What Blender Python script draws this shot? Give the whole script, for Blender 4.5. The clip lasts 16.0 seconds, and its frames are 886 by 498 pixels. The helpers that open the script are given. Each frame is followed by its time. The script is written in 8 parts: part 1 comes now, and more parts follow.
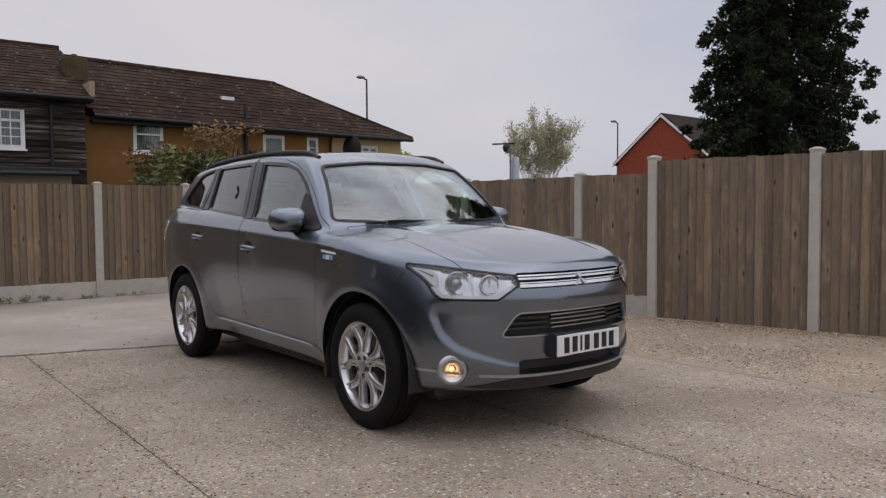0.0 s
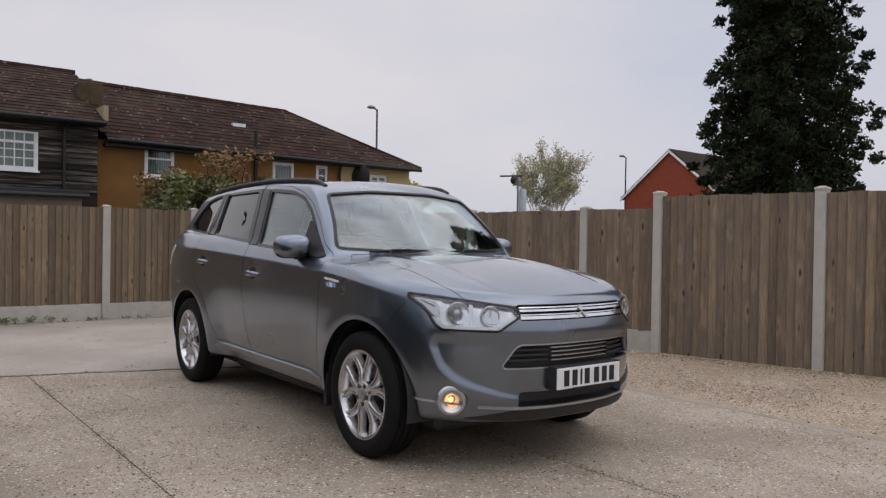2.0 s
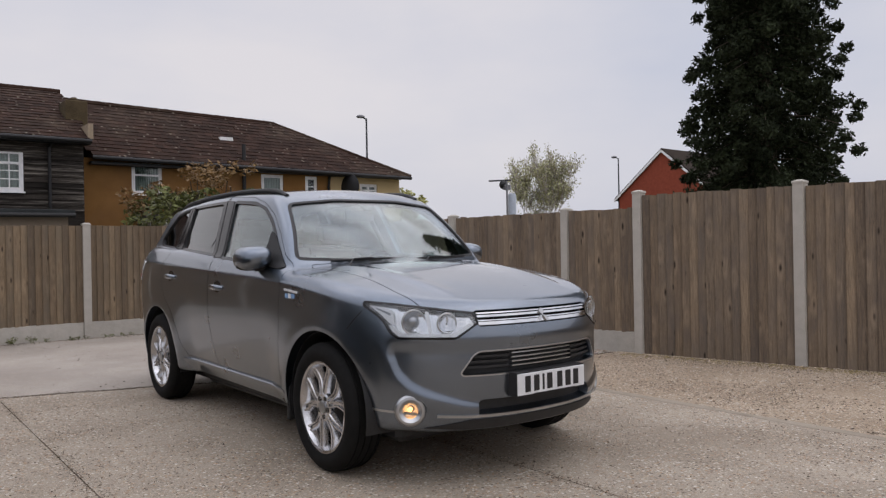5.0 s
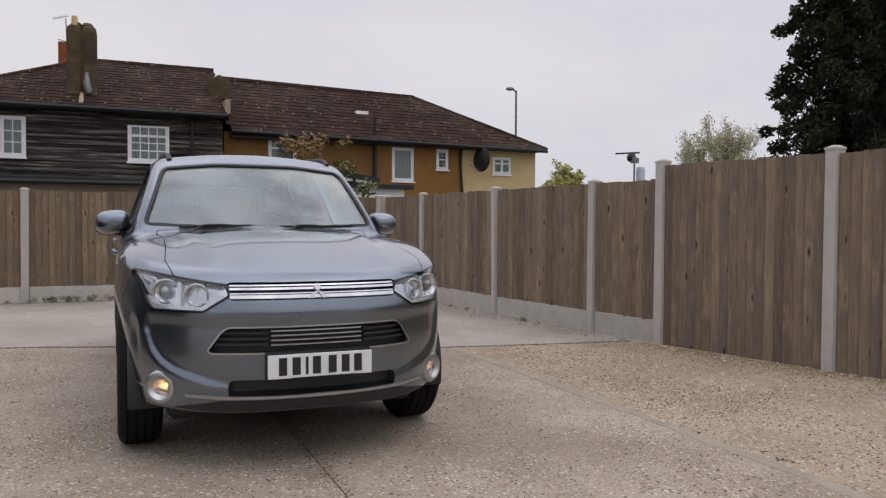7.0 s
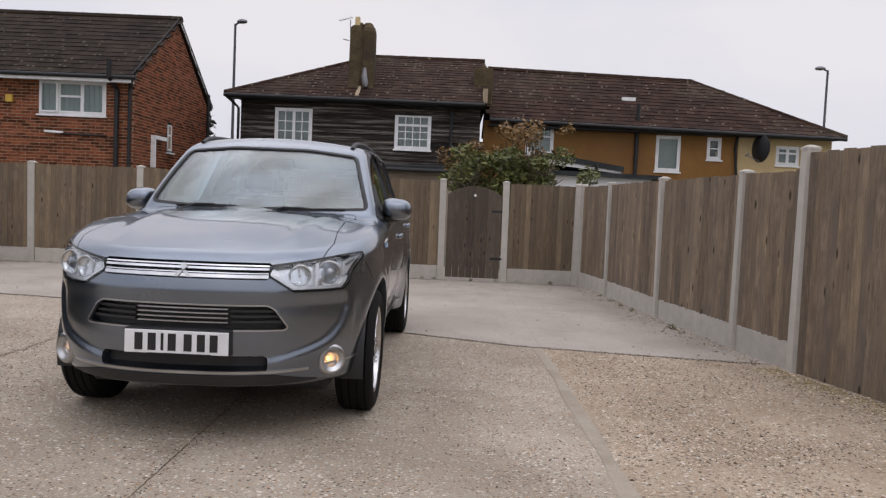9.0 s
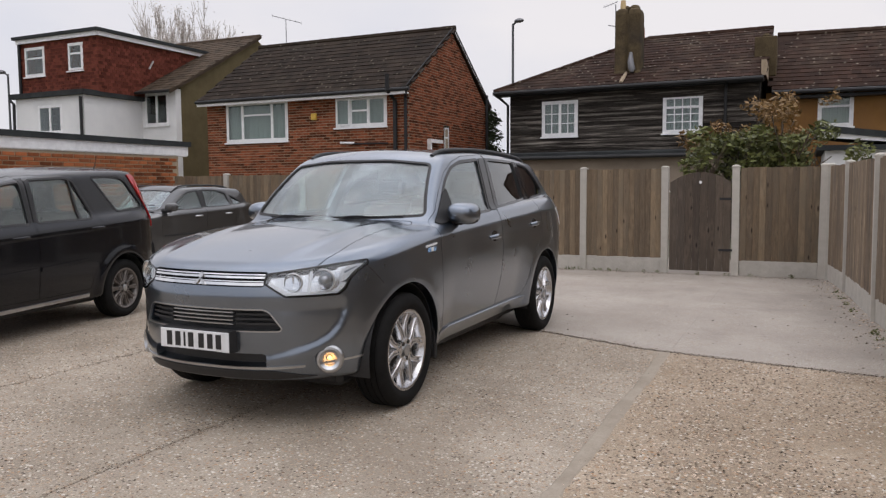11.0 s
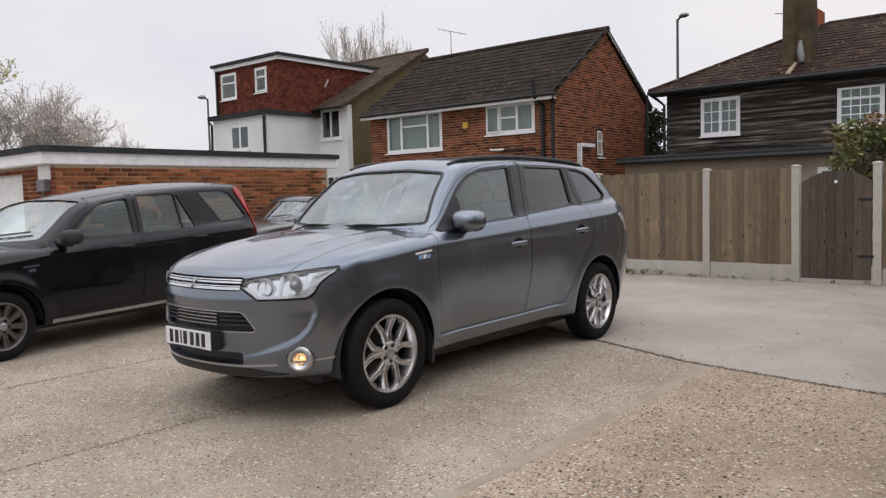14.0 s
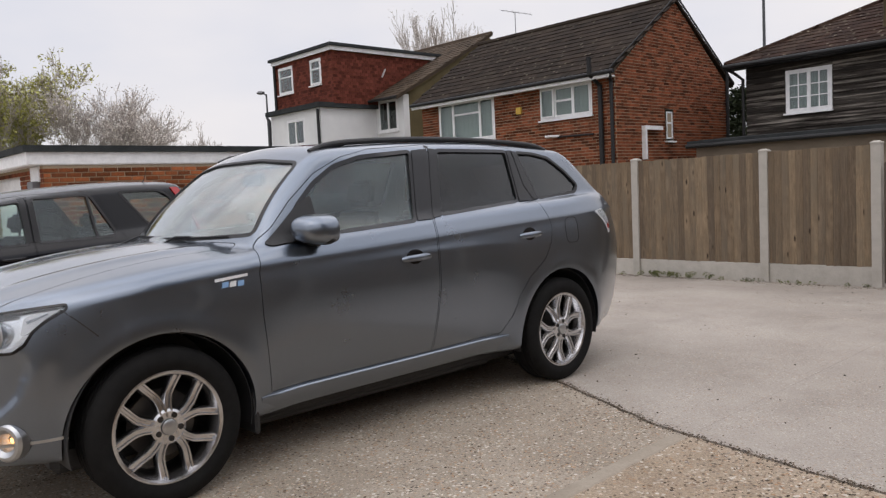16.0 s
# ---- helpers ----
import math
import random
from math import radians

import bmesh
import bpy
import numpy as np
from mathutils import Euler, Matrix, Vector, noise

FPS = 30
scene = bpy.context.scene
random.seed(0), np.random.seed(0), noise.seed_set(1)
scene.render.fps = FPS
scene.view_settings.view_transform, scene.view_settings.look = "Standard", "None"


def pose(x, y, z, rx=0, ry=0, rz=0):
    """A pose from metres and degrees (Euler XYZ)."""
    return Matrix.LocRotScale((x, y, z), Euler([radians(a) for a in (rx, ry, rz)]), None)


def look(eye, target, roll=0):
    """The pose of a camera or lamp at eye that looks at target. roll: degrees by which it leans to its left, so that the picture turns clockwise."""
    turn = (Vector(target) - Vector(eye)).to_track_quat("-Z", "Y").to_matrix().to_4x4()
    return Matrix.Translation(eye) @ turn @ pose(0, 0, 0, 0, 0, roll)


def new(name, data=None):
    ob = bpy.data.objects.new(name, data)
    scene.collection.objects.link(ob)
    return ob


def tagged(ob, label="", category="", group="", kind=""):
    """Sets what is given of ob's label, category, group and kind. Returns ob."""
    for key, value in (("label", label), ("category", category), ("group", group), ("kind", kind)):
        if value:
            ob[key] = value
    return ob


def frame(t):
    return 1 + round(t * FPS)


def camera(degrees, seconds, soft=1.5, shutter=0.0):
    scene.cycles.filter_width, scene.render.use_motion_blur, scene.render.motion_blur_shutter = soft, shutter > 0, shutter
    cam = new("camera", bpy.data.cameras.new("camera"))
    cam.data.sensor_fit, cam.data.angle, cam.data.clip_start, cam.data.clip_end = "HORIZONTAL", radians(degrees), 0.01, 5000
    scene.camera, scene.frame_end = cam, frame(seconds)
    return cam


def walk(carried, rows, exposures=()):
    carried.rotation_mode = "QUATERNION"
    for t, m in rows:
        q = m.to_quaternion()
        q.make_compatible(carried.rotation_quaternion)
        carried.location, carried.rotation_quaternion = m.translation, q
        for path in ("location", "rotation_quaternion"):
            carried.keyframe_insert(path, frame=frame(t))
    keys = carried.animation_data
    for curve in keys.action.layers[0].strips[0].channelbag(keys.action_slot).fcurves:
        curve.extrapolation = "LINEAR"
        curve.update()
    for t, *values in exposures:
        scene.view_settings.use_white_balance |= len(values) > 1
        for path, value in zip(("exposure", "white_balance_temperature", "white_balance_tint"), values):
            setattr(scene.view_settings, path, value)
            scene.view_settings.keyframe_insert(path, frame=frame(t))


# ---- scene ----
cam = camera(60.2, 16.0, soft=1.3)
PATH = [
    (0, (0.416, 0.116, 1.178), (1.651, 1.686, 1.077), -0.4),
    (0.5, (0.403, 0.107, 1.18), (1.639, 1.676, 1.073), 1.2),
    (1, (0.411, 0.095, 1.181), (1.642, 1.669, 1.081), -0.1),
    (1.5, (0.418, 0.089, 1.189), (1.645, 1.668, 1.14), 1.1),
    (2, (0.419, 0.083, 1.179), (1.641, 1.666, 1.157), 0.9),
    (2.5, (0.409, 0.085, 1.182), (1.623, 1.674, 1.174), 1.2),
    (3, (0.405, 0.086, 1.187), (1.607, 1.685, 1.191), 1.4),
    (3.5, (0.407, 0.081, 1.181), (1.604, 1.683, 1.197), 1.1),
    (4, (0.422, 0.083, 1.182), (1.615, 1.689, 1.19), 1.4),
    (4.5, (0.467, 0.038, 1.179), (1.682, 1.626, 1.185), -0.8),
    (4.7, (0.515, 0.031, 1.176), (1.754, 1.601, 1.178), -0.8),
    (6.8, (2.341, -0.518, 1.149), (3.167, 1.302, 1.08), -1.0),
    (7, (2.571, -0.612, 1.126), (3.363, 1.223, 1.062), 0.3),
    (7.5, (3.116, -0.723, 1.131), (3.751, 1.172, 1.048), -1.4),
    (8, (3.648, -0.684, 1.158), (4.141, 1.25, 1.029), -1.1),
    (8.5, (4.149, -0.764, 1.182), (4.244, 1.232, 1.093), -4.4),
    (9, (4.642, -0.689, 1.164), (4.621, 1.307, 1.053), 2.5),
    (9.5, (5.1, -0.662, 1.158), (4.838, 1.319, 1.07), 2.0),
    (9.7, (5.261, -0.625, 1.188), (4.823, 1.324, 1.096), -0.5),
    (11.8, (6.935, -0.147, 1.31), (5.976, 1.599, 1.143), 0.7),
    (12, (7.058, -0.075, 1.305), (6.056, 1.648, 1.148), 0.5),
    (12.5, (7.375, 0.053, 1.326), (6.18, 1.653, 1.227), -0.5),
    (13, (7.473, 0.132, 1.32), (6.23, 1.695, 1.214), 0.0),
    (13.5, (7.492, 0.149, 1.309), (6.233, 1.697, 1.176), -0.5),
    (14, (7.499, 0.239, 1.302), (6.22, 1.771, 1.164), -1.5),
    (14.5, (7.481, 0.609, 1.292), (6.183, 2.123, 1.139), -2.2),
    (15, (7.476, 1.134, 1.268), (6.159, 2.637, 1.194), -4.2),
    (15.5, (7.438, 1.709, 1.259), (6.036, 3.131, 1.152), -2.7),
    (16, (7.407, 2.334, 1.282), (5.938, 3.683, 1.133), -2.8),
]
walk(cam, [(t, look(eye, target, roll)) for t, eye, target, roll in PATH],
     exposures=[(0, -0.30, 6360, 12.5), (1.5, -0.20, 6350, 12.5), (4.5, -0.14, 6340, 12.5), (7, -0.12, 6360, 12.5), (8, -0.01, 6360, 12.5), (9, 0.03, 6350, 12.5), (12, 0.10, 6460, 11), (16, 0.12, 6470, 11)])

# ---------------------------------------------------------------- world and light
world = bpy.data.worlds.new("world")
scene.world = world
world.use_nodes = True
wn, wl = world.node_tree.nodes, world.node_tree.links
wn.clear()
w_out = wn.new("ShaderNodeOutputWorld")
w_bg = wn.new("ShaderNodeBackground")
w_sky = wn.new("ShaderNodeTexSky")
w_sky.sky_type = "NISHITA"
w_sky.sun_disc = False
w_sky.sun_elevation, w_sky.sun_rotation = radians(67), radians(146)
w_sky.air_density, w_sky.dust_density = 1.0, 4.0
w_tc = wn.new("ShaderNodeTexCoord")
w_map = wn.new("ShaderNodeMapping")
w_map.inputs["Scale"].default_value = (1.0, 1.0, 2.6)
w_noise = wn.new("ShaderNodeTexNoise")
w_noise.inputs["Scale"].default_value = 1.7
w_noise.inputs["Detail"].default_value = 5
w_noise.inputs["Roughness"].default_value = 0.5
w_ramp = wn.new("ShaderNodeValToRGB")
w_ramp.color_ramp.elements[0].position, w_ramp.color_ramp.elements[1].position = 0.34, 0.66
w_ramp.color_ramp.elements[0].color = (6.75, 6.95, 7.75, 1)
w_ramp.color_ramp.elements[1].color = (8.7, 8.35, 8.35, 1)
w_mix = wn.new("ShaderNodeMix")
w_mix.data_type = "RGBA"
w_mix.inputs["Factor"].default_value = 0.9
wl.new(w_tc.outputs["Generated"], w_map.inputs["Vector"])
wl.new(w_map.outputs[0], w_noise.inputs["Vector"])
wl.new(w_noise.outputs["Fac"], w_ramp.inputs["Fac"])
wl.new(w_sky.outputs[0], w_mix.inputs[6])
wl.new(w_ramp.outputs[0], w_mix.inputs[7])
# an overcast sky is brighter overhead than at the horizon
w_sep = wn.new("ShaderNodeSeparateXYZ")
wl.new(w_tc.outputs["Generated"], w_sep.inputs[0])
w_rise = wn.new("ShaderNodeMapRange")
w_rise.interpolation_type = "SMOOTHSTEP"
w_rise.inputs["From Min"].default_value, w_rise.inputs["From Max"].default_value = 0.30, 0.95
w_rise.inputs["To Min"].default_value, w_rise.inputs["To Max"].default_value = 1.0, 2.0
wl.new(w_sep.outputs["Z"], w_rise.inputs["Value"])
w_mul = wn.new("ShaderNodeVectorMath")
w_mul.operation = "SCALE"
wl.new(w_mix.outputs[2], w_mul.inputs[0])
wl.new(w_rise.outputs[0], w_mul.inputs["Scale"])
w_cloud = wn.new("ShaderNodeTexNoise")
w_cloud.inputs["Scale"].default_value, w_cloud.inputs["Detail"].default_value = 2.6, 4
wl.new(w_map.outputs[0], w_cloud.inputs["Vector"])
w_puff = wn.new("ShaderNodeMapRange")
w_puff.inputs["From Min"].default_value, w_puff.inputs["From Max"].default_value = 0.36, 0.64
w_puff.inputs["To Min"].default_value, w_puff.inputs["To Max"].default_value = 0.72, 1.28
wl.new(w_cloud.outputs["Fac"], w_puff.inputs["Value"])
w_high = wn.new("ShaderNodeMapRange")
w_high.inputs["From Min"].default_value, w_high.inputs["From Max"].default_value = 0.32, 0.6
wl.new(w_sep.outputs["Z"], w_high.inputs["Value"])
w_amount = wn.new("ShaderNodeMix")
w_amount.inputs[2].default_value = 1.0
wl.new(w_high.outputs[0], w_amount.inputs[0])
wl.new(w_puff.outputs[0], w_amount.inputs[3])
w_mul2 = wn.new("ShaderNodeVectorMath")
w_mul2.operation = "SCALE"
wl.new(w_mul.outputs[0], w_mul2.inputs[0])
wl.new(w_amount.outputs[0], w_mul2.inputs["Scale"])
wl.new(w_mul2.outputs[0], w_bg.inputs["Color"])
w_bg.inputs["Strength"].default_value = 0.1
wl.new(w_bg.outputs[0], w_out.inputs["Surface"])

sun_data = bpy.data.lights.new("sun", "SUN")
sun_data.energy, sun_data.angle, sun_data.color = 0.3, radians(110), (1.0, 0.95, 0.88)
sun = new("sun", sun_data)
sun.matrix_world = look((6, -9, 26), (0, 0, 0))

# ---------------------------------------------------------------- materials
def nodes_of(name):
    m = bpy.data.materials.new(name)
    m.use_nodes = True
    nt = m.node_tree
    return m, nt, nt.nodes, nt.links, nt.nodes["Principled BSDF"]


def noise_node(nt, scale, detail=4, rough=0.55, vec=None, stretch=None):
    n = nt.nodes.new("ShaderNodeTexNoise")
    n.inputs["Scale"].default_value, n.inputs["Detail"].default_value, n.inputs["Roughness"].default_value = scale, detail, rough
    if vec is not None:
        if stretch:
            mp = nt.nodes.new("ShaderNodeMapping")
            mp.inputs["Scale"].default_value = stretch
            nt.links.new(vec, mp.inputs["Vector"])
            vec = mp.outputs[0]
        nt.links.new(vec, n.inputs["Vector"])
    return n


def ramp_node(nt, fac, stops):
    r = nt.nodes.new("ShaderNodeValToRGB")
    els = r.color_ramp.elements
    while len(els) < len(stops):
        els.new(0.5)
    for e, (p, c) in zip(els, stops):
        e.position, e.color = p, (*c, 1)
    nt.links.new(fac, r.inputs["Fac"])
    return r


def mix_node(nt, fac, a, b, mode="MIX"):
    m = nt.nodes.new("ShaderNodeMix")
    m.data_type, m.blend_type = "RGBA", mode
    for k, v in ((0, fac), (6, a), (7, b)):
        if hasattr(v, "links"):
            nt.links.new(v, m.inputs[k])
        else:
            m.inputs[k].default_value = v if k == 0 else (*v, 1)
    return m.outputs[2]


def bump_node(nt, height, strength, distance, bsdf, normal=None):
    b = nt.nodes.new("ShaderNodeBump")
    b.inputs["Strength"].default_value, b.inputs["Distance"].default_value = strength, distance
    nt.links.new(height, b.inputs["Height"])
    if normal is not None:
        nt.links.new(normal, b.inputs["Normal"])
    nt.links.new(b.outputs[0], bsdf.inputs["Normal"])
    return b.outputs[0]


def surface(name, dark, light, scale=6.0, rough=0.8, bump=0.3, depth=0.004, fine=60.0, metal=0.0, vary=0.0, island=False,
            stretch=None, stain=None, coat=0.0, lichen=None):
    """A weathered surface: two colours by coarse and fine noise, relief, tone varied piece by piece."""
    m, nt, n, l, b = nodes_of(name)
    tc = n.new("ShaderNodeTexCoord")
    vec = tc.outputs["Object"]
    big = noise_node(nt, scale, 5, 0.6, vec, stretch)
    small = noise_node(nt, fine, 3, 0.6, vec, stretch)
    both = mix_node(nt, 0.45, big.outputs["Fac"], small.outputs["Fac"])
    col = ramp_node(nt, both, [(0.32, dark), (0.68, light)]).outputs[0]
    if stain:
        sn = noise_node(nt, scale * 0.22, 6, 0.65, vec, stretch)
        sf = ramp_node(nt, sn.outputs["Fac"], [(0.5, (0, 0, 0)), (0.68, (1, 1, 1))]).outputs[0]
        col = mix_node(nt, sf, col, stain)
    if vary:
        if island:
            g = n.new("ShaderNodeNewGeometry")
            rnd = g.outputs["Random Per Island"]
        else:
            g = n.new("ShaderNodeObjectInfo")
            rnd = g.outputs["Random"]
        tone = ramp_node(nt, rnd, [(0.0, (1 - vary,) * 3), (1.0, (1 + vary,) * 3)]).outputs[0]
        col = mix_node(nt, 1.0, col, tone, "MULTIPLY")
    if lichen:
        vo = n.new("ShaderNodeTexVoronoi")
        vo.inputs["Scale"].default_value = 7.0
        l.new(vec, vo.inputs["Vector"])
        sc = n.new("ShaderNodeSeparateColor")
        l.new(vo.outputs["Color"], sc.inputs[0])
        spot = ramp_node(nt, vo.outputs["Distance"], [(0.12, (0.8,) * 3), (0.30, (0, 0, 0))]).outputs[0]
        some = ramp_node(nt, sc.outputs[0], [(0.72, (0, 0, 0)), (0.76, (1, 1, 1))]).outputs[0]
        col = mix_node(nt, mix_node(nt, 1.0, spot, some, "MULTIPLY"), col, lichen)
    l.new(col, b.inputs["Base Color"])
    b.inputs["Roughness"].default_value, b.inputs["Metallic"].default_value = rough, metal
    b.inputs["Coat Weight"].default_value = coat
    if rough >= 0.75:
        b.inputs["Specular IOR Level"].default_value = 0.12
    if bump:
        bump_node(nt, both, bump, depth, b)
    return m


def plain(name, color, rough=0.5, metal=0.0, coat=0.0, emit=None, strength=0.0):
    m, nt, n, l, b = nodes_of(name)
    tc = n.new("ShaderNodeTexCoord")
    g = noise_node(nt, 9.0, 3, 0.6, tc.outputs["Object"])
    lo, hi = [c * 0.9 for c in color], [min(1.0, c * 1.08) for c in color]
    l.new(ramp_node(nt, g.outputs["Fac"], [(0.3, lo), (0.7, hi)]).outputs[0], b.inputs["Base Color"])
    b.inputs["Roughness"].default_value, b.inputs["Metallic"].default_value, b.inputs["Coat Weight"].default_value = rough, metal, coat
    if emit:
        b.inputs["Emission Color"].default_value, b.inputs["Emission Strength"].default_value = (*emit, 1), strength
    return m


def glass(name, tint, base=0.05, rough=0.0):
    """Thin glass: clear with a tint, mirroring more at grazing angles."""
    m, nt, n, l, b = nodes_of(name)
    n.remove(b)
    out = n["Material Output"]
    tr, gl, mx, lw = n.new("ShaderNodeBsdfTransparent"), n.new("ShaderNodeBsdfGlossy"), n.new("ShaderNodeMixShader"), n.new("ShaderNodeLayerWeight")
    tr.inputs["Color"].default_value = (*tint, 1)
    gl.inputs["Roughness"].default_value = rough
    gl.inputs["Color"].default_value = (0.97, 0.98, 0.98, 1)
    lw.inputs["Blend"].default_value = 0.5
    steep, fac = n.new("ShaderNodeMath"), n.new("ShaderNodeMath")
    steep.operation, fac.operation = "POWER", "MULTIPLY_ADD"
    l.new(lw.outputs["Facing"], steep.inputs[0])
    steep.inputs[1].default_value = 3.6
    l.new(steep.outputs[0], fac.inputs[0])
    fac.inputs[1].default_value, fac.inputs[2].default_value = 1 - base, base
    l.new(fac.outputs[0], mx.inputs[0])
    l.new(tr.outputs[0], mx.inputs[1])
    l.new(gl.outputs[0], mx.inputs[2])
    l.new(mx.outputs[0], out.inputs["Surface"])
    return m


def aggregate(name, paste_lo, paste_hi, pebbles, amount, cell, stain, rough=0.92, bump=0.5, sparse=0.3):
    """Worn concrete or gravel: a mottled paste with pebbles of several colours showing."""
    m, nt, n, l, b = nodes_of(name)
    vec = n.new("ShaderNodeTexCoord").outputs["Object"]
    broad = noise_node(nt, 0.9, 6, 0.65, vec)
    fine = noise_node(nt, 95, 4, 0.8, vec)
    both = mix_node(nt, 0.58, broad.outputs["Fac"], fine.outputs["Fac"])
    paste = ramp_node(nt, both, [(0.40, paste_lo), (0.60, paste_hi)]).outputs[0]
    vo = n.new("ShaderNodeTexVoronoi")
    vo.inputs["Scale"].default_value = cell
    l.new(vec, vo.inputs["Vector"])
    sep = n.new("ShaderNodeSeparateColor")
    l.new(vo.outputs["Color"], sep.inputs[0])
    peb = ramp_node(nt, sep.outputs[0], [(i / (len(pebbles) - 1), c) for i, c in enumerate(pebbles)])
    peb.color_ramp.interpolation = "CONSTANT"
    core = ramp_node(nt, vo.outputs["Distance"], [(0.38, (1, 1, 1)), (0.52, (0, 0, 0))]).outputs[0]
    patchy = noise_node(nt, 2.3, 5, 0.7, vec)
    much = ramp_node(nt, patchy.outputs["Fac"], [(0.36, (amount * sparse,) * 3), (0.58, (amount,) * 3)]).outputs[0]
    pick = ramp_node(nt, sep.outputs[1], [(0.25, (0, 0, 0)), (0.45, (1, 1, 1))]).outputs[0]
    fac = mix_node(nt, 1.0, mix_node(nt, 1.0, core, much, "MULTIPLY"), pick, "MULTIPLY")
    col = mix_node(nt, fac, paste, peb.outputs[0])
    speck = n.new("ShaderNodeTexVoronoi")
    speck.inputs["Scale"].default_value = cell * 0.55
    l.new(vec, speck.inputs["Vector"])
    ss = n.new("ShaderNodeSeparateColor")
    l.new(speck.outputs["Color"], ss.inputs[0])
    few = ramp_node(nt, ss.outputs[0], [(0.70, (0, 0, 0)), (0.74, (amount,) * 3)]).outputs[0]
    dot = ramp_node(nt, speck.outputs["Distance"], [(0.18, (1, 1, 1)), (0.34, (0, 0, 0))]).outputs[0]
    tint = ramp_node(nt, ss.outputs[1], [(0.0, (0.07, 0.05, 0.035)), (0.45, (0.20, 0.13, 0.08)), (0.55, (0.62, 0.57, 0.50)), (1.0, (0.70, 0.66, 0.60))]).outputs[0]
    col = mix_node(nt, mix_node(nt, 1.0, few, dot, "MULTIPLY"), col, tint)
    sn = noise_node(nt, 0.5, 7, 0.7, vec)
    sf = ramp_node(nt, sn.outputs["Fac"], [(0.50, (0, 0, 0)), (0.72, (0.75,) * 3)]).outputs[0]
    col = mix_node(nt, sf, col, stain)
    l.new(col, b.inputs["Base Color"])
    b.inputs["Roughness"].default_value = rough
    b.inputs["Specular IOR Level"].default_value = 0.2
    h = mix_node(nt, 0.5, fac, fine.outputs["Fac"])
    bump_node(nt, h, bump, 0.006, b)
    return m


PEB = [(0.58, 0.51, 0.42), (0.31, 0.215, 0.145), (0.47, 0.36, 0.25), (0.10, 0.08, 0.065), (0.66, 0.61, 0.53), (0.40, 0.245, 0.14), (0.27, 0.23, 0.19), (0.55, 0.45, 0.33)]
M_CONC = aggregate("concrete_yard", (0.235, 0.195, 0.15), (0.465, 0.405, 0.33), PEB, 0.95, 62, (0.265, 0.22, 0.172), bump=0.9)
M_SMOOTH = aggregate("concrete_smooth", (0.285, 0.25, 0.215), (0.43, 0.39, 0.345), PEB, 0.45, 90, (0.24, 0.212, 0.182), bump=0.4)
M_BAND = surface("trowelled_mortar", (0.285, 0.245, 0.195), (0.40, 0.350, 0.285), 5, 0.95, 0.4, 0.003, 90, stain=(0.25, 0.21, 0.165))
M_GRAVEL = aggregate("gravel_bed", (0.24, 0.185, 0.13), (0.50, 0.41, 0.31), PEB, 1.0, 55, (0.27, 0.20, 0.14), bump=1.0)
M_GRITD = surface("dark_grit", (0.07, 0.052, 0.037), (0.17, 0.13, 0.095), 30, 0.95, 0.2, 0.002, 200, vary=0.6, island=True)
M_STONE = surface("loose_stone", (0.26, 0.185, 0.13), (0.54, 0.46, 0.37), 30, 0.9, 0.2, 0.002, 200, vary=0.7, island=True)
M_MOSS = surface("dry_moss", (0.15, 0.115, 0.05), (0.34, 0.27, 0.12), 30, 0.95, 0.2, 0.002, 200, vary=0.5, island=True)
M_LAND = surface("far_ground", (0.10, 0.10, 0.07), (0.17, 0.16, 0.12), 0.3, 0.95, 0)


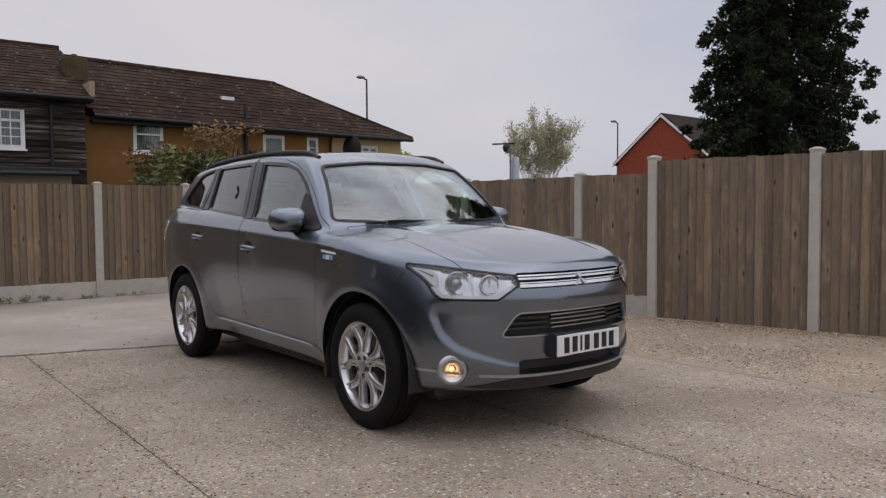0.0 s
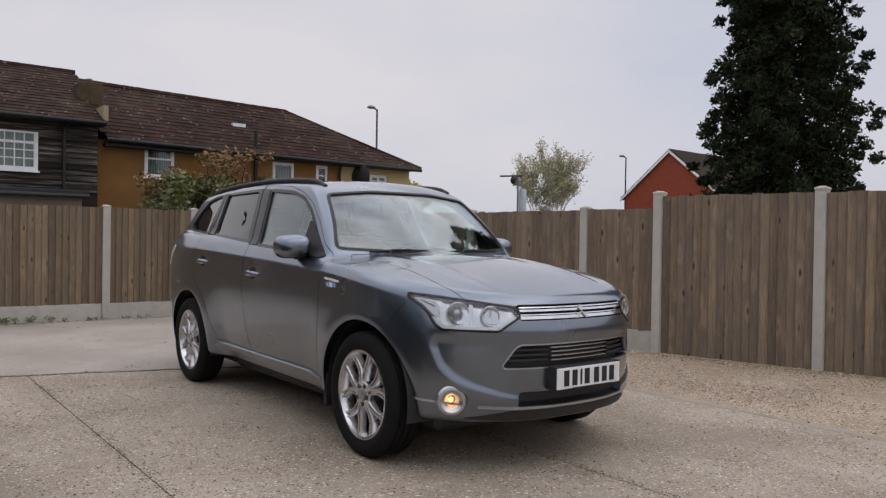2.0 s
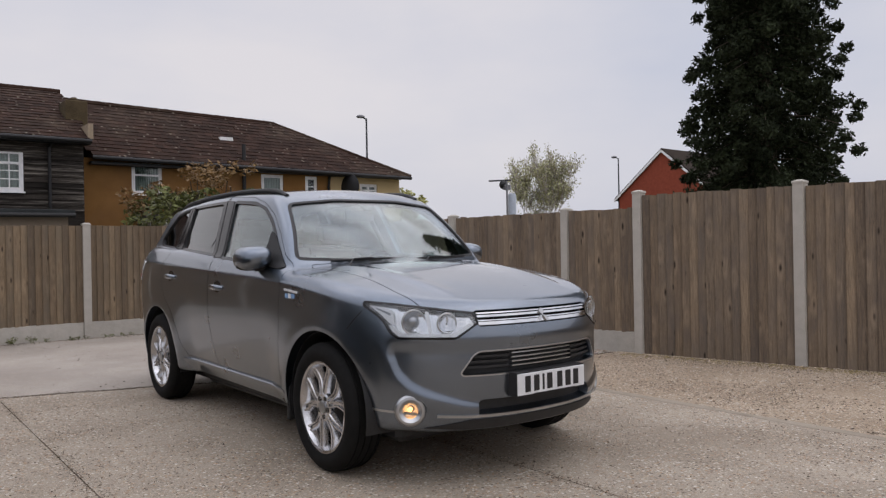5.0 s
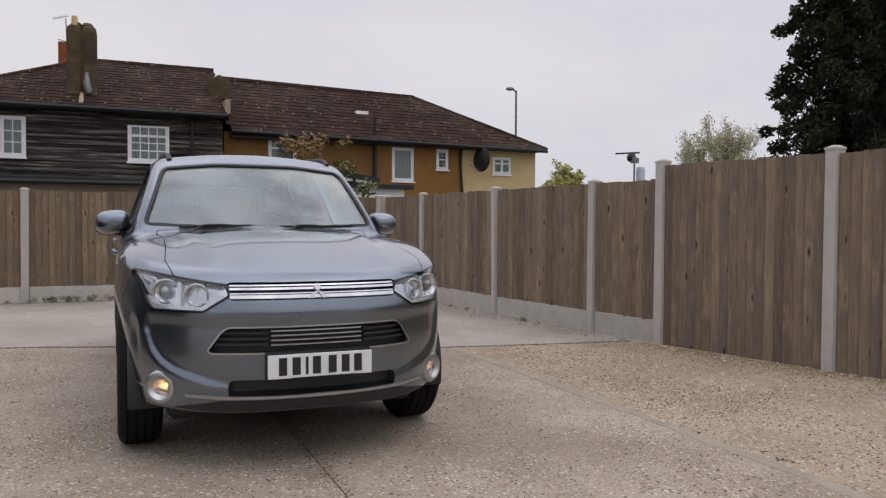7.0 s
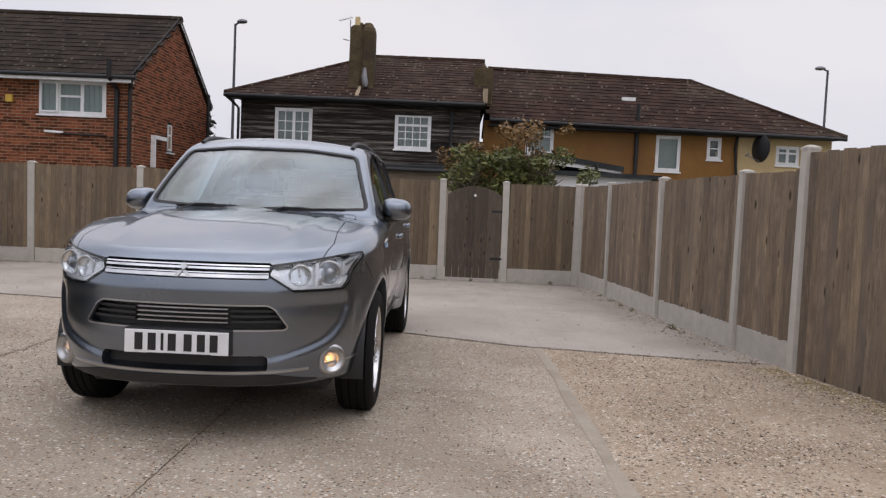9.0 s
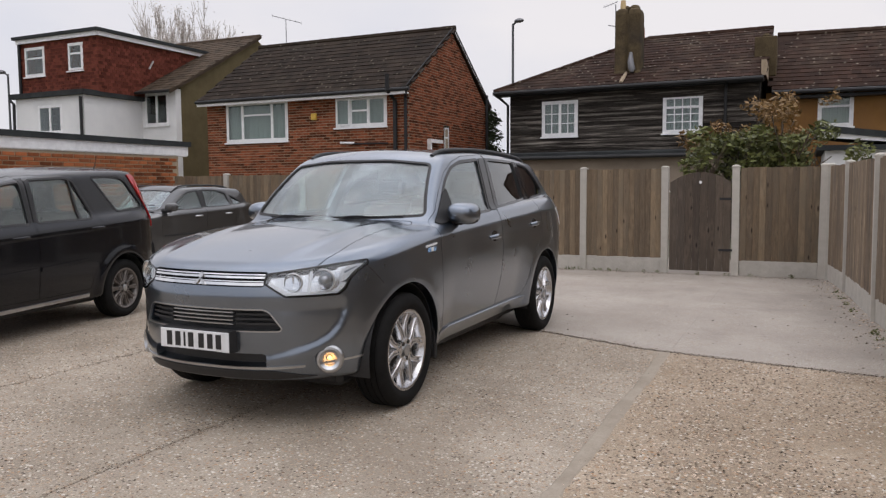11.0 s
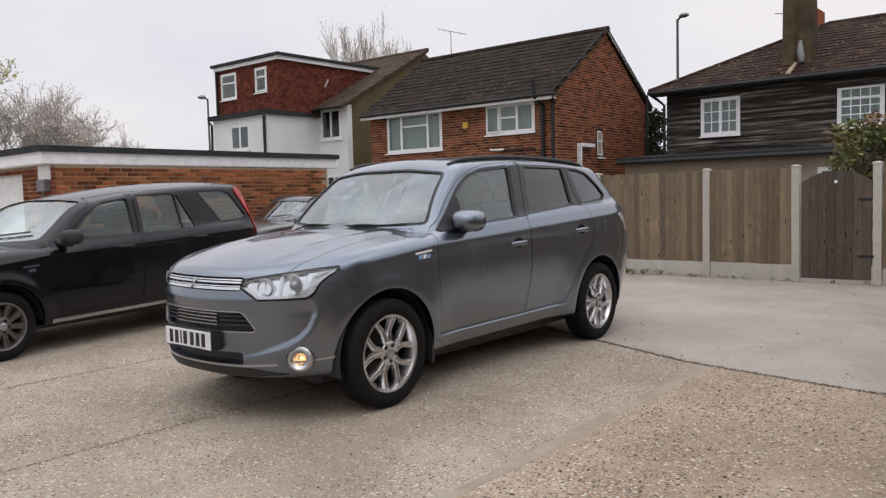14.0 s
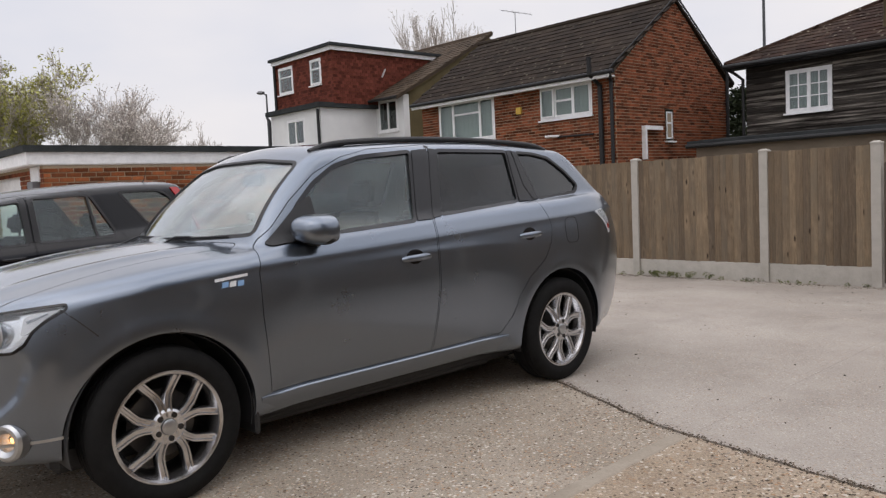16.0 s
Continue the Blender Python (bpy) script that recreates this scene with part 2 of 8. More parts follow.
def board_wood(name, dark, light, grey, knot):
    """Weathered upright boards: long grain, knots, green-grey weathering, each board its own."""
    m, nt, n, l, b = nodes_of(name)
    tc, oi = n.new("ShaderNodeTexCoord"), n.new("ShaderNodeObjectInfo")
    off, add = n.new("ShaderNodeVectorMath"), n.new("ShaderNodeVectorMath")
    off.operation = "SCALE"
    off.inputs[0].default_value = (3.1, 1.7, 40.0)
    l.new(oi.outputs["Random"], off.inputs["Scale"])
    add.operation = "ADD"
    l.new(tc.outputs["Object"], add.inputs[0])
    l.new(off.outputs[0], add.inputs[1])
    vec = add.outputs[0]
    grain = noise_node(nt, 9, 6, 0.65, vec, (9, 9, 0.5))
    fine = noise_node(nt, 60, 3, 0.7, vec, (5, 5, 0.35))
    both = mix_node(nt, 0.4, grain.outputs["Fac"], fine.outputs["Fac"])
    col = ramp_node(nt, both, [(0.33, dark), (0.66, light)]).outputs[0]
    blot = noise_node(nt, 2.2, 5, 0.65, vec, (2.5, 2.5, 0.8))
    bf = ramp_node(nt, blot.outputs["Fac"], [(0.42, (0, 0, 0)), (0.66, (0.75,) * 3)]).outputs[0]
    col = mix_node(nt, bf, col, grey)
    vo = n.new("ShaderNodeTexVoronoi")
    vo.inputs["Scale"].default_value = 1.0
    mp = n.new("ShaderNodeMapping")
    mp.inputs["Scale"].default_value = (11, 11, 3.4)
    l.new(vec, mp.inputs["Vector"])
    l.new(mp.outputs[0], vo.inputs["Vector"])
    sp = n.new("ShaderNodeSeparateColor")
    l.new(vo.outputs["Color"], sp.inputs[0])
    some = ramp_node(nt, sp.outputs[0], [(0.50, (0, 0, 0)), (0.54, (1, 1, 1))]).outputs[0]
    kn = ramp_node(nt, vo.outputs["Distance"], [(0.07, (0.95,) * 3), (0.16, (0, 0, 0))]).outputs[0]
    halo = ramp_node(nt, vo.outputs["Distance"], [(0.12, (0, 0, 0)), (0.24, (0.3,) * 3), (0.5, (0, 0, 0))]).outputs[0]
    pale = ramp_node(nt, sp.outputs[1], [(0.55, (0, 0, 0)), (0.6, (1, 1, 1))]).outputs[0]
    col = mix_node(nt, mix_node(nt, 1.0, halo, pale, "MULTIPLY"), col, [min(1, c * 1.35) for c in light])
    col = mix_node(nt, mix_node(nt, 1.0, kn, some, "MULTIPLY"), col, knot)
    tone = ramp_node(nt, oi.outputs["Random"], [(0.0, (0.70, 0.69, 0.70)), (0.3, (0.96, 0.92, 0.87)), (0.55, (0.88, 0.88, 0.89)), (0.8, (1.10, 1.07, 1.02)), (1.0, (1.26, 1.23, 1.17))]).outputs[0]
    l.new(mix_node(nt, 1.0, col, tone, "MULTIPLY"), b.inputs["Base Color"])
    b.inputs["Roughness"].default_value = 0.88
    b.inputs["Specular IOR Level"].default_value = 0.25
    bump_node(nt, both, 0.5, 0.003, b)
    return m


M_POST = surface("concrete_post", (0.40, 0.375, 0.33), (0.53, 0.50, 0.45), 8, 0.9, 0.4, 0.003, 120, vary=0.08)
M_BOARD = board_wood("fence_board", (0.112, 0.082, 0.055), (0.268, 0.206, 0.140), (0.158, 0.132, 0.100), (0.035, 0.025, 0.018))
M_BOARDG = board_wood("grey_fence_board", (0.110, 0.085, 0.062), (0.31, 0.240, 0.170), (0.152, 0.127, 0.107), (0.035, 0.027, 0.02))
M_GATE = board_wood("gate_board", (0.055, 0.044, 0.036), (0.125, 0.100, 0.08), (0.085, 0.072, 0.06), (0.02, 0.016, 0.013))
M_BRICK = surface("red_brick", (0.094, 0.029, 0.015), (0.262, 0.086, 0.041), 9, 0.9, 0.4, 0.004, 70, vary=0.60, island=True)
M_BRICKP = surface("garage_brick", (0.12, 0.036, 0.015), (0.35, 0.118, 0.045), 9, 0.9, 0.4, 0.004, 70, vary=0.65)
M_MORTAR = surface("mortar", (0.28, 0.22, 0.155), (0.40, 0.325, 0.235), 12, 0.95, 0.3)
M_TILE = surface("roof_tile", (0.017, 0.0095, 0.007), (0.054, 0.029, 0.020), 1.6, 0.85, 0.4, 0.006, 30, vary=0.30, island=True, stain=(0.065, 0.047, 0.034), lichen=(0.27, 0.24, 0.19))
M_TILED = surface("dark_roof_tile", (0.014, 0.010, 0.008), (0.038, 0.027, 0.019), 1.6, 0.85, 0.4, 0.006, 30, vary=0.30, island=True, stain=(0.040, 0.032, 0.023), lichen=(0.17, 0.15, 0.11))
M_TILEB = surface("brown_roof_tile", (0.05, 0.036, 0.026), (0.105, 0.078, 0.055), 1.6, 0.85, 0.4, 0.006, 30, vary=0.3, island=True)
M_BLACKB = surface("black_weatherboard", (0.006, 0.005, 0.0045), (0.06, 0.051, 0.043), 4, 0.75, 0.6, 0.004, 40, vary=0.5, stretch=(0.7, 14, 14), stain=(0.25, 0.225, 0.195))
M_OCHRE = surface("ochre_render", (0.19, 0.095, 0.03), (0.28, 0.15, 0.055), 2.0, 0.95, 0.3, 0.004, 60, stain=(0.20, 0.105, 0.045))
M_CREAM = surface("cream_render", (0.50, 0.37, 0.19), (0.62, 0.48, 0.27), 2.0, 0.95, 0.2, 0.003, 60)
M_WHITE = surface("white_render", (0.66, 0.66, 0.66), (0.80, 0.80, 0.79), 1.4, 0.9, 0.15, 0.003, 60)
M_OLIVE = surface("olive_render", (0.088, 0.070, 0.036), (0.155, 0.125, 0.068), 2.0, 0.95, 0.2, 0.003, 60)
M_BEIGE = surface("beige_render", (0.24, 0.19, 0.15), (0.34, 0.28, 0.22), 2.0, 0.95, 0.2, 0.003, 60)
M_CHIM = surface("sooty_chimney_render", (0.045, 0.034, 0.02), (0.125, 0.095, 0.055), 2.5, 0.95, 0.5, 0.006, 40, stain=(0.035, 0.03, 0.026))
M_UPVC = plain("white_upvc", (0.82, 0.82, 0.82), 0.35)
M_DARKP = plain("black_plastic", (0.010, 0.010, 0.011), 0.6)
M_FELT = surface("roofing_felt", (0.02, 0.022, 0.024), (0.055, 0.06, 0.06), 3, 0.9, 0.4)
M_PANE = glass("window_glass", (0.75, 0.8, 0.78))
M_NET = surface("net_curtain", (0.40, 0.42, 0.42), (0.62, 0.64, 0.63), 10, 0.9, 0.0, stretch=(9, 1, 0.3))
M_ROOM = plain("unlit_room_black", (0.05, 0.05, 0.05), 0.9)
M_GALV = plain("galvanised_steel", (0.20, 0.20, 0.21), 0.5, 0.6)
M_LAMPG = plain("lamp_grey_paint", (0.06, 0.065, 0.07), 0.5)
M_BARK = surface("bark", (0.05, 0.04, 0.03), (0.13, 0.105, 0.08), 8, 0.9, 0.5)
# colour lightened to carry the sky glowing through thin twigs
M_TWIG = surface("sky_paled_twig", (0.42, 0.38, 0.35), (0.57, 0.52, 0.48), 8, 0.9, 0.0)
M_YEW = surface("conifer_needles", (0.010, 0.014, 0.007), (0.036, 0.046, 0.021), 2.0, 0.75, 0.0, vary=0.4, island=True)
M_LEAF = surface("shrub_leaf", (0.055, 0.068, 0.016), (0.15, 0.16, 0.042), 3.0, 0.55, 0.0, vary=0.5, island=True)
M_LEAFR = surface("russet_leaf", (0.14, 0.07, 0.02), (0.24, 0.15, 0.05), 3.0, 0.6, 0.0, vary=0.4, island=True)
M_BIRCH = surface("birch_leaf", (0.36, 0.36, 0.19), (0.54, 0.52, 0.32), 3.0, 0.7, 0.0, vary=0.3, island=True)
# buds brightened the same way, backlight included in the colour
M_BUD = surface("sky_paled_buds", (0.58, 0.53, 0.48), (0.76, 0.71, 0.66), 3.0, 0.8, 0.0, vary=0.3, island=True)
M_LEAFY = surface("young_leaf", (0.28, 0.27, 0.06), (0.44, 0.43, 0.14), 3.0, 0.6, 0.0, vary=0.35, island=True)

# ---------------------------------------------------------------- building helpers
def finish(bm, name, mats, smooth=False, angle=35):
    me = bpy.data.meshes.new(name)
    bmesh.ops.recalc_face_normals(bm, faces=bm.faces)
    if smooth:
        for f in bm.faces:
            f.smooth = True
        for e in bm.edges:
            e.smooth = len(e.link_faces) == 2 and e.calc_face_angle(3.2) < radians(angle)
    bm.to_mesh(me)
    bm.free()
    for m in mats if isinstance(mats, (list, tuple)) else [mats]:
        me.materials.append(m)
    return me


def thing(name, loc=(0, 0, 0), label="", category="", group="", kind=""):
    ob = new(name)
    ob.empty_display_size = 0.1
    ob.location = loc
    return tagged(ob, label, category, group, kind)


def part(name, bm, material, parent, label="", smooth=False, angle=35, world_coords=True):
    """Links a bmesh, or a mesh, as one object under a thing or a part."""
    me = bm if isinstance(bm, bpy.types.Mesh) else finish(bm, name, material, smooth, angle)
    ob = new(name, me)
    ob.parent = parent
    if world_coords:
        root = parent
        while root.parent:
            root = root.parent
        if parent is root:
            ob.matrix_parent_inverse = Matrix.Translation(-parent.location)
    return tagged(ob, label)


def pieces(name, bm, material, parent, label="", smooth=False):
    """Links each separate piece of a bmesh as a part of its own."""
    bm.verts.ensure_lookup_table()
    group = {}
    for v in bm.verts:
        if v in group:
            continue
        todo, mark = [v], len(set(group.values()))
        group[v] = mark
        while todo:
            for e in todo.pop().link_edges:
                for w in e.verts:
                    if w not in group:
                        group[w] = mark
                        todo.append(w)
    out = []
    for k in sorted(set(group.values())):
        b = bmesh.new()
        at = {v: b.verts.new(v.co) for v in bm.verts if group[v] == k}
        for f in bm.faces:
            if f.verts[0] in at:
                b.faces.new([at[v] for v in f.verts])
        out.append(part(name, b, material, parent, label, smooth))
    bm.free()
    return out


def solo(name, bm, material, label, category, kind="", group="", smooth=False, angle=35):
    ob = new(name, finish(bm, name, material, smooth, angle))
    return tagged(ob, label, category, group, kind)


def box(bm, x0, x1, y0, y1, z0, z1, mi=0):
    v = [bm.verts.new(p) for p in ((x0, y0, z0), (x1, y0, z0), (x1, y1, z0), (x0, y1, z0), (x0, y0, z1), (x1, y0, z1), (x1, y1, z1), (x0, y1, z1))]
    for q in ((0, 3, 2, 1), (4, 5, 6, 7), (0, 1, 5, 4), (1, 2, 6, 5), (2, 3, 7, 6), (3, 0, 4, 7)):
        bm.faces.new([v[i] for i in q]).material_index = mi
    return v


def boxes(*dims):
    bm = bmesh.new()
    for d in dims:
        box(bm, *d)
    return bm


def bevelled(bm, w=0.004, seg=1):
    bmesh.ops.bevel(bm, geom=list(bm.edges), offset=w, segments=seg, affect="EDGES", clamp_overlap=True)
    return bm


def prism(bm, poly, axis, a, b, mi=0):
    """Extrudes a polygon of two coordinates along the axis x, y or z from a to b."""
    def at(p, q):
        return {"x": (q, p[0], p[1]), "y": (p[0], q, p[1]), "z": (p[0], p[1], q)}[axis]
    lo = [bm.verts.new(at(p, a)) for p in poly]
    hi = [bm.verts.new(at(p, b)) for p in poly]
    n = len(poly)
    bm.faces.new(lo[::-1]).material_index = mi
    bm.faces.new(hi).material_index = mi
    for i in range(n):
        bm.faces.new((lo[i], lo[(i + 1) % n], hi[(i + 1) % n], hi[i])).material_index = mi
    return bm


def tube(bm, pts, radii, sides=8, cap=True):
    """A tapering tube through points."""
    pts = [Vector(p) for p in pts]
    if not isinstance(radii, (list, tuple)):
        radii = [radii] * len(pts)
    rings, up = [], None
    for i, p in enumerate(pts):
        d = (pts[min(i + 1, len(pts) - 1)] - pts[max(i - 1, 0)]).normalized()
        ref = Vector((0, 0, 1)) if abs(d.z) < 0.95 else Vector((1, 0, 0))
        a = d.cross(ref).normalized()
        if up is not None and a.dot(up) < 0:
            a = -a
        up = a
        c = d.cross(a)
        rings.append([bm.verts.new(p + radii[i] * (math.cos(2 * math.pi * k / sides) * a + math.sin(2 * math.pi * k / sides) * c)) for k in range(sides)])
    for r0, r1 in zip(rings, rings[1:]):
        for k in range(sides):
            bm.faces.new((r0[k], r0[(k + 1) % sides], r1[(k + 1) % sides], r1[k]))
    if cap:
        bm.faces.new(rings[0][::-1])
        bm.faces.new(rings[-1])
    return bm


def lathe(bm, profile, axis="x", steps=48, centre=(0, 0, 0), mi=0):
    """Turns a profile of (along, radius) round an axis."""
    rings = []
    for a, r in profile:
        ring = []
        for k in range(steps):
            t = 2 * math.pi * k / steps
            u, v = r * math.cos(t), r * math.sin(t)
            p = {"x": (a, u, v), "y": (u, a, v), "z": (u, v, a)}[axis]
            ring.append(bm.verts.new(Vector(p) + Vector(centre)))
        rings.append(ring)
    for r0, r1 in zip(rings, rings[1:]):
        for k in range(steps):
            bm.faces.new((r0[k], r0[(k + 1) % steps], r1[(k + 1) % steps], r1[k])).material_index = mi
    return rings


def mesh_from(name, verts, faces, material):
    me = bpy.data.meshes.new(name)
    me.from_pydata(verts, [], faces)
    me.materials.append(material)
    me.update()
    return me

# ---------------------------------------------------------------- ground and yard
bm = bmesh.new()
bmesh.ops.create_grid(bm, x_segments=8, y_segments=8, size=2500)
bmesh.ops.translate(bm, verts=bm.verts, vec=(0, 0, -0.013))
solo("ground", bm, M_LAND, "earth and rough grass around the yard", "ground", "structure")


def crack_y(x):
    """The line of the crack that crosses the yard."""
    knots = [(-12, 9.9), (1.4, 7.27), (2.7, 6.88), (4.25, 6.20), (5.2, 5.82), (6.7, 5.52), (12, 5.2)]
    for (a, ya), (b, yb) in zip(knots, knots[1:]):
        if x <= b:
            base = ya + (yb - ya) * (x - a) / (b - a)
            break
    return base + 0.035 * noise.noise((x * 1.7, 0.3, 0)) + 0.012 * noise.noise((x * 9, 1.3, 0))


yard = thing("yard_paving", (3.5, 3, 0), "weathered pale concrete bays with open joints and a crack", "paving", kind="structure")


def slab(x0, x1, y0, y1, mat, top=0.0, crack_low=False, crack_high=False):
    n = max(2, int((x1 - x0) / 0.025))
    xs = [x0 + (x1 - x0) * i / n for i in range(n + 1)]
    low = [(x, crack_y(x) + 0.013 + 0.010 * noise.noise((x * 11, 5, 0)) + 0.006 * noise.noise((x * 40, 7, 0)) if crack_low else y0) for x in xs]
    high = [(x, crack_y(x) - 0.013 + 0.012 * noise.noise((x * 9, 9, 0)) + 0.006 * noise.noise((x * 37, 3, 0)) if crack_high else y1) for x in xs]
    b = bmesh.new()
    lo_v = [b.verts.new((*p, top)) for p in low]
    hi_v = [b.verts.new((*p, top)) for p in high]
    for i in range(n):
        b.faces.new((lo_v[i], lo_v[i + 1], hi_v[i + 1], hi_v[i]))
    side = bmesh.ops.extrude_face_region(b, geom=list(b.faces))
    bmesh.ops.translate(b, verts=[g for g in side["geom"] if isinstance(g, bmesh.types.BMVert)], vec=(0, 0, -0.07 - top))
    part("concrete_slab", b, mat, yard)


JX = (-10.0, -1.9, 1.57, 3.45, 5.42)
for xa, xb in zip(JX, JX[1:]):
    g = 0.0035
    slab(xa + g, xb - g, -14, -6.002, M_CONC)
    slab(xa + g, xb - g, -5.998, 0, M_CONC, crack_high=True)
slab(-10.0, -1.903, 0, 14, M_SMOOTH, crack_low=True)
slab(-1.897, 5.4393, 0, 14, M_SMOOTH, crack_low=True)
slab(5.4407, 9.6, 0, 14, M_SMOOTH, crack_low=True)
slab(5.42 + 0.0005, 10.4, -14, 0, M_GRAVEL, top=0.001, crack_high=True)
# mortar trowelled along the edge of the gravel
b = bmesh.new()
band = []
for k in range(361):
    y = -8.0 + (crack_y(5.42) - 0.03 + 8.0) * k / 360
    m = 5.425 + 0.02 * noise.noise((y * 0.8, 6, 0))
    wd = 0.042 + 0.022 * noise.noise((y * 1.9, 2, 0)) + 0.008 * noise.noise((y * 14, 3, 0))
    band.append([b.verts.new(p) for p in ((m - wd, y, 0.0005), (m - wd * 0.8, y, 0.004), (m + wd * 0.8, y, 0.005), (m + wd, y, 0.001))])
for p, q in zip(band, band[1:]):
    for k in range(3):
        b.faces.new((p[k], p[k + 1], q[k + 1], q[k]))
part("mortar_band", b, M_BAND, yard, "smooth mortar band along the gravel edge")


def stones(name, count, region, size, seed, label, mat=M_STONE):
    """Loose stones as one joined mesh of flattened octahedra."""
    rng = np.random.default_rng(seed)
    verts, faces = [], []
    base = np.array([(1, 0, 0), (-1, 0, 0), (0, 1, 0), (0, -1, 0), (0, 0, 1), (0, 0, -1)], float)
    tri = [(0, 2, 4), (2, 1, 4), (1, 3, 4), (3, 0, 4), (2, 0, 5), (1, 2, 5), (3, 1, 5), (0, 3, 5)]
    made = 0
    while made < count:
        x, y = region(rng)
        if x is None:
            continue
        s = min(size * rng.lognormal(0, 0.42), size * 1.9)
        a = rng.uniform(0, 6.28)
        p = base * (s, s * rng.uniform(0.55, 0.95), s * rng.uniform(0.3, 0.5)) * rng.uniform(0.75, 1.2, (6, 3))
        c, d = math.cos(a), math.sin(a)
        q = np.stack([p[:, 0] * c - p[:, 1] * d + x, p[:, 0] * d + p[:, 1] * c + y, p[:, 2] + 0.001 + s * 0.15], 1)
        k = len(verts)
        verts.extend(map(tuple, q))
        faces.extend((k + i, k + j, k + m) for i, j, m in tri)
        made += 1
    ob = new(name, mesh_from(name, verts, faces, mat))
    tagged(ob, label, "gravel", kind="stuff")


def in_gravel(rng):
    x, y = rng.uniform(5.42, 8.4), rng.uniform(-2.0, 5.75)
    edge = 5.5 + 0.22 * noise.noise((y * 0.9, 2, 0)) + 0.10 * rng.normal()
    if x < edge or y > crack_y(x) - 0.04 * abs(rng.normal()) or x > 7.35 + max(0, 5.2 - y) * 0.25 + 0.3:
        return None, None
    if noise.noise((x * 1.4, y * 1.4, 4)) < rng.uniform(-0.55, 0.30):
        return None, None
    return x, y


def in_yard(rng):
    x, y = rng.uniform(-1.5, 5.5), rng.uniform(-1.5, 6.5)
    if y > crack_y(x) or noise.noise((x * 0.9, y * 0.9, 8)) < rng.uniform(-0.6, 0.25):
        return None, None
    return x, y


def on_slab(rng):
    x, y = rng.uniform(-3.0, 7.0), rng.uniform(5.6, 11.3)
    if y < crack_y(x) + 0.05 or noise.noise((x * 0.7, y * 0.7, 12)) < rng.uniform(-0.3, 0.5):
        return None, None
    return x, y


def tall_fence_foot(rng):
    y = rng.uniform(0.5, 5.3)
    return 7.32 + (5.22 - y) * 0.243 - 0.05 - abs(rng.normal()) * 0.13, y


def by_fence(rng):
    y = rng.uniform(3.2, 11.2)
    x = 7.33 - 0.075 * (y - 5.2) + max(0, 5.2 - y) * 0.25 - 0.06 - abs(rng.normal()) * 0.16
    return x, y


def along_crack(rng):
    x = rng.uniform(-2.0, 7.2)
    return x, crack_y(x) + rng.normal() * 0.022 + 0.02 * (rng.uniform() < 0.2)


def along_joints(rng):
    k = rng.integers(0, 2)
    y = rng.uniform(-2.0, 7.0)
    x = (1.57, 3.45)[k] + rng.normal() * 0.028
    return (x, y) if y < crack_y(x) and noise.noise((y * 0.8, k * 7.0, 0)) > -0.15 else (None, None)


def by_back_fence(rng):
    return rng.uniform(-3.5, 6.6), 11.44 - abs(rng.normal()) * 0.10


stones("crack_grit", 6500, along_crack, 0.0042, 11, "dark dirt and crumbs lying along the crack", M_GRITD)
stones("joint_grit", 3600, along_joints, 0.0036, 12, "dark dirt lying along the slab joints", M_GRITD)
stones("fence_foot_litter", 2200, by_back_fence, 0.006, 13, "brown leaf litter and crumbs along the fence foot", M_GRITD)
stones("gravel", 34000, in_gravel, 0.0058, 1, "loose buff and brown gravel scattered over the ground")
stones("grit", 42000, in_yard, 0.0040, 2, "fine grit and small stones lying on concrete")
stones("pebbles", 2600, in_gravel, 0.0068, 14, "darker pebbles among loose gravel", M_GRITD)
stones("yard_pebbles", 4500, in_yard, 0.0046, 15, "scattered brown pebbles on concrete", M_GRITD)
stones("slab_litter", 520, on_slab, 0.0065, 16, "scattered dark crumbs lying on smooth concrete", M_GRITD)
stones("fence_foot_moss", 5200, tall_fence_foot, 0.0055, 17, "yellowed moss and crumbs along the tall fence foot", M_MOSS)
stones("fence_foot_gravel", 900, by_fence, 0.010, 3, "gravel and litter gathered along the fence foot")

# ---------------------------------------------------------------- fences
def board_mesh(h, w=0.10):
    b = bmesh.new()
    prism(b, [(0, -0.010), (0.006, -0.012), (w, 0.008), (w, 0.016), (0, 0.018)], "z", 0, h)
    return b


BOARD_LOW = finish(board_mesh(1.345), "board", M_BOARD)
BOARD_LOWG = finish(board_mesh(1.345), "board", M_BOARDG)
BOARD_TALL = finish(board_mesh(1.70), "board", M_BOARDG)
rng_f = random.Random(5)


def post_mesh(h):
    b = bmesh.new()
    box(b, -0.05, 0.05, -0.05, 0.05, -0.03, h - 0.035)
    box(b, -0.056, 0.056, -0.056, 0.056, h - 0.035, h - 0.018)
    k = [b.verts.new((x, y, h - 0.018)) for x, y in ((-0.056, -0.056), (0.056, -0.056), (0.056, 0.056), (-0.056, 0.056))]
    tip = [b.verts.new((x, y, h)) for x, y in ((-0.02, -0.02), (0.02, -0.02), (0.02, 0.02), (-0.02, 0.02))]
    for i in range(4):
        b.faces.new((k[i], k[(i + 1) % 4], tip[(i + 1) % 4], tip[i]))
    b.faces.new(tip)
    return b


POST_LOW = finish(post_mesh(1.61), "post", M_POST)
POST_TALL = finish(post_mesh(1.755), "post", M_POST)


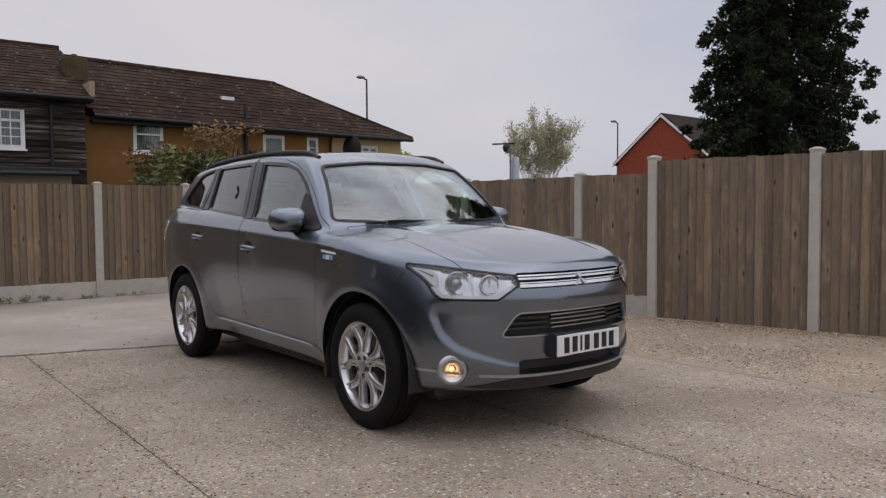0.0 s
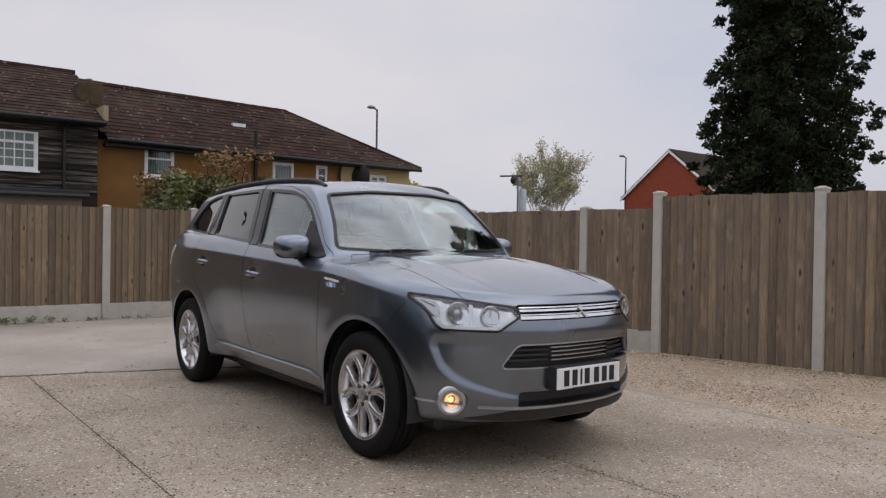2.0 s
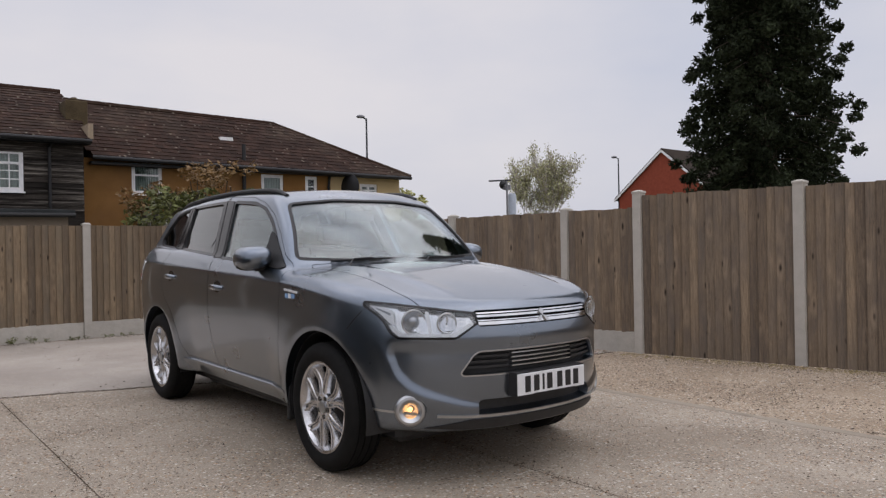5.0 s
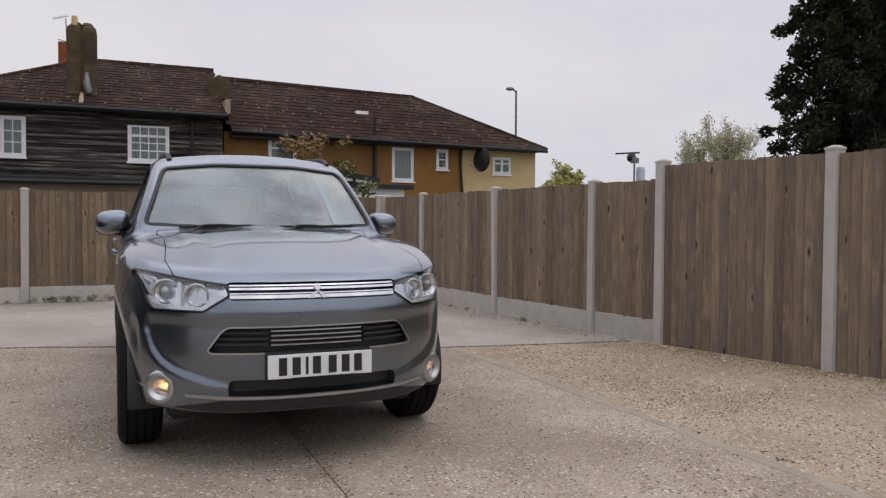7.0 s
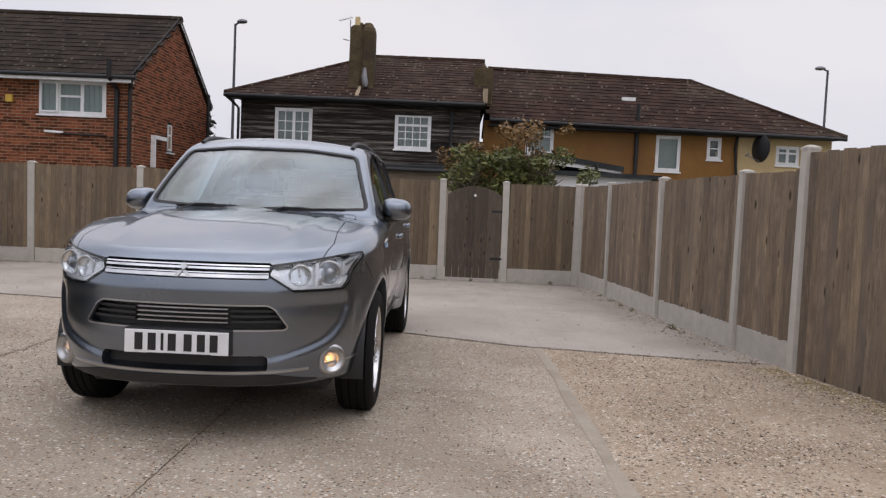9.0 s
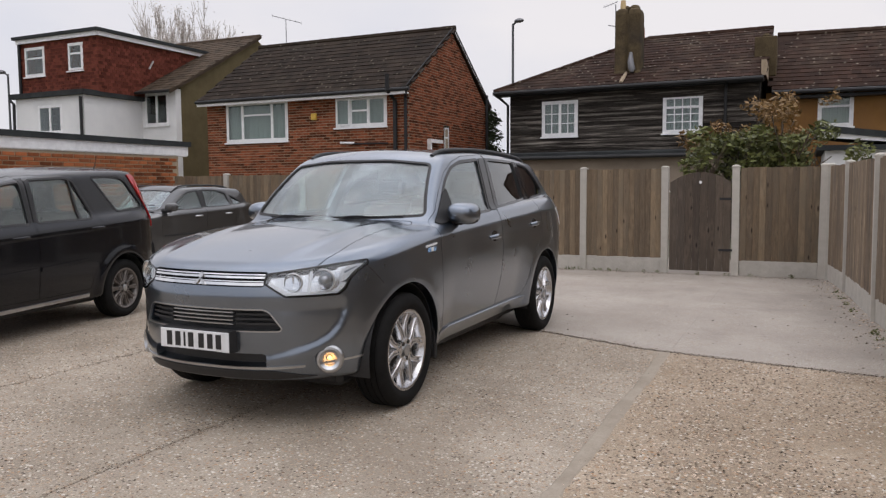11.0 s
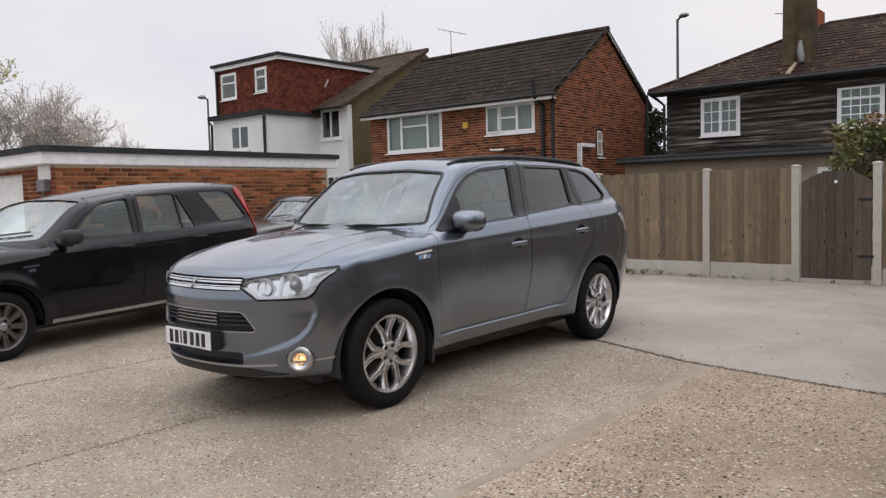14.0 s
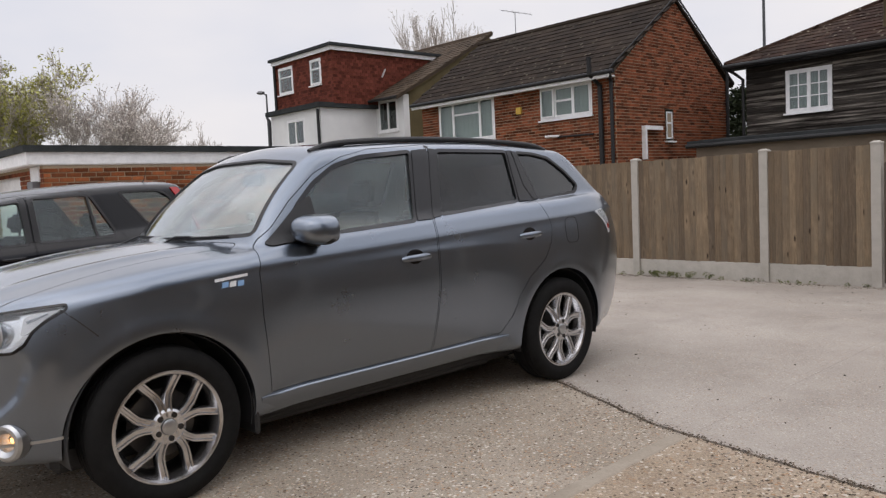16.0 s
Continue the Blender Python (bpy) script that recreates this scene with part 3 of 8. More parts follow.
def fence_run(owner, a, b, tall=False, grey=False):
    """A panel between two posts: boards over a concrete gravel board."""
    a, b = Vector((*a, 0)), Vector((*b, 0))
    d = (b - a)
    length = d.length
    d.normalize()
    ang = math.atan2(d.y, d.x)
    z0 = 0.0 if tall else 0.225
    gb = bmesh.new()
    box(gb, 0.05, length - 0.05, -0.022, 0.022, -0.03, z0 - 0.002)
    o = part("gravel_board", bevelled(gb, 0.006), M_POST, owner)
    o.matrix_basis = Matrix.Translation(a) @ Matrix.Rotation(ang, 4, "Z")
    h = 1.70 if tall else 1.57
    for z in (z0 + 0.2, (z0 + h) / 2, h - 0.2):
        o = part("rail", boxes((0.04, length - 0.04, 0.012, 0.06, z, z + 0.07)), M_BOARD, owner)
        o.matrix_basis = Matrix.Translation(a) @ Matrix.Rotation(ang, 4, "Z")
    n = round((length - 0.1) / 0.084)
    pitch = (length - 0.1) / n
    for i in range(n):
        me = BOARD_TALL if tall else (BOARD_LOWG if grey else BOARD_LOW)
        o = part("board", me, None, owner)
        o.matrix_basis = (Matrix.Translation(a + d * (0.05 + i * pitch)) @ Matrix.Rotation(ang, 4, "Z")
                          @ Matrix.Translation((0, -0.012 + rng_f.uniform(-0.005, 0.003), z0 + rng_f.uniform(-0.012, 0.004)))
                          @ Matrix.Rotation(rng_f.uniform(-0.003, 0.003), 4, "Y") @ Matrix.Diagonal((min(1.0, pitch * 1.16 / 0.10), 1, 1, 1)))


def fence_post(owner, p, tall=False):
    o = part("post", POST_TALL if tall else POST_LOW, None, owner)
    o.matrix_basis = pose(p[0], p[1], 0, rng_f.uniform(-0.5, 0.5), rng_f.uniform(-0.5, 0.5), rng_f.uniform(-2, 2))


back_fence = thing("fence", (0, 11.5, 0), "brown close-board fence with pale concrete posts and gravel boards", "fence")
BP = [(-3.9, 11.5), (-2.09, 11.5), (-0.35, 11.5), (1.435, 11.5), (3.235, 11.5), (4.486, 11.5)]
for a, b in zip(BP, BP[1:]):
    fence_run(back_fence, a, b)
fence_run(back_fence, (5.49, 11.5), (6.62, 11.5))
for p in BP + [(5.49, 11.5), (6.62, 11.5)]:
    fence_post(back_fence, p)
fence_run(back_fence, (-5.3, 11.5), (-3.9, 11.5))

side_fence = thing("fence", (7.2, 5, 0), "weathered grey-brown close-board fence with concrete posts, stepping taller", "fence")
SP = [(6.71, 11.42), (6.872, 10.09), (7.03, 8.0), (7.232, 6.17), (7.35, 5.22)]
for a, b in zip(SP, SP[1:]):
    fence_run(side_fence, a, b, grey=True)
TP = [(7.35, 5.22), (7.70, 3.63), (8.15, 1.85), (8.65, 0.05), (9.1, -1.75), (9.55, -3.55), (10.0, -5.35)]
for a, b in zip(TP, TP[1:]):
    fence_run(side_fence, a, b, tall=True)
for p in SP[:-1]:
    fence_post(side_fence, p)
for p in TP:
    fence_post(side_fence, p, True)

# arched gate of upright boards
gate = thing("garden_gate", (5, 11.5, 0), "dark weathered wooden garden gate with an arched top", "gate")
gx0, gx1, gn = 4.56, 5.42, 8
for i in range(gn):
    xa, xb = gx0 + (gx1 - gx0) * i / gn, gx0 + (gx1 - gx0) * (i + 1) / gn - 0.004

    def arch(x):
        u = (x - 4.99) / 0.43
        return 1.51 - 0.15 * u * u
    b = bmesh.new()
    prism(b, [(xa, 0.05), (xb, 0.05), (xb, arch(xb)), ((xa + xb) / 2, arch((xa + xb) / 2)), (xa, arch(xa))], "y", 11.455 + rng_f.uniform(-0.002, 0.002), 11.475)
    part("board", b, M_GATE, gate)
for z in (0.25, 0.75, 1.2):
    part("ledge", boxes((gx0, gx1, 11.475, 11.51, z, z + 0.09)), M_GATE, gate)
b = bmesh.new()
lathe(b, [(11.44, 0.0), (11.44, 0.02), (11.455, 0.022)], "y", 12, (4.99, 0, 1.36))
part("latch", b, M_UPVC, gate, "pale round latch plate")
for z in (0.35, 1.1):
    part("hinge", boxes((gx1 - 0.16, gx1 + 0.03, 11.448, 11.455, z, z + 0.035)), M_DARKP, gate)

# plain boundary behind the camera
wall_s = thing("wall_south", (2, -13.2, 0), "plain rendered boundary wall behind the yard", "wall", kind="structure")
part("wall", boxes((-10, 10.4, -13.4, -13.2, -0.03, 2.0)), M_BEIGE, wall_s)
part("coping", boxes((-10.05, 10.45, -13.45, -13.15, 2.0, 2.06)), M_POST, wall_s)

# ---------------------------------------------------------------- houses
def wall_cells(bm, u0, u1, z0, z1, holes, put):
    """Fills a wall's rectangle but for its openings; put(u0, u1, z0, z1) makes one block."""
    us = sorted({u0, u1, *[h[0] for h in holes], *[h[1] for h in holes]})
    zs = sorted({z0, z1, *[h[2] for h in holes], *[h[3] for h in holes]})
    for a, b in zip(us, us[1:]):
        for c, d in zip(zs, zs[1:]):
            if not any(h[0] <= (a + b) / 2 <= h[1] and h[2] <= (c + d) / 2 <= h[3] for h in holes):
                put(a, b, c, d)


def front_wall(u0, u1, z0, z1, y, holes, t=0.25):
    b = bmesh.new()
    wall_cells(b, u0, u1, z0, z1, holes, lambda a, c, d, e: box(b, a, c, y, y + t, d, e))
    bmesh.ops.remove_doubles(b, verts=b.verts, dist=0.0005)
    seen = {}
    for f in b.faces:
        seen.setdefault(tuple(round(x, 3) for x in f.calc_center_median()), []).append(f)
    bmesh.ops.delete(b, geom=[f for fs in seen.values() if len(fs) > 1 for f in fs], context="FACES_ONLY")
    return b


def bricks(u0, u1, z0, z1, holes, place, top=None, seed=0, pitch=0.225, course=0.075):
    """Stretcher-bond bricks, clipped to the wall and its openings; place(u, out, z) gives a point."""
    rng = random.Random(seed)
    verts, faces = [], []
    nz = int((z1 - z0) / course)
    for r in range(nz):
        za, zb = z0 + r * course, z0 + r * course + course - 0.015
        a = u0 - (pitch / 2 if r % 2 else 0)
        while a < u1:
            p, q = max(a, u0), min(a + pitch - 0.014, u1)
            a += pitch
            for h in holes:
                if h[2] < (za + zb) / 2 < h[3]:
                    if h[0] <= p < h[1]:
                        p = min(h[1], q)
                    if h[0] < q <= h[1]:
                        q = max(h[0], p)
            if top:
                lo, hi = top((za + zb) / 2)
                p, q = max(p, lo), min(q, hi)
            if q - p < 0.03:
                continue
            o = 0.007 + rng.uniform(-0.002, 0.003)
            k = len(verts)
            verts += [place(p, 0, za), place(q, 0, za), place(q, 0, zb), place(p, 0, zb), place(p, o, za), place(q, o, za), place(q, o, zb), place(p, o, zb)]
            faces += [(k + 4, k + 5, k + 6, k + 7), (k, k + 1, k + 5, k + 4), (k + 1, k + 2, k + 6, k + 5), (k + 2, k + 3, k + 7, k + 6), (k + 3, k, k + 4, k + 7)]
    return verts, faces


def tiles(origin, udir, vdir, ulen, vlen, inside, seed=0, w=0.215, e=0.25):
    """Overlapping roof tiles on a slope, each a thin tilted piece."""
    rng = random.Random(seed)
    o, ud, vd = Vector(origin), Vector(udir).normalized(), Vector(vdir).normalized()
    nd = ud.cross(vd).normalized()
    if nd.z < 0:
        nd = -nd
    verts, faces = [], []
    for r in range(int(vlen / e) + 1):
        for c in range(-1, int(ulen / w) + 1):
            u, v = c * w + (w / 2 if r % 2 else 0), r * e
            if not inside(u + w / 2, v + e / 2):
                continue
            j = rng.uniform(-0.006, 0.006)
            g = rng.uniform(0.022, 0.034)
            k = len(verts)
            for uu, vv, nn in ((u, v + j, 0.0), (u + w - 0.006, v + j, 0.0), (u + w - 0.006, v + e * 1.2, -0.002), (u, v + e * 1.2, -0.002),
                               (u, v + j, g), (u + w - 0.006, v + j, g), (u + w - 0.006, v + e * 1.2, 0.012), (u, v + e * 1.2, 0.012)):
                verts.append(tuple(o + ud * uu + vd * vv + nd * nn))
            faces += [(k + 4, k + 5, k + 6, k + 7), (k, k + 1, k + 5, k + 4), (k + 1, k + 2, k + 6, k + 5), (k + 3, k, k + 4, k + 7)]
    return verts, faces


def stuff_part(name, data, mat, owner, label=""):
    o = part(name, mesh_from(name, data[0], data[1], mat), None, owner, label)
    return tagged(o, kind="stuff")


def window(owner, x0, x1, z0, z1, y, lights, sill=True, curtain=True, face="y", open_first=False, frame_mat=None):
    """A casement window in a wall. lights: one entry a casement, (share of width, columns, rows, transom share)."""
    fm = frame_mat or M_UPVC

    def P(u, d, z):
        return (u, y + d, z) if face == "y" else (y - d, u, z)

    def bar(b, ua, ub, da, db, za, zb):
        p, q = P(ua, da, za), P(ub, db, zb)
        box(b, min(p[0], q[0]), max(p[0], q[0]), min(p[1], q[1]), max(p[1], q[1]), za, zb)
    def ring(b, ua, ub, da, db, za, zb, t):
        """A rectangular frame in one piece."""
        rows = []
        for uo, zo in ((0, 0), (t, t)):
            for dd in (da, db):
                rows.append([b.verts.new(P(*p)) for p in ((ua + uo, dd, za + zo), (ub - uo, dd, za + zo), (ub - uo, dd, zb - zo), (ua + uo, dd, zb - zo))])
        for p, q in ((0, 1), (1, 3), (3, 2), (2, 0)):
            for k in range(4):
                b.faces.new((rows[p][k], rows[p][(k + 1) % 4], rows[q][(k + 1) % 4], rows[q][k]))
        return b

    f = 0.055
    win = part("window", ring(bmesh.new(), x0, x1, 0.03, 0.10, z0, z1, f), fm, owner)
    u = x0 + f
    total = sum(l[0] for l in lights)
    for i, (share, cols, rows, transom) in enumerate(lights):
        ub = u + (x1 - x0 - 2 * f) * share / total
        ca = bmesh.new()
        s = 0.04
        off = -0.05 if open_first and i == 0 else 0.0
        za, zb = z0 + f, z1 - f
        ring(ca, u, ub, 0.015 + off, 0.06 + off, za, zb, s)
        part("casement", ca, fm, win)
        ia, ib, ja, jb = u + s, ub - s, za + s, zb - s
        if transom:
            zt = jb - (jb - ja) * transom
            ca = bmesh.new()
            bar(ca, ia, ib, 0.02 + off, 0.055 + off, zt - 0.025, zt + 0.025)
            part("transom", ca, fm, win)
        for c in range(1, cols):
            x = ia + (ib - ia) * c / cols
            ca = bmesh.new()
            bar(ca, x - 0.012, x + 0.012, 0.02 + off, 0.05 + off, ja, jb)
            part("glazing_bar", ca, fm, win)
        for r in range(1, rows):
            z = ja + (jb - ja) * r / rows
            ca = bmesh.new()
            bar(ca, ia, ib, 0.022 + off, 0.048 + off, z - 0.012, z + 0.012)
            part("glazing_bar", ca, fm, win)
        g = bmesh.new()
        bar(g, ia, ib, 0.034 + off, 0.040 + off, ja, jb)
        p = part("pane", g, M_PANE, win)
        p.visible_shadow = False
        u = ub
    if sill:
        b = bmesh.new()
        bar(b, x0 - 0.03, x1 + 0.03, -0.05, 0.10, z0 - 0.04, z0 - 0.001)
        part("window_sill", b, fm, win)
    if curtain:
        n = 40
        b = bmesh.new()
        lo = [b.verts.new(P(x0 + (x1 - x0) * i / n, 0.15 + 0.02 * math.sin(i * 2.1) + 0.01 * math.sin(i * 0.7), z0)) for i in range(n + 1)]
        hi = [b.verts.new(P(x0 + (x1 - x0) * i / n, 0.15 + 0.02 * math.sin(i * 2.1), z1)) for i in range(n + 1)]
        for i in range(n):
            b.faces.new((lo[i], lo[i + 1], hi[i + 1], hi[i]))
        part("net_curtain", b, M_NET, win, "pale net curtain", smooth=True)
    # near-black panel: the shade of the unlit room, put into its colour
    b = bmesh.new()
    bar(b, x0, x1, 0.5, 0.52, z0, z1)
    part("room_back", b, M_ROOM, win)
    return win


def roof_body(poly_pts, faces):
    b = bmesh.new()
    v = [b.verts.new(p) for p in poly_pts]
    for f in faces:
        b.faces.new([v[i] for i in f])
    return b


def ridge_tiles(owner, a, c, mat, r=0.10, step=0.4):
    a, c = Vector(a), Vector(c)
    n = max(1, round((c - a).length / step))
    b = bmesh.new()
    for i in range(n):
        p, q = a.lerp(c, i / n) - Vector((0, 0, 0.03)), a.lerp(c, (i + 1.04) / n) - Vector((0, 0, 0.032))
        tube(b, [p, q], [r, r * 0.95], 8)
    pieces("ridge_tile", b, mat, owner, smooth=True)


def pipe(owner, pts, r=0.035, mat=None, name="drainpipe"):
    part(name, tube(bmesh.new(), pts, r, 8), mat or M_DARKP, owner, smooth=True)


# dark weatherboarded cottage
cot = thing("house", (2, 24, 0), "black weatherboarded cottage with a hipped brown tile roof", "house")
YF = 20.7
W1, W2 = (-0.416, 0.624, 2.72, 3.715), (2.93, 3.94, 2.70, 3.69)
part("wall", front_wall(-1.35, 5.3, -0.03, 4.05, YF + 0.03, [W1, W2]), M_BLACKB, cot)
pieces("wall", boxes((-1.35, -1.1, YF + 0.28, 27.6, -0.03, 4.05), (5.05, 5.3, YF + 0.28, 27.6, -0.03, 4.05), (-1.35, 5.3, 27.6, 27.85, -0.03, 4.05)), M_BLACKB, cot)
z = 2.24
while z < 4.0:
    b = bmesh.new()
    segs, cuts = [], sorted([w for w in (W1, W2) if w[2] - 0.09 < z + 0.07 < w[3]])
    a = -1.37
    for w in cuts:
        segs.append((a, w[0] - 0.01))
        a = w[1] + 0.01
    segs.append((a, 5.28))
    for a, c in segs:
        prism(b, [(YF + 0.028, z), (YF - 0.018, z + 0.004), (YF - 0.016, z + 0.02), (YF + 0.016, z + 0.155), (YF + 0.028, z + 0.155)], "x", a, c)
    pieces("weatherboard", b, M_BLACKB, cot)
    z += 0.14
for w, li in ((W1, [(1.05, 2, 3, 0), (1, 2, 3, 0)]), (W2, [(1, 4, 4, 0.28)])):
    window(cot, *w, YF - 0.03, li)
EY, EZ, RY, RZ = 20.35, 4.02, 24.2, 5.86
HX = 1.9
part("roof", roof_body([(-1.72, EY, EZ), (5.45, EY, EZ), (5.45, 28.05, EZ), (-1.72, 28.05, EZ), (HX, RY, RZ), (5.45, RY, RZ)],
                       [(0, 1, 5, 4), (2, 3, 4, 5), (3, 0, 4), (1, 2, 5), (0, 3, 2, 1)]), M_TILE, cot)
vl = math.hypot(RY - EY, RZ - EZ)
stuff_part("roof_tile", tiles((-1.72, EY, EZ), (1, 0, 0), (0, RY - EY, RZ - EZ), 7.17, vl, lambda u, v: 0 <= u <= 7.2 and v < vl and u > v / vl * (HX + 1.72), 1), M_TILE, cot)
hv = math.hypot(HX + 1.72, RZ - EZ)
stuff_part("roof_tile", tiles((-1.72, 28.05, EZ), (0, -1, 0), (HX + 1.72, 0, RZ - EZ), 7.7, hv, lambda u, v: v / hv * 3.85 < u < 7.7 - v / hv * 3.85, 2), M_TILE, cot)
ridge_tiles(cot, (HX, RY, RZ + 0.02), (5.45, RY, RZ + 0.02), M_TILE)
ridge_tiles(cot, (-1.72, EY, EZ + 0.03), (HX, RY, RZ + 0.03), M_TILE, 0.08)
part("gutter", tube(bmesh.new(), [(-1.75, EY - 0.03, EZ - 0.05), (5.4, EY - 0.03, EZ - 0.05)], 0.055, 8), M_DARKP, cot)
pieces("soffit", boxes((-1.68, 5.4, EY + 0.02, YF + 0.05, EZ - 0.12, EZ - 0.02)), M_DARKP, cot)
pipe(cot, [(-1.7, EY - 0.02, EZ - 0.08), (-1.55, EY + 0.15, 3.8), (-1.42, YF - 0.06, 3.65), (-1.42, YF - 0.06, 2.0)], 0.04)
pipe(cot, [(4.55, EY + 0.1, EZ - 0.1), (4.5, YF - 0.07, 3.8), (4.5, YF - 0.07, 2.3)], 0.04)
# its great chimney, with rounded shoulders, a pot and aerials
b = bmesh.new()
def shaft(bm, x, hw, hd, zs):
    """A rounded square column, drawn in at the top."""
    rings = []
    for z, k in zs:
        ring = []
        for i in range(24):
            a = 2 * math.pi * i / 24
            c, d = math.cos(a), math.sin(a)
            ring.append(bm.verts.new((x + hw * k * math.copysign(abs(c) ** 0.45, c), 21.5 + hd * k * math.copysign(abs(d) ** 0.45, d), z)))
        rings.append(ring)
    for r0, r1 in zip(rings, rings[1:]):
        for i in range(24):
            bm.faces.new((r0[i], r0[(i + 1) % 24], r1[(i + 1) % 24], r1[i]))
    bm.faces.new(rings[-1])


for cx in (1.69, 2.04):
    shaft(b, cx, 0.19, 0.34, [(4.0, 1.14), (4.42, 1.12), (4.5, 1.02), (5.2, 1.0), (6.02, 0.98), (6.14, 0.88), (6.2, 0.6)])
box(b, 1.74, 1.99, 21.2, 21.8, 4.1, 6.06)
stack = part("chimney", b, M_CHIM, cot, "soot-stained rendered chimney stack")
b = bmesh.new()
lathe(b, [(6.15, 0.085), (6.44, 0.07), (6.44, 0.05)], "z", 14, (1.70, 21.4, 0))
part("chimney_pot", b, M_CREAM, stack, "buff clay pot")
b = bmesh.new()
for k in range(2):
    lathe(b, [(6.14, 0.13), (6.24, 0.15), (6.30, 0.10), (6.31, 0.0)], "z", 12, (1.74 + 0.26 * k, 21.5, 0))
pieces("cowl", b, M_CHIM, stack, smooth=True)
part("flue_terminal", tube(bmesh.new(), [(1.98, 21.14, 4.98), (1.98, 21.12, 4.72), (2.02, 21.08, 4.52), (2.03, 21.06, 4.42)], [0.04, 0.085, 0.095, 0.05], 10), M_GALV, stack, "dull metal flue terminal", smooth=True)
part("flashing", tube(bmesh.new(), [(1.86, y, EZ + (RZ - EZ) * (y - EY) / (RY - EY) + 0.02) for y in (20.42, 20.7, 21.0, 21.16)], [0.05, 0.06, 0.05, 0.045], 8), M_MORTAR, cot, "pale mortar flashing", smooth=True)
b = bmesh.new()
tube(b, [(1.52, 21.35, 5.6), (1.50, 21.35, 6.35)], 0.015, 6)
tube(b, [(1.55, 21.35, 6.42), (1.22, 21.1, 6.25)], 0.01, 6)
for k in range(5):
    p = Vector((1.52, 21.33, 6.41)).lerp(Vector((1.25, 21.12, 6.27)), k / 4)
    tube(b, [p + Vector((-0.05, 0.12, 0.06)), p - Vector((-0.05, 0.12, 0.06))], 0.006, 5)
tube(b, [(1.5, 21.3, 5.75), (1.32, 21.25, 5.78)], 0.012, 6)
part("aerial", b, M_GALV, stack)
b = boxes((1.15, 1.65, 24.2, 24.9, 5.3, 6.36))
part("chimney", bevelled(b, 0.02), M_BRICK, cot, "red brick chimney stack")
# lean-to under the black boards
part("lean_to_wall", front_wall(-1.9, 4.6, -0.03, 2.05, 19.2, [(2.86, 3.36, 1.2, 1.74)], 0.2), M_BEIGE, cot)
window(cot, 2.86, 3.36, 1.2, 1.74, 19.2, [(1, 2, 2, 0)], curtain=False)
b = bmesh.new()
prism(b, [(18.95, 2.05), (20.7, 2.16), (20.7, 2.29), (18.95, 2.18)], "x", -2.0, 4.7)
part("lean_to_roof", b, M_FELT, cot, "low roof of black roofing felt")
part("gutter", tube(bmesh.new(), [(-2.0, 18.92, 2.06), (4.7, 18.92, 2.06)], 0.05, 8), M_DARKP, cot)

# long rendered terrace beside it
ter = thing("house", (10, 24, 0), "ochre rendered terrace house with a brown tile roof", "house")
YO = 21.4
A, B, C, Z0 = (10.25, 10.97, 2.47, 3.50), (11.71, 12.13, 2.86, 3.50), (13.68, 14.36, 2.78, 3.34), (6.52, 7.33, 2.80, 3.64)
part("wall", front_wall(5.3, 12.6, -0.03, 3.72, YO, [A, B, Z0]), M_OCHRE, ter)
part("wall", front_wall(12.6, 15.25, -0.03, 3.6, YO, [C]), M_CREAM, ter, "cream rendered end bay")
pieces("wall", boxes((15.0, 15.25, YO + 0.25, 27.3, -0.03, 3.6), (5.3, 15.25, 27.3, 27.5, -0.03, 3.6)), M_CREAM, ter)
window(ter, *A, YO, [(1, 1, 1, 0)])
window(ter, *B, YO, [(1, 1, 2, 0)], curtain=False)
window(ter, *C, YO, [(1, 1, 1, 0.3), (1, 1, 1, 0.3)])
window(ter, *Z0, YO, [(1, 1, 1, 0.35)])
EZ2, RZ2, RX, EY2 = 3.74, 5.52, 12.0, 21.0
EZR = 3.60
part("roof", roof_body([(5.45, EY2, EZ2), (15.45, EY2, EZR), (15.45, 27.6, EZR), (5.45, 27.6, EZ2), (5.45, RY, RZ2 + 0.16), (RX, RY, RZ2)],
                       [(0, 1, 5, 4), (2, 3, 4, 5), (1, 2, 5), (3, 0, 4), (0, 3, 2, 1)]), M_TILE, ter)
sl = math.hypot(RY - EY2, RZ2 - EZ2)
stuff_part("roof_tile", tiles((5.45, EY2, EZ2 + 0.0), (10, 0, -0.14), (0, RY - EY2, RZ2 + 0.12 - EZ2), 10.0, sl,
                              lambda u, v: 0 <= u and v < sl and u < 10.0 - v / sl * 3.4, 3), M_TILE, ter)
ridge_tiles(ter, (5.45, RY, RZ2 + 0.17), (RX, RY, RZ2 + 0.03), M_TILE)
ridge_tiles(ter, (15.45, EY2, EZR + 0.03), (RX, RY, RZ2 + 0.03), M_TILE, 0.08)
part("gutter", tube(bmesh.new(), [(5.45, EY2 - 0.03, EZ2 - 0.05), (15.45, EY2 - 0.03, EZR - 0.05)], 0.055, 8), M_DARKP, ter)
b = bmesh.new()
prism(b, [(8.6, 3.66), (9.62, 3.645), (9.62, 3.715), (8.6, 3.73)], "y", YO - 0.30, YO - 0.27)
prism(b, [(9.75, 3.645), (12.6, 3.60), (12.6, 3.655), (9.75, 3.715)], "y", YO - 0.30, YO - 0.27)
pieces("fascia", b, M_UPVC, ter, "white fascia board")
pieces("soffit", boxes((5.45, 15.3, EY2 + 0.1, YO + 0.05, 3.53, 3.60)), M_DARKP, ter)
pipe(ter, [(9.68, YO - 0.08, 4.35), (9.68, YO - 0.08, 1.9)], 0.06)
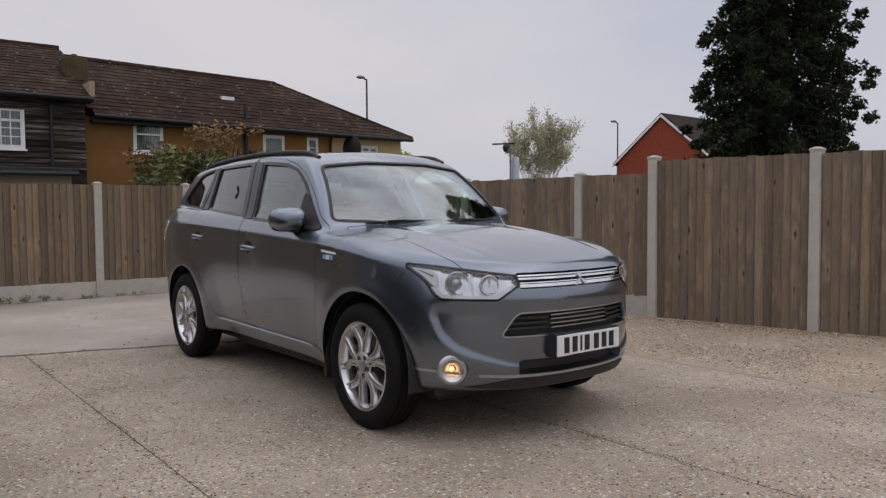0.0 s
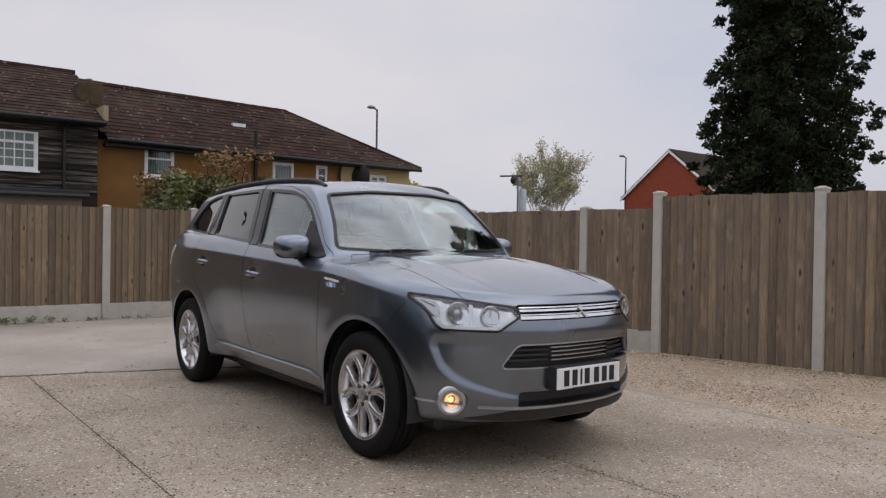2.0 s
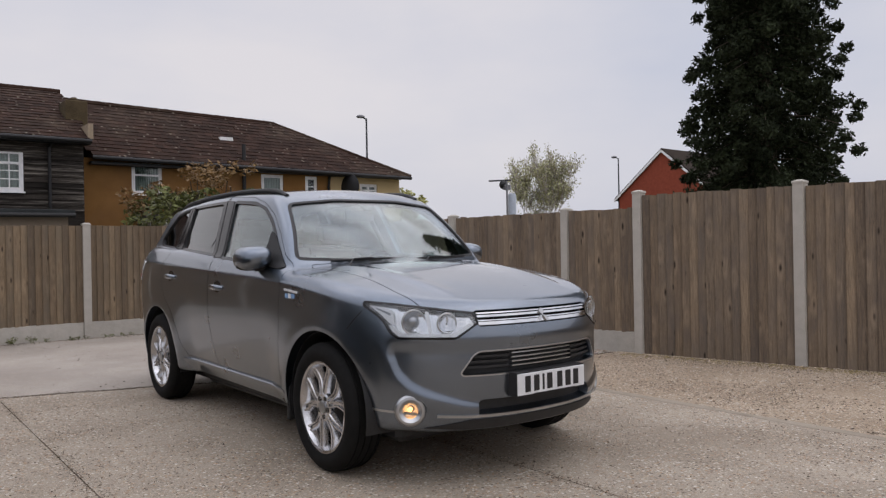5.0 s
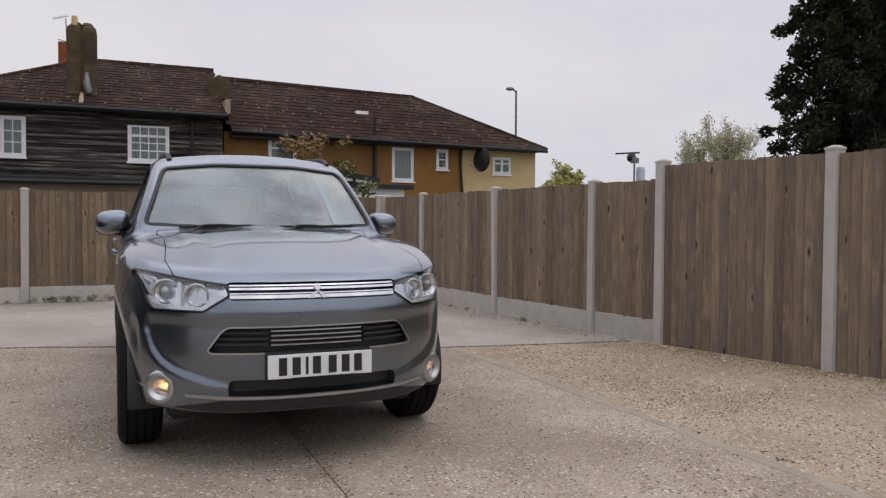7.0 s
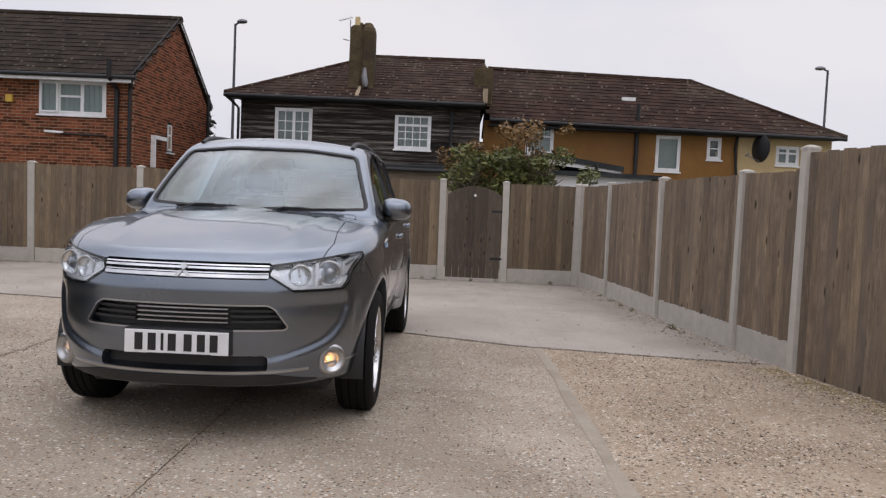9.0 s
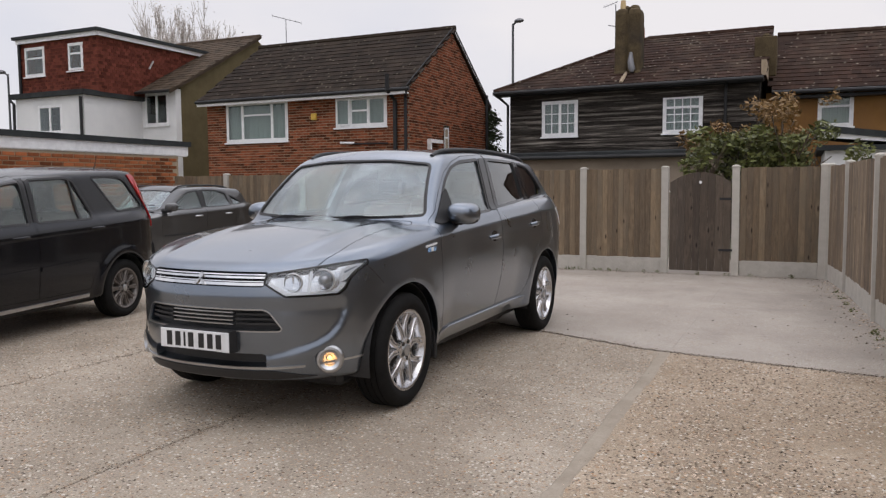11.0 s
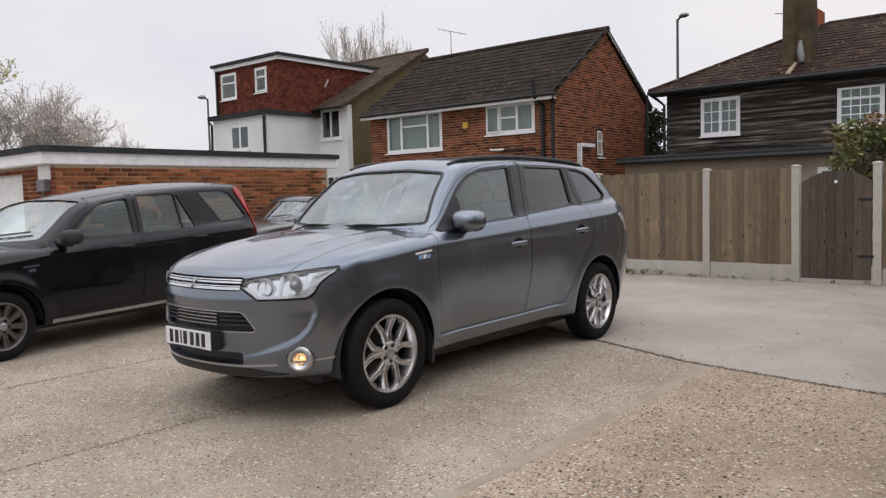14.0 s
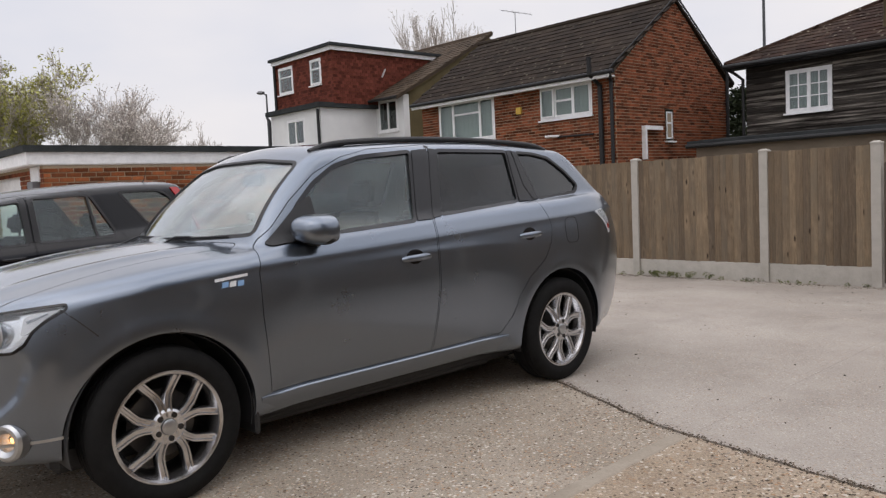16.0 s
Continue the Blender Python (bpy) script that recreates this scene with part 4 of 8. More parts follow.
pipe(ter, [(12.55, YO - 0.06, 3.55), (12.5, YO - 0.06, 3.2), (12.6, YO - 0.06, 2.0)], 0.04)
# satellite dish
b = bmesh.new()
lathe(b, [(-0.05, 0.0), (-0.045, 0.12), (-0.02, 0.24), (0.02, 0.34), (0.03, 0.34), (-0.01, 0.24), (-0.035, 0.12), (-0.04, 0.0)], "y", 28)
for v in b.verts:
    v.co = Matrix.Rotation(radians(-74), 3, "Z") @ v.co * 1.14 + Vector((13.05, YO - 0.42, 3.2))
dish = part("satellite_dish", b, M_DARKP, ter, "dark grey satellite dish", smooth=True)
b = tube(bmesh.new(), [(13.15, YO, 3.0), (13.15, YO - 0.35, 3.05), (13.11, YO - 0.42, 3.2)], 0.02, 6)
tube(b, [(13.07, YO - 0.42, 2.84), (12.66, YO - 0.54, 2.98)], 0.014, 6)
tube(b, [(12.62, YO - 0.55, 2.97), (12.70, YO - 0.53, 3.03)], 0.03, 8)
part("bracket", b, M_GALV, dish)
# squat rendered stack between the roofs
part("chimney", bevelled(boxes((4.98, 5.52, 21.7, 22.5, 4.2, 5.24)), 0.02), M_CHIM, ter, "stained rendered chimney stack")
b = bmesh.new()
lathe(b, [(5.2, 0.1), (5.3, 0.12), (5.36, 0.06), (5.37, 0)], "z", 12, (5.25, 22.0, 0))
part("cowl", b, M_CHIM, ter, smooth=True)
part("roof_light", boxes((9.45, 9.85, 22.5, 22.8, 4.55, 4.70)), M_UPVC, ter, "small pale roof light")
part("flashing", boxes((5.22, 5.34, 20.4, 21.6, 4.06, 4.45)), M_MORTAR, ter)
ter.location += Vector((0.12, 0, -0.03))
# white-edged shed roofs behind the fence
shed = thing("garden_shed", (7.8, 18.5, 0), "flat-roofed white garden shed with black roof edges", "shed")
pieces("wall", boxes((6.75, 9.3, 17.45, 21.3, -0.03, 2.02)), M_WHITE, shed)
b = bmesh.new()
prism(b, [(6.6, 2.03), (9.5, 2.0), (9.5, 2.1), (6.6, 2.13)], "y", 17.3, 21.3)
part("roof", b, M_FELT, shed)
b = bmesh.new()
prism(b, [(6.6, 2.30), (8.55, 2.10), (8.55, 2.16), (6.6, 2.42)], "y", 17.35, 17.38)
part("fascia", b, M_UPVC, shed, "white sloping fascia")
b = bmesh.new()
prism(b, [(6.55, 2.42), (8.6, 2.15), (8.6, 2.27), (6.55, 2.56)], "y", 17.3, 20.5)
part("upper_roof", b, M_FELT, shed)
part("vent_pipe", tube(bmesh.new(), [(7.95, 17.3, 2.1), (7.95, 17.3, 2.32)], 0.04, 8), M_DARKP, shed)

# red brick house
bh = thing("house", (-6.5, 20.5, 0), "red brick two-storey house with a dark tile gabled roof", "house")
YB, BX0, BX1, BZ = 17.8, -9.95, -3.07, 3.98
w1, w2 = (-9.23, -6.98, 2.73, 3.90), (-5.37, -3.74, 3.03, 3.86)
part("wall", front_wall(BX0, BX1 - 0.25, -0.03, BZ, YB, [w1, w2]), M_MORTAR, bh)
gy0, gy1, gry, grz = YB, 23.2, 20.5, 6.02
b = bmesh.new()
prism(b, [(gy0, -0.03), (gy1, -0.03), (gy1, BZ), (gry, grz - 0.08), (gy0, BZ)], "x", BX1 - 0.25, BX1)
pieces("wall", b, M_MORTAR, bh)
b = bmesh.new()
prism(b, [(gy0 + 0.25, -0.03), (gy1, -0.03), (gy1, BZ), (gry, grz - 0.08), (gy0 + 0.25, BZ)], "x", BX0, BX0 + 0.2)
box(b, BX0 + 0.2, BX1 - 0.25, gy1 - 0.2, gy1, -0.03, BZ)
pieces("wall", b, M_MORTAR, bh)
stuff_part("brick", bricks(BX0, BX1, 1.3, BZ, [w1, w2], lambda u, o, z: (u, YB - o, z), None, 4), M_BRICK, bh, "red facing bricks")
sw = (19.93, 20.33, 2.36, 3.16)


def gable_span(z):
    if z < BZ:
        return gy0, gy1
    k = (z - BZ) / (grz - 0.08 - BZ)
    return gy0 + (gry - gy0) * k, gy1 + (gry - gy1) * k


stuff_part("brick", bricks(gy0, gy1, 1.3, grz - 0.1, [sw], lambda u, o, z: (BX1 + o, u, z), gable_span, 5), M_BRICK, bh, "red facing bricks")
window(bh, *w1, YB - 0.03, [(1, 1, 1, 0), (1.9, 1, 1, 0.3), (0.9, 1, 1, 0)])
window(bh, *w2, YB - 0.03, [(0.9, 1, 1, 0), (1.2, 1, 1, 0.45), (1.1, 1, 1, 0)], open_first=True)
window(bh, *sw, BX1 + 0.03, [(1, 1, 1, 0.4)], face="x", curtain=False)
part("roof", prism(bmesh.new(), [(YB - 0.32, BZ), (gry, grz), (23.5, BZ), (23.5, BZ - 0.08), (gry, grz - 0.09), (YB - 0.32, BZ - 0.08)], "x", BX0 - 0.1, BX1 + 0.07), M_TILED, bh)
bl = math.hypot(gry - YB + 0.32, grz - BZ)
stuff_part("roof_tile", tiles((BX0 - 0.1, YB - 0.32, BZ), (1, 0, 0), (0, gry - YB + 0.32, grz - BZ), 7.1, bl, lambda u, v: 0 < u < 7.1 and v < bl - 0.05, 6), M_TILED, bh)
ridge_tiles(bh, (BX0 - 0.1, gry, grz + 0.02), (BX1 + 0.12, gry, grz + 0.02), M_TILED)
part("bargeboard", prism(bmesh.new(), [(YB - 0.34, BZ - 0.02), (gry, grz), (23.5, BZ - 0.02), (23.5, BZ + 0.05), (gry, grz + 0.06), (YB - 0.34, BZ + 0.05)], "x", BX1 + 0.08, BX1 + 0.10), M_DARKP, bh)
pieces("fascia", boxes((BX0 - 0.1, BX1 + 0.05, YB - 0.34, YB - 0.31, BZ - 0.17, BZ - 0.03)), M_UPVC, bh, "white fascia board")
pieces("soffit", boxes((BX0, BX1, YB - 0.31, YB, BZ - 0.14, BZ - 0.1)), M_UPVC, bh)
part("gutter", tube(bmesh.new(), [(BX0 - 0.1, YB - 0.38, BZ - 0.05), (BX1 + 0.2, YB - 0.38, BZ - 0.05)], 0.05, 8), M_DARKP, bh)
pipe(bh, [(-3.5, YB - 0.42, BZ + 0.35), (-3.5, YB - 0.42, BZ - 0.05), (-3.46, YB - 0.07, BZ - 0.3), (-3.46, YB - 0.07, 1.6)], 0.06)
pipe(bh, [(BX1 + 0.05, YB - 0.3, BZ - 0.1), (BX1 - 0.08, YB - 0.06, BZ - 0.25), (BX1 - 0.08, YB - 0.06, 1.4)], 0.045)
pipe(bh, [(BX1 + 0.08, 23.1, 4.35), (BX1 + 0.08, 23.1, 1.8)], 0.05)
pipe(bh, [(-4.8, YB - 0.05, 2.58), (-3.7, YB - 0.05, 2.56)], 0.025)
pipe(bh, [(-5.2, YB - 0.05, 2.62), (-4.75, YB - 0.05, 2.6)], 0.03, M_UPVC)
part("alarm_box", bevelled(boxes((-6.15, -5.98, YB - 0.08, YB - 0.007, 3.28, 3.46)), 0.01), plain("yellow_plastic", (0.65, 0.42, 0.06), 0.5), bh, "small yellow alarm box")
pieces("porch", boxes((BX1, BX1 + 0.12, 18.85, 19.65, 2.62, 2.72), (BX1, BX1 + 0.12, 18.85, 18.92, 1.9, 2.62)), M_UPVC, bh, "white door surround")

bh.location += Vector((-0.06, -0.04, -0.06))
# brown-roofed house with a white rendered wing and a tile-hung dormer
mh = thing("house", (-16, 21, 0), "white rendered house with brown roof and red tile-hung dormer", "house")
mw = (-14.41, -13.32, 3.50, 4.62)
gw = (-14.2, -13.35, 1.2, 2.2)
part("wall", front_wall(-14.5, -13.0, -0.03, 4.72, 20.0, [mw, gw]), M_WHITE, mh)
window(mh, *mw, 19.97, [(1, 1, 1, 0), (1, 1, 1, 0)], curtain=False)
window(mh, *gw, 19.97, [(1, 1, 1, 0), (1, 1, 1, 0)], curtain=False)
# gable side in a darker olive than the white front
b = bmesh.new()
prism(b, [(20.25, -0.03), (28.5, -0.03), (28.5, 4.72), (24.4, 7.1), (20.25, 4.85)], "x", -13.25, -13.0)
part("wall", b, M_OLIVE, mh, "dark olive gable wall")
pieces("wall", boxes((-20, -19.75, 20, 28.5, -0.03, 4.7), (-19.75, -13.25, 28.3, 28.5, -0.03, 4.7), (-19.75, -14.5, 20, 20.25, -0.03, 4.7)), M_WHITE, mh)
part("roof", roof_body([(-20.2, 19.6, 4.62), (-13.1, 19.6, 4.62), (-13.1, 28.9, 4.62), (-20.2, 28.9, 4.62), (-20.2, 24.4, 7.2), (-13.1, 24.4, 7.2)],
                       [(0, 1, 5, 4), (2, 3, 4, 5), (3, 0, 4), (1, 2, 5), (0, 3, 2, 1)]), M_TILEB, mh)
ml = math.hypot(4.8, 2.58)
stuff_part("roof_tile", tiles((-20.2, 19.6, 4.62), (1, 0, 0), (0, 4.8, 2.58), 7.35, ml, lambda u, v: 0 < u < 7.35 and v < ml - 0.05, 7), M_TILEB, mh)
ridge_tiles(mh, (-20.2, 24.4, 7.22), (-12.85, 24.4, 7.22), M_TILEB)
part("bargeboard", prism(bmesh.new(), [(19.58, 4.5), (24.4, 7.08), (24.4, 7.2), (19.58, 4.62)], "x", -12.86, -12.83), M_TILEB, mh)
part("gutter", tube(bmesh.new(), [(-14.5, 19.56, 4.6), (-12.85, 19.56, 4.6)], 0.05, 8), M_DARKP, mh)
# white wing
ew = (-16.72, -15.56, 3.16, 4.10)
part("wall", front_wall(-17.8, -14.55, -0.03, 4.36, 17.6, [ew]), M_WHITE, mh)
pieces("wall", boxes((-14.8, -14.55, 17.85, 20.0, -0.03, 4.36), (-17.8, -17.55, 17.85, 20, -0.03, 4.36)), M_WHITE, mh)
window(mh, *ew, 17.57, [(1, 1, 1, 0), (1, 1, 1, 0)], curtain=False)
part("flat_roof", boxes((-17.95, -14.4, 17.45, 20.0, 4.36, 4.52)), M_FELT, mh)
pipe(mh, [(-14.6, 17.52, 4.3), (-14.6, 17.52, 1.5)], 0.05)
pipe(mh, [(-18.1, 17.6, 4.35), (-17.9, 17.6, 4.2), (-17.9, 17.55, 1.5)], 0.05)
# dormer hung with red tiles
d1, d2 = (-17.91, -16.91, 5.16, 6.15), (-15.78, -15.08, 5.23, 6.14)
part("dormer_wall", front_wall(-18.12, -14.4, 4.5, 6.32, 18.1, [d1, d2], 0.2), M_BRICK, mh)
pieces("dormer_wall", boxes((-14.6, -14.4, 18.3, 22.6, 4.5, 6.32), (-18.12, -17.92, 18.3, 22.6, 4.5, 6.32)), M_BRICK, mh)
M_HUNG = surface("hung_tile", (0.088, 0.025, 0.017), (0.175, 0.052, 0.035), 5, 0.85, 0.4, 0.004, 50, vary=0.4, island=True)
stuff_part("hung_tile", bricks(-18.12, -14.4, 4.5, 6.3, [d1, d2], lambda u, o, z: (u, 18.1 - o * 2, z), None, 8, 0.18, 0.11), M_HUNG, mh, "red hung tiles")
stuff_part("hung_tile", bricks(18.1, 22.6, 4.5, 6.3, [], lambda u, o, z: (-14.4 + o * 2, u, z), None, 9, 0.18, 0.11), M_HUNG, mh, "red hung tiles")
window(mh, *d1, 18.06, [(1, 1, 1, 0.35)], curtain=False)
window(mh, *d2, 18.06, [(1, 1, 1, 0.35)], curtain=False)
pieces("fascia", boxes((-18.2, -14.3, 17.98, 18.02, 6.28, 6.42), (-14.32, -14.28, 18.02, 23.0, 6.28, 6.42)), M_UPVC, mh, "white fascia")
part("dormer_roof", boxes((-18.3, -14.2, 17.9, 23.2, 6.42, 6.52)), M_FELT, mh)
pipe(mh, [(-18.1, 18.03, 6.3), (-18.1, 18.03, 4.5)], 0.05)
pipe(mh, [(-14.35, 20.2, 5.5), (-14.15, 20.2, 5.75)], 0.028, M_UPVC, "vent_pipe")
b = tube(bmesh.new(), [(-11.6, 24.4, 6.6), (-11.6, 24.4, 7.75)], 0.015, 6)
tube(b, [(-12.0, 24.1, 7.85), (-11.1, 24.7, 7.6)], 0.012, 6)
for k in range(6):
    p = Vector((-12.0, 24.1, 7.85)).lerp(Vector((-11.1, 24.7, 7.6)), k / 5)
    tube(b, [p + Vector((0.12, -0.18, 0)), p - Vector((0.12, -0.18, 0))], 0.006, 4)
part("aerial", b, M_GALV, mh)

mh.location += Vector((-0.05, -0.4, 0))
# flat-roofed brick garage
gar = thing("garage", (-7.5, 9, 0), "flat-roofed red brick garage with a white fascia", "garage")
GX, GY0, GY1 = -5.4, 5.85, 11.74
pieces("wall", boxes((GX - 0.22, GX, GY0, GY1, -0.03, 2.04), (-10.2, GX - 0.22, GY1 - 0.2, GY1, -0.03, 2.04), (-10.2, -10.0, GY0, GY1 - 0.2, -0.03, 2.04),
                    (-6.7, GX - 0.22, GY0, GY0 + 0.22, -0.03, 2.04), (-10.0, -8.6, GY0, GY0 + 0.22, -0.03, 2.04), (-8.6, -6.7, GY0, GY0 + 0.22, 1.9, 2.04)), M_MORTAR, gar)
pieces("fascia", boxes((GX, GX + 0.03, GY0 - 0.2, GY1 + 0.26, 2.0, 2.19), (-10.3, GX + 0.03, GY0 - 0.23, GY0 - 0.2, 2.0, 2.19)), M_UPVC, gar, "white painted fascia board")
part("roof", boxes((-10.35, GX + 0.08, GY0 - 0.28, GY1 + 0.31, 2.19, 2.29)), M_FELT, gar, "black felt roof edge")
pieces("soffit", boxes((GX, GX + 0.01, GY0, GY1 + 0.24, 1.985, 2.0), (-10.2, GX, GY1, GY1 + 0.24, 1.985, 2.0), (-10.2, GX, GY0 - 0.2, GY0, 1.985, 2.0)), M_UPVC, gar)
gd = part("garage_door", boxes((-8.6, -6.7, GY0 + 0.1, GY0 + 0.14, 0.0, 1.9)), M_UPVC, gar, "white up-and-over garage door")
for k in range(10):
    part("panel", boxes((-8.6, -6.7, GY0 + 0.09, GY0 + 0.1, 0.1 + 0.18 * k, 0.22 + 0.18 * k)), M_UPVC, gd)
b = boxes((-5.88, -5.6, GY0 - 0.12, GY0, 1.55, 1.75))
part("meter_box", bevelled(b, 0.01), M_GALV, gar, "small grey meter box")
pipe(gar, [(-5.8, GY0 - 0.05, 1.55), (-5.8, GY0 - 0.05, 0.2)], 0.02, M_GALV, "conduit")
part("lintel", boxes((-6.0, -5.55, GY0 - 0.03, GY0 - 0.001, 1.74, 1.98)), M_UPVC, gar)
bv, bf = bricks(GY0, GY1, 0.0, 1.275, [], lambda u, o, z: (GX + o, u, z), None, 10)
stuff_part("brick", (bv, bf), M_BRICK, gar, "red bricks low on the wall")
bv, bf = bricks(-10.2, GX, 0.0, 1.98, [(-8.6, -6.7, 0, 1.9)], lambda u, o, z: (u, GY0 - o, z), None, 11)
stuff_part("brick", (bv, bf), M_BRICK, gar, "red bricks round the door")
bm = bmesh.new()
box(bm, 0.0, 0.010, 0.0, 0.209, 0.0, 0.059)
BRICK_ME = finish(bevelled(bm, 0.0025), "brick", M_BRICKP)
bm = bmesh.new()
box(bm, 0.0, 0.010, 0.0, 0.097, 0.0, 0.059)
HALF_ME = finish(bevelled(bm, 0.0025), "brick", M_BRICKP)
rng_b = random.Random(3)
for r in range(9):
    zz = 1.275 + r * 0.075
    y = GY0
    if r % 2:
        o = part("brick", HALF_ME, None, gar)
        o.location = (GX, y, zz)
        y += 0.1125
    while y + 0.214 <= GY1:
        o = part("brick", BRICK_ME, None, gar)
        o.location = (GX + rng_b.uniform(-0.001, 0.002), y, zz)
        y += 0.225

# far red house with white verges
rh = thing("house", (40, 28, 0), "far red brick gabled house with white verges", "house")
ra = Vector((37.45, 26.9, 0))
rx = Vector((-0.798 * 0.55 + 0.591 * 0.83, -0.591 * 0.55 - 0.798 * 0.83, 0)).normalized()
rb = Vector((-rx.y, rx.x, 0))
if rb.x < 0:
    rb = -rb


def RH(u, d, z):
    return tuple(ra + rx * u + rb * d + Vector((0, 0, z)))


def rh_prism(b, pts, d0, d1):
    lo, hi = [b.verts.new(RH(u, d0, z)) for u, z in pts], [b.verts.new(RH(u, d1, z)) for u, z in pts]
    b.faces.new(lo[::-1])
    b.faces.new(hi)
    for i in range(len(pts)):
        b.faces.new((lo[i], lo[(i + 1) % len(pts)], hi[(i + 1) % len(pts)], hi[i]))
    return b


part("wall", rh_prism(bmesh.new(), [(-3.0, -0.03), (3.0, -0.03), (3.0, 4.0), (0, 6.45), (-3.0, 4.0)], 0.0, 8.0), surface("far_brick", (0.22, 0.05, 0.03), (0.32, 0.085, 0.05), 6, 0.9), rh)
part("roof", rh_prism(bmesh.new(), [(-3.3, 3.8), (0, 6.5), (3.3, 3.8), (3.3, 3.95), (0, 6.65), (-3.3, 3.95)], -0.1, 8.2), M_TILED, rh)
part("verge", rh_prism(bmesh.new(), [(-3.3, 3.72), (0, 6.42), (3.3, 3.72), (3.3, 3.88), (0, 6.58), (-3.3, 3.88)], -0.14, -0.1), M_UPVC, rh, "white verge boards")

# ---------------------------------------------------------------- lamps, mast and trees
def street_lamp(x, y, h, toward, label, r=0.055, size=0.62):
    t = thing("street_lamp", (x, y, 0), label, "street lamp", "street lamps")
    part("column", tube(bmesh.new(), [(x, y, -0.03), (x, y, 1.2), (x, y, 1.25), (x, y, h)], [r * 1.5, r * 1.5, r, r * 0.7], 10), M_LAMPG, t, smooth=True)
    d = Vector((*toward, 0)).normalized()
    part("bracket", tube(bmesh.new(), [(x, y, h - 0.05), Vector((x, y, h + 0.02)) + d * 0.15 * size, Vector((x, y, h + 0.05)) + d * 0.35 * size], r * 0.6, 8), M_LAMPG, t, smooth=True)
    b = bmesh.new()
    bmesh.ops.create_uvsphere(b, u_segments=14, v_segments=8, radius=1)
    for v in b.verts:
        z = v.co.z * 0.09 if v.co.z > 0 else v.co.z * 0.06
        v.co = Vector((x, y, h + 0.06)) + d * size * (0.42 + v.co.x * 0.30) + Vector((-d.y, d.x, 0)) * v.co.y * 0.13 + Vector((0, 0, z))
    part("head", b, M_GALV, t, "grey lamp head", smooth=True)


street_lamp(-2.85, 25.0, 6.92, (1, -0.3), "tall grey street lamp standing between two houses")
street_lamp(18.16, 27.84, 6.76, (-1, 0.3), "tall dark street lamp rising over a roof")
street_lamp(37.5, 30.1, 6.4, (-1, 0.6), "dark street lamp far beyond the fence")
street_lamp(-18.6, 17.5, 5.3, (-1, -0.6), "dark street lamp beside a white house", 0.045, 0.55)

mast = thing("camera_mast", (14.73, 15.33, 0), "thin mast with a floodlight and camera", "mast")
part("pole", tube(bmesh.new(), [(14.73, 15.33, -0.03), (14.73, 15.33, 2.95)], 0.025, 8), M_GALV, mast)
part("arm", tube(bmesh.new(), [(14.45, 15.75, 2.97), (14.95, 15.4, 2.99)], 0.022, 8), M_DARKP, mast)
b = bmesh.new()
bmesh.ops.create_uvsphere(b, u_segments=12, v_segments=8, radius=0.12)
bmesh.ops.translate(b, verts=b.verts, vec=(14.78, 15.52, 2.86))
part("camera_dome", b, M_DARKP, mast, smooth=True)
part("floodlight", bevelled(boxes((14.72, 14.92, 15.38, 15.5, 2.72, 2.86)), 0.01), M_GALV, mast)
flue = thing("flue_pipe", (15.2, 15.4, 0), "pale grey metal flue pipe behind the fence", "pipe")
part("pipe", tube(bmesh.new(), [(14.98, 15.4, -0.03), (14.98, 15.4, 2.55), (14.98, 15.4, 2.62)], [0.11, 0.11, 0.09], 12), plain("pale_steel", (0.42, 0.46, 0.52), 0.4, 0.4), flue, smooth=True)


def leaf_cloud(name, centres, sizes, per, leaf, mat, owner, seed, flat=0.5, droop=0.0):
    """Many small leaves round clump centres, joined into one crown."""
    rng = np.random.default_rng(seed)
    n = len(centres) * per
    c = np.repeat(np.array(centres, float), per, 0)
    s = np.repeat(np.array(sizes, float), per)[:, None]
    d = rng.normal(size=(n, 3))
    d /= np.linalg.norm(d, axis=1)[:, None]
    p = c + d * s * rng.uniform(0.25, 1.0, (n, 1)) ** 0.6 * (1, 1, flat)
    p[:, 2] -= droop * rng.uniform(0, 1, n) * s[:, 0]
    a = rng.normal(size=(n, 3))
    a[:, 2] = a[:, 2] * 0.6 - droop
    a /= np.linalg.norm(a, axis=1)[:, None]
    b = np.cross(a, rng.normal(size=(n, 3)))
    b /= np.linalg.norm(b, axis=1)[:, None]
    L = leaf * rng.uniform(0.6, 1.4, (n, 1))
    v = np.empty((n, 4, 3))
    v[:, 0], v[:, 1], v[:, 2], v[:, 3] = p - a * L, p - b * L * 0.42 + a * L * 0.1, p + a * L, p + b * L * 0.42 + a * L * 0.1
    me = bpy.data.meshes.new(name)
    me.from_pydata(v.reshape(-1, 3).tolist(), [], np.arange(n * 4).reshape(-1, 4).tolist())
    me.materials.append(mat)
    return tagged(part(name, me, None, owner), kind="stuff")


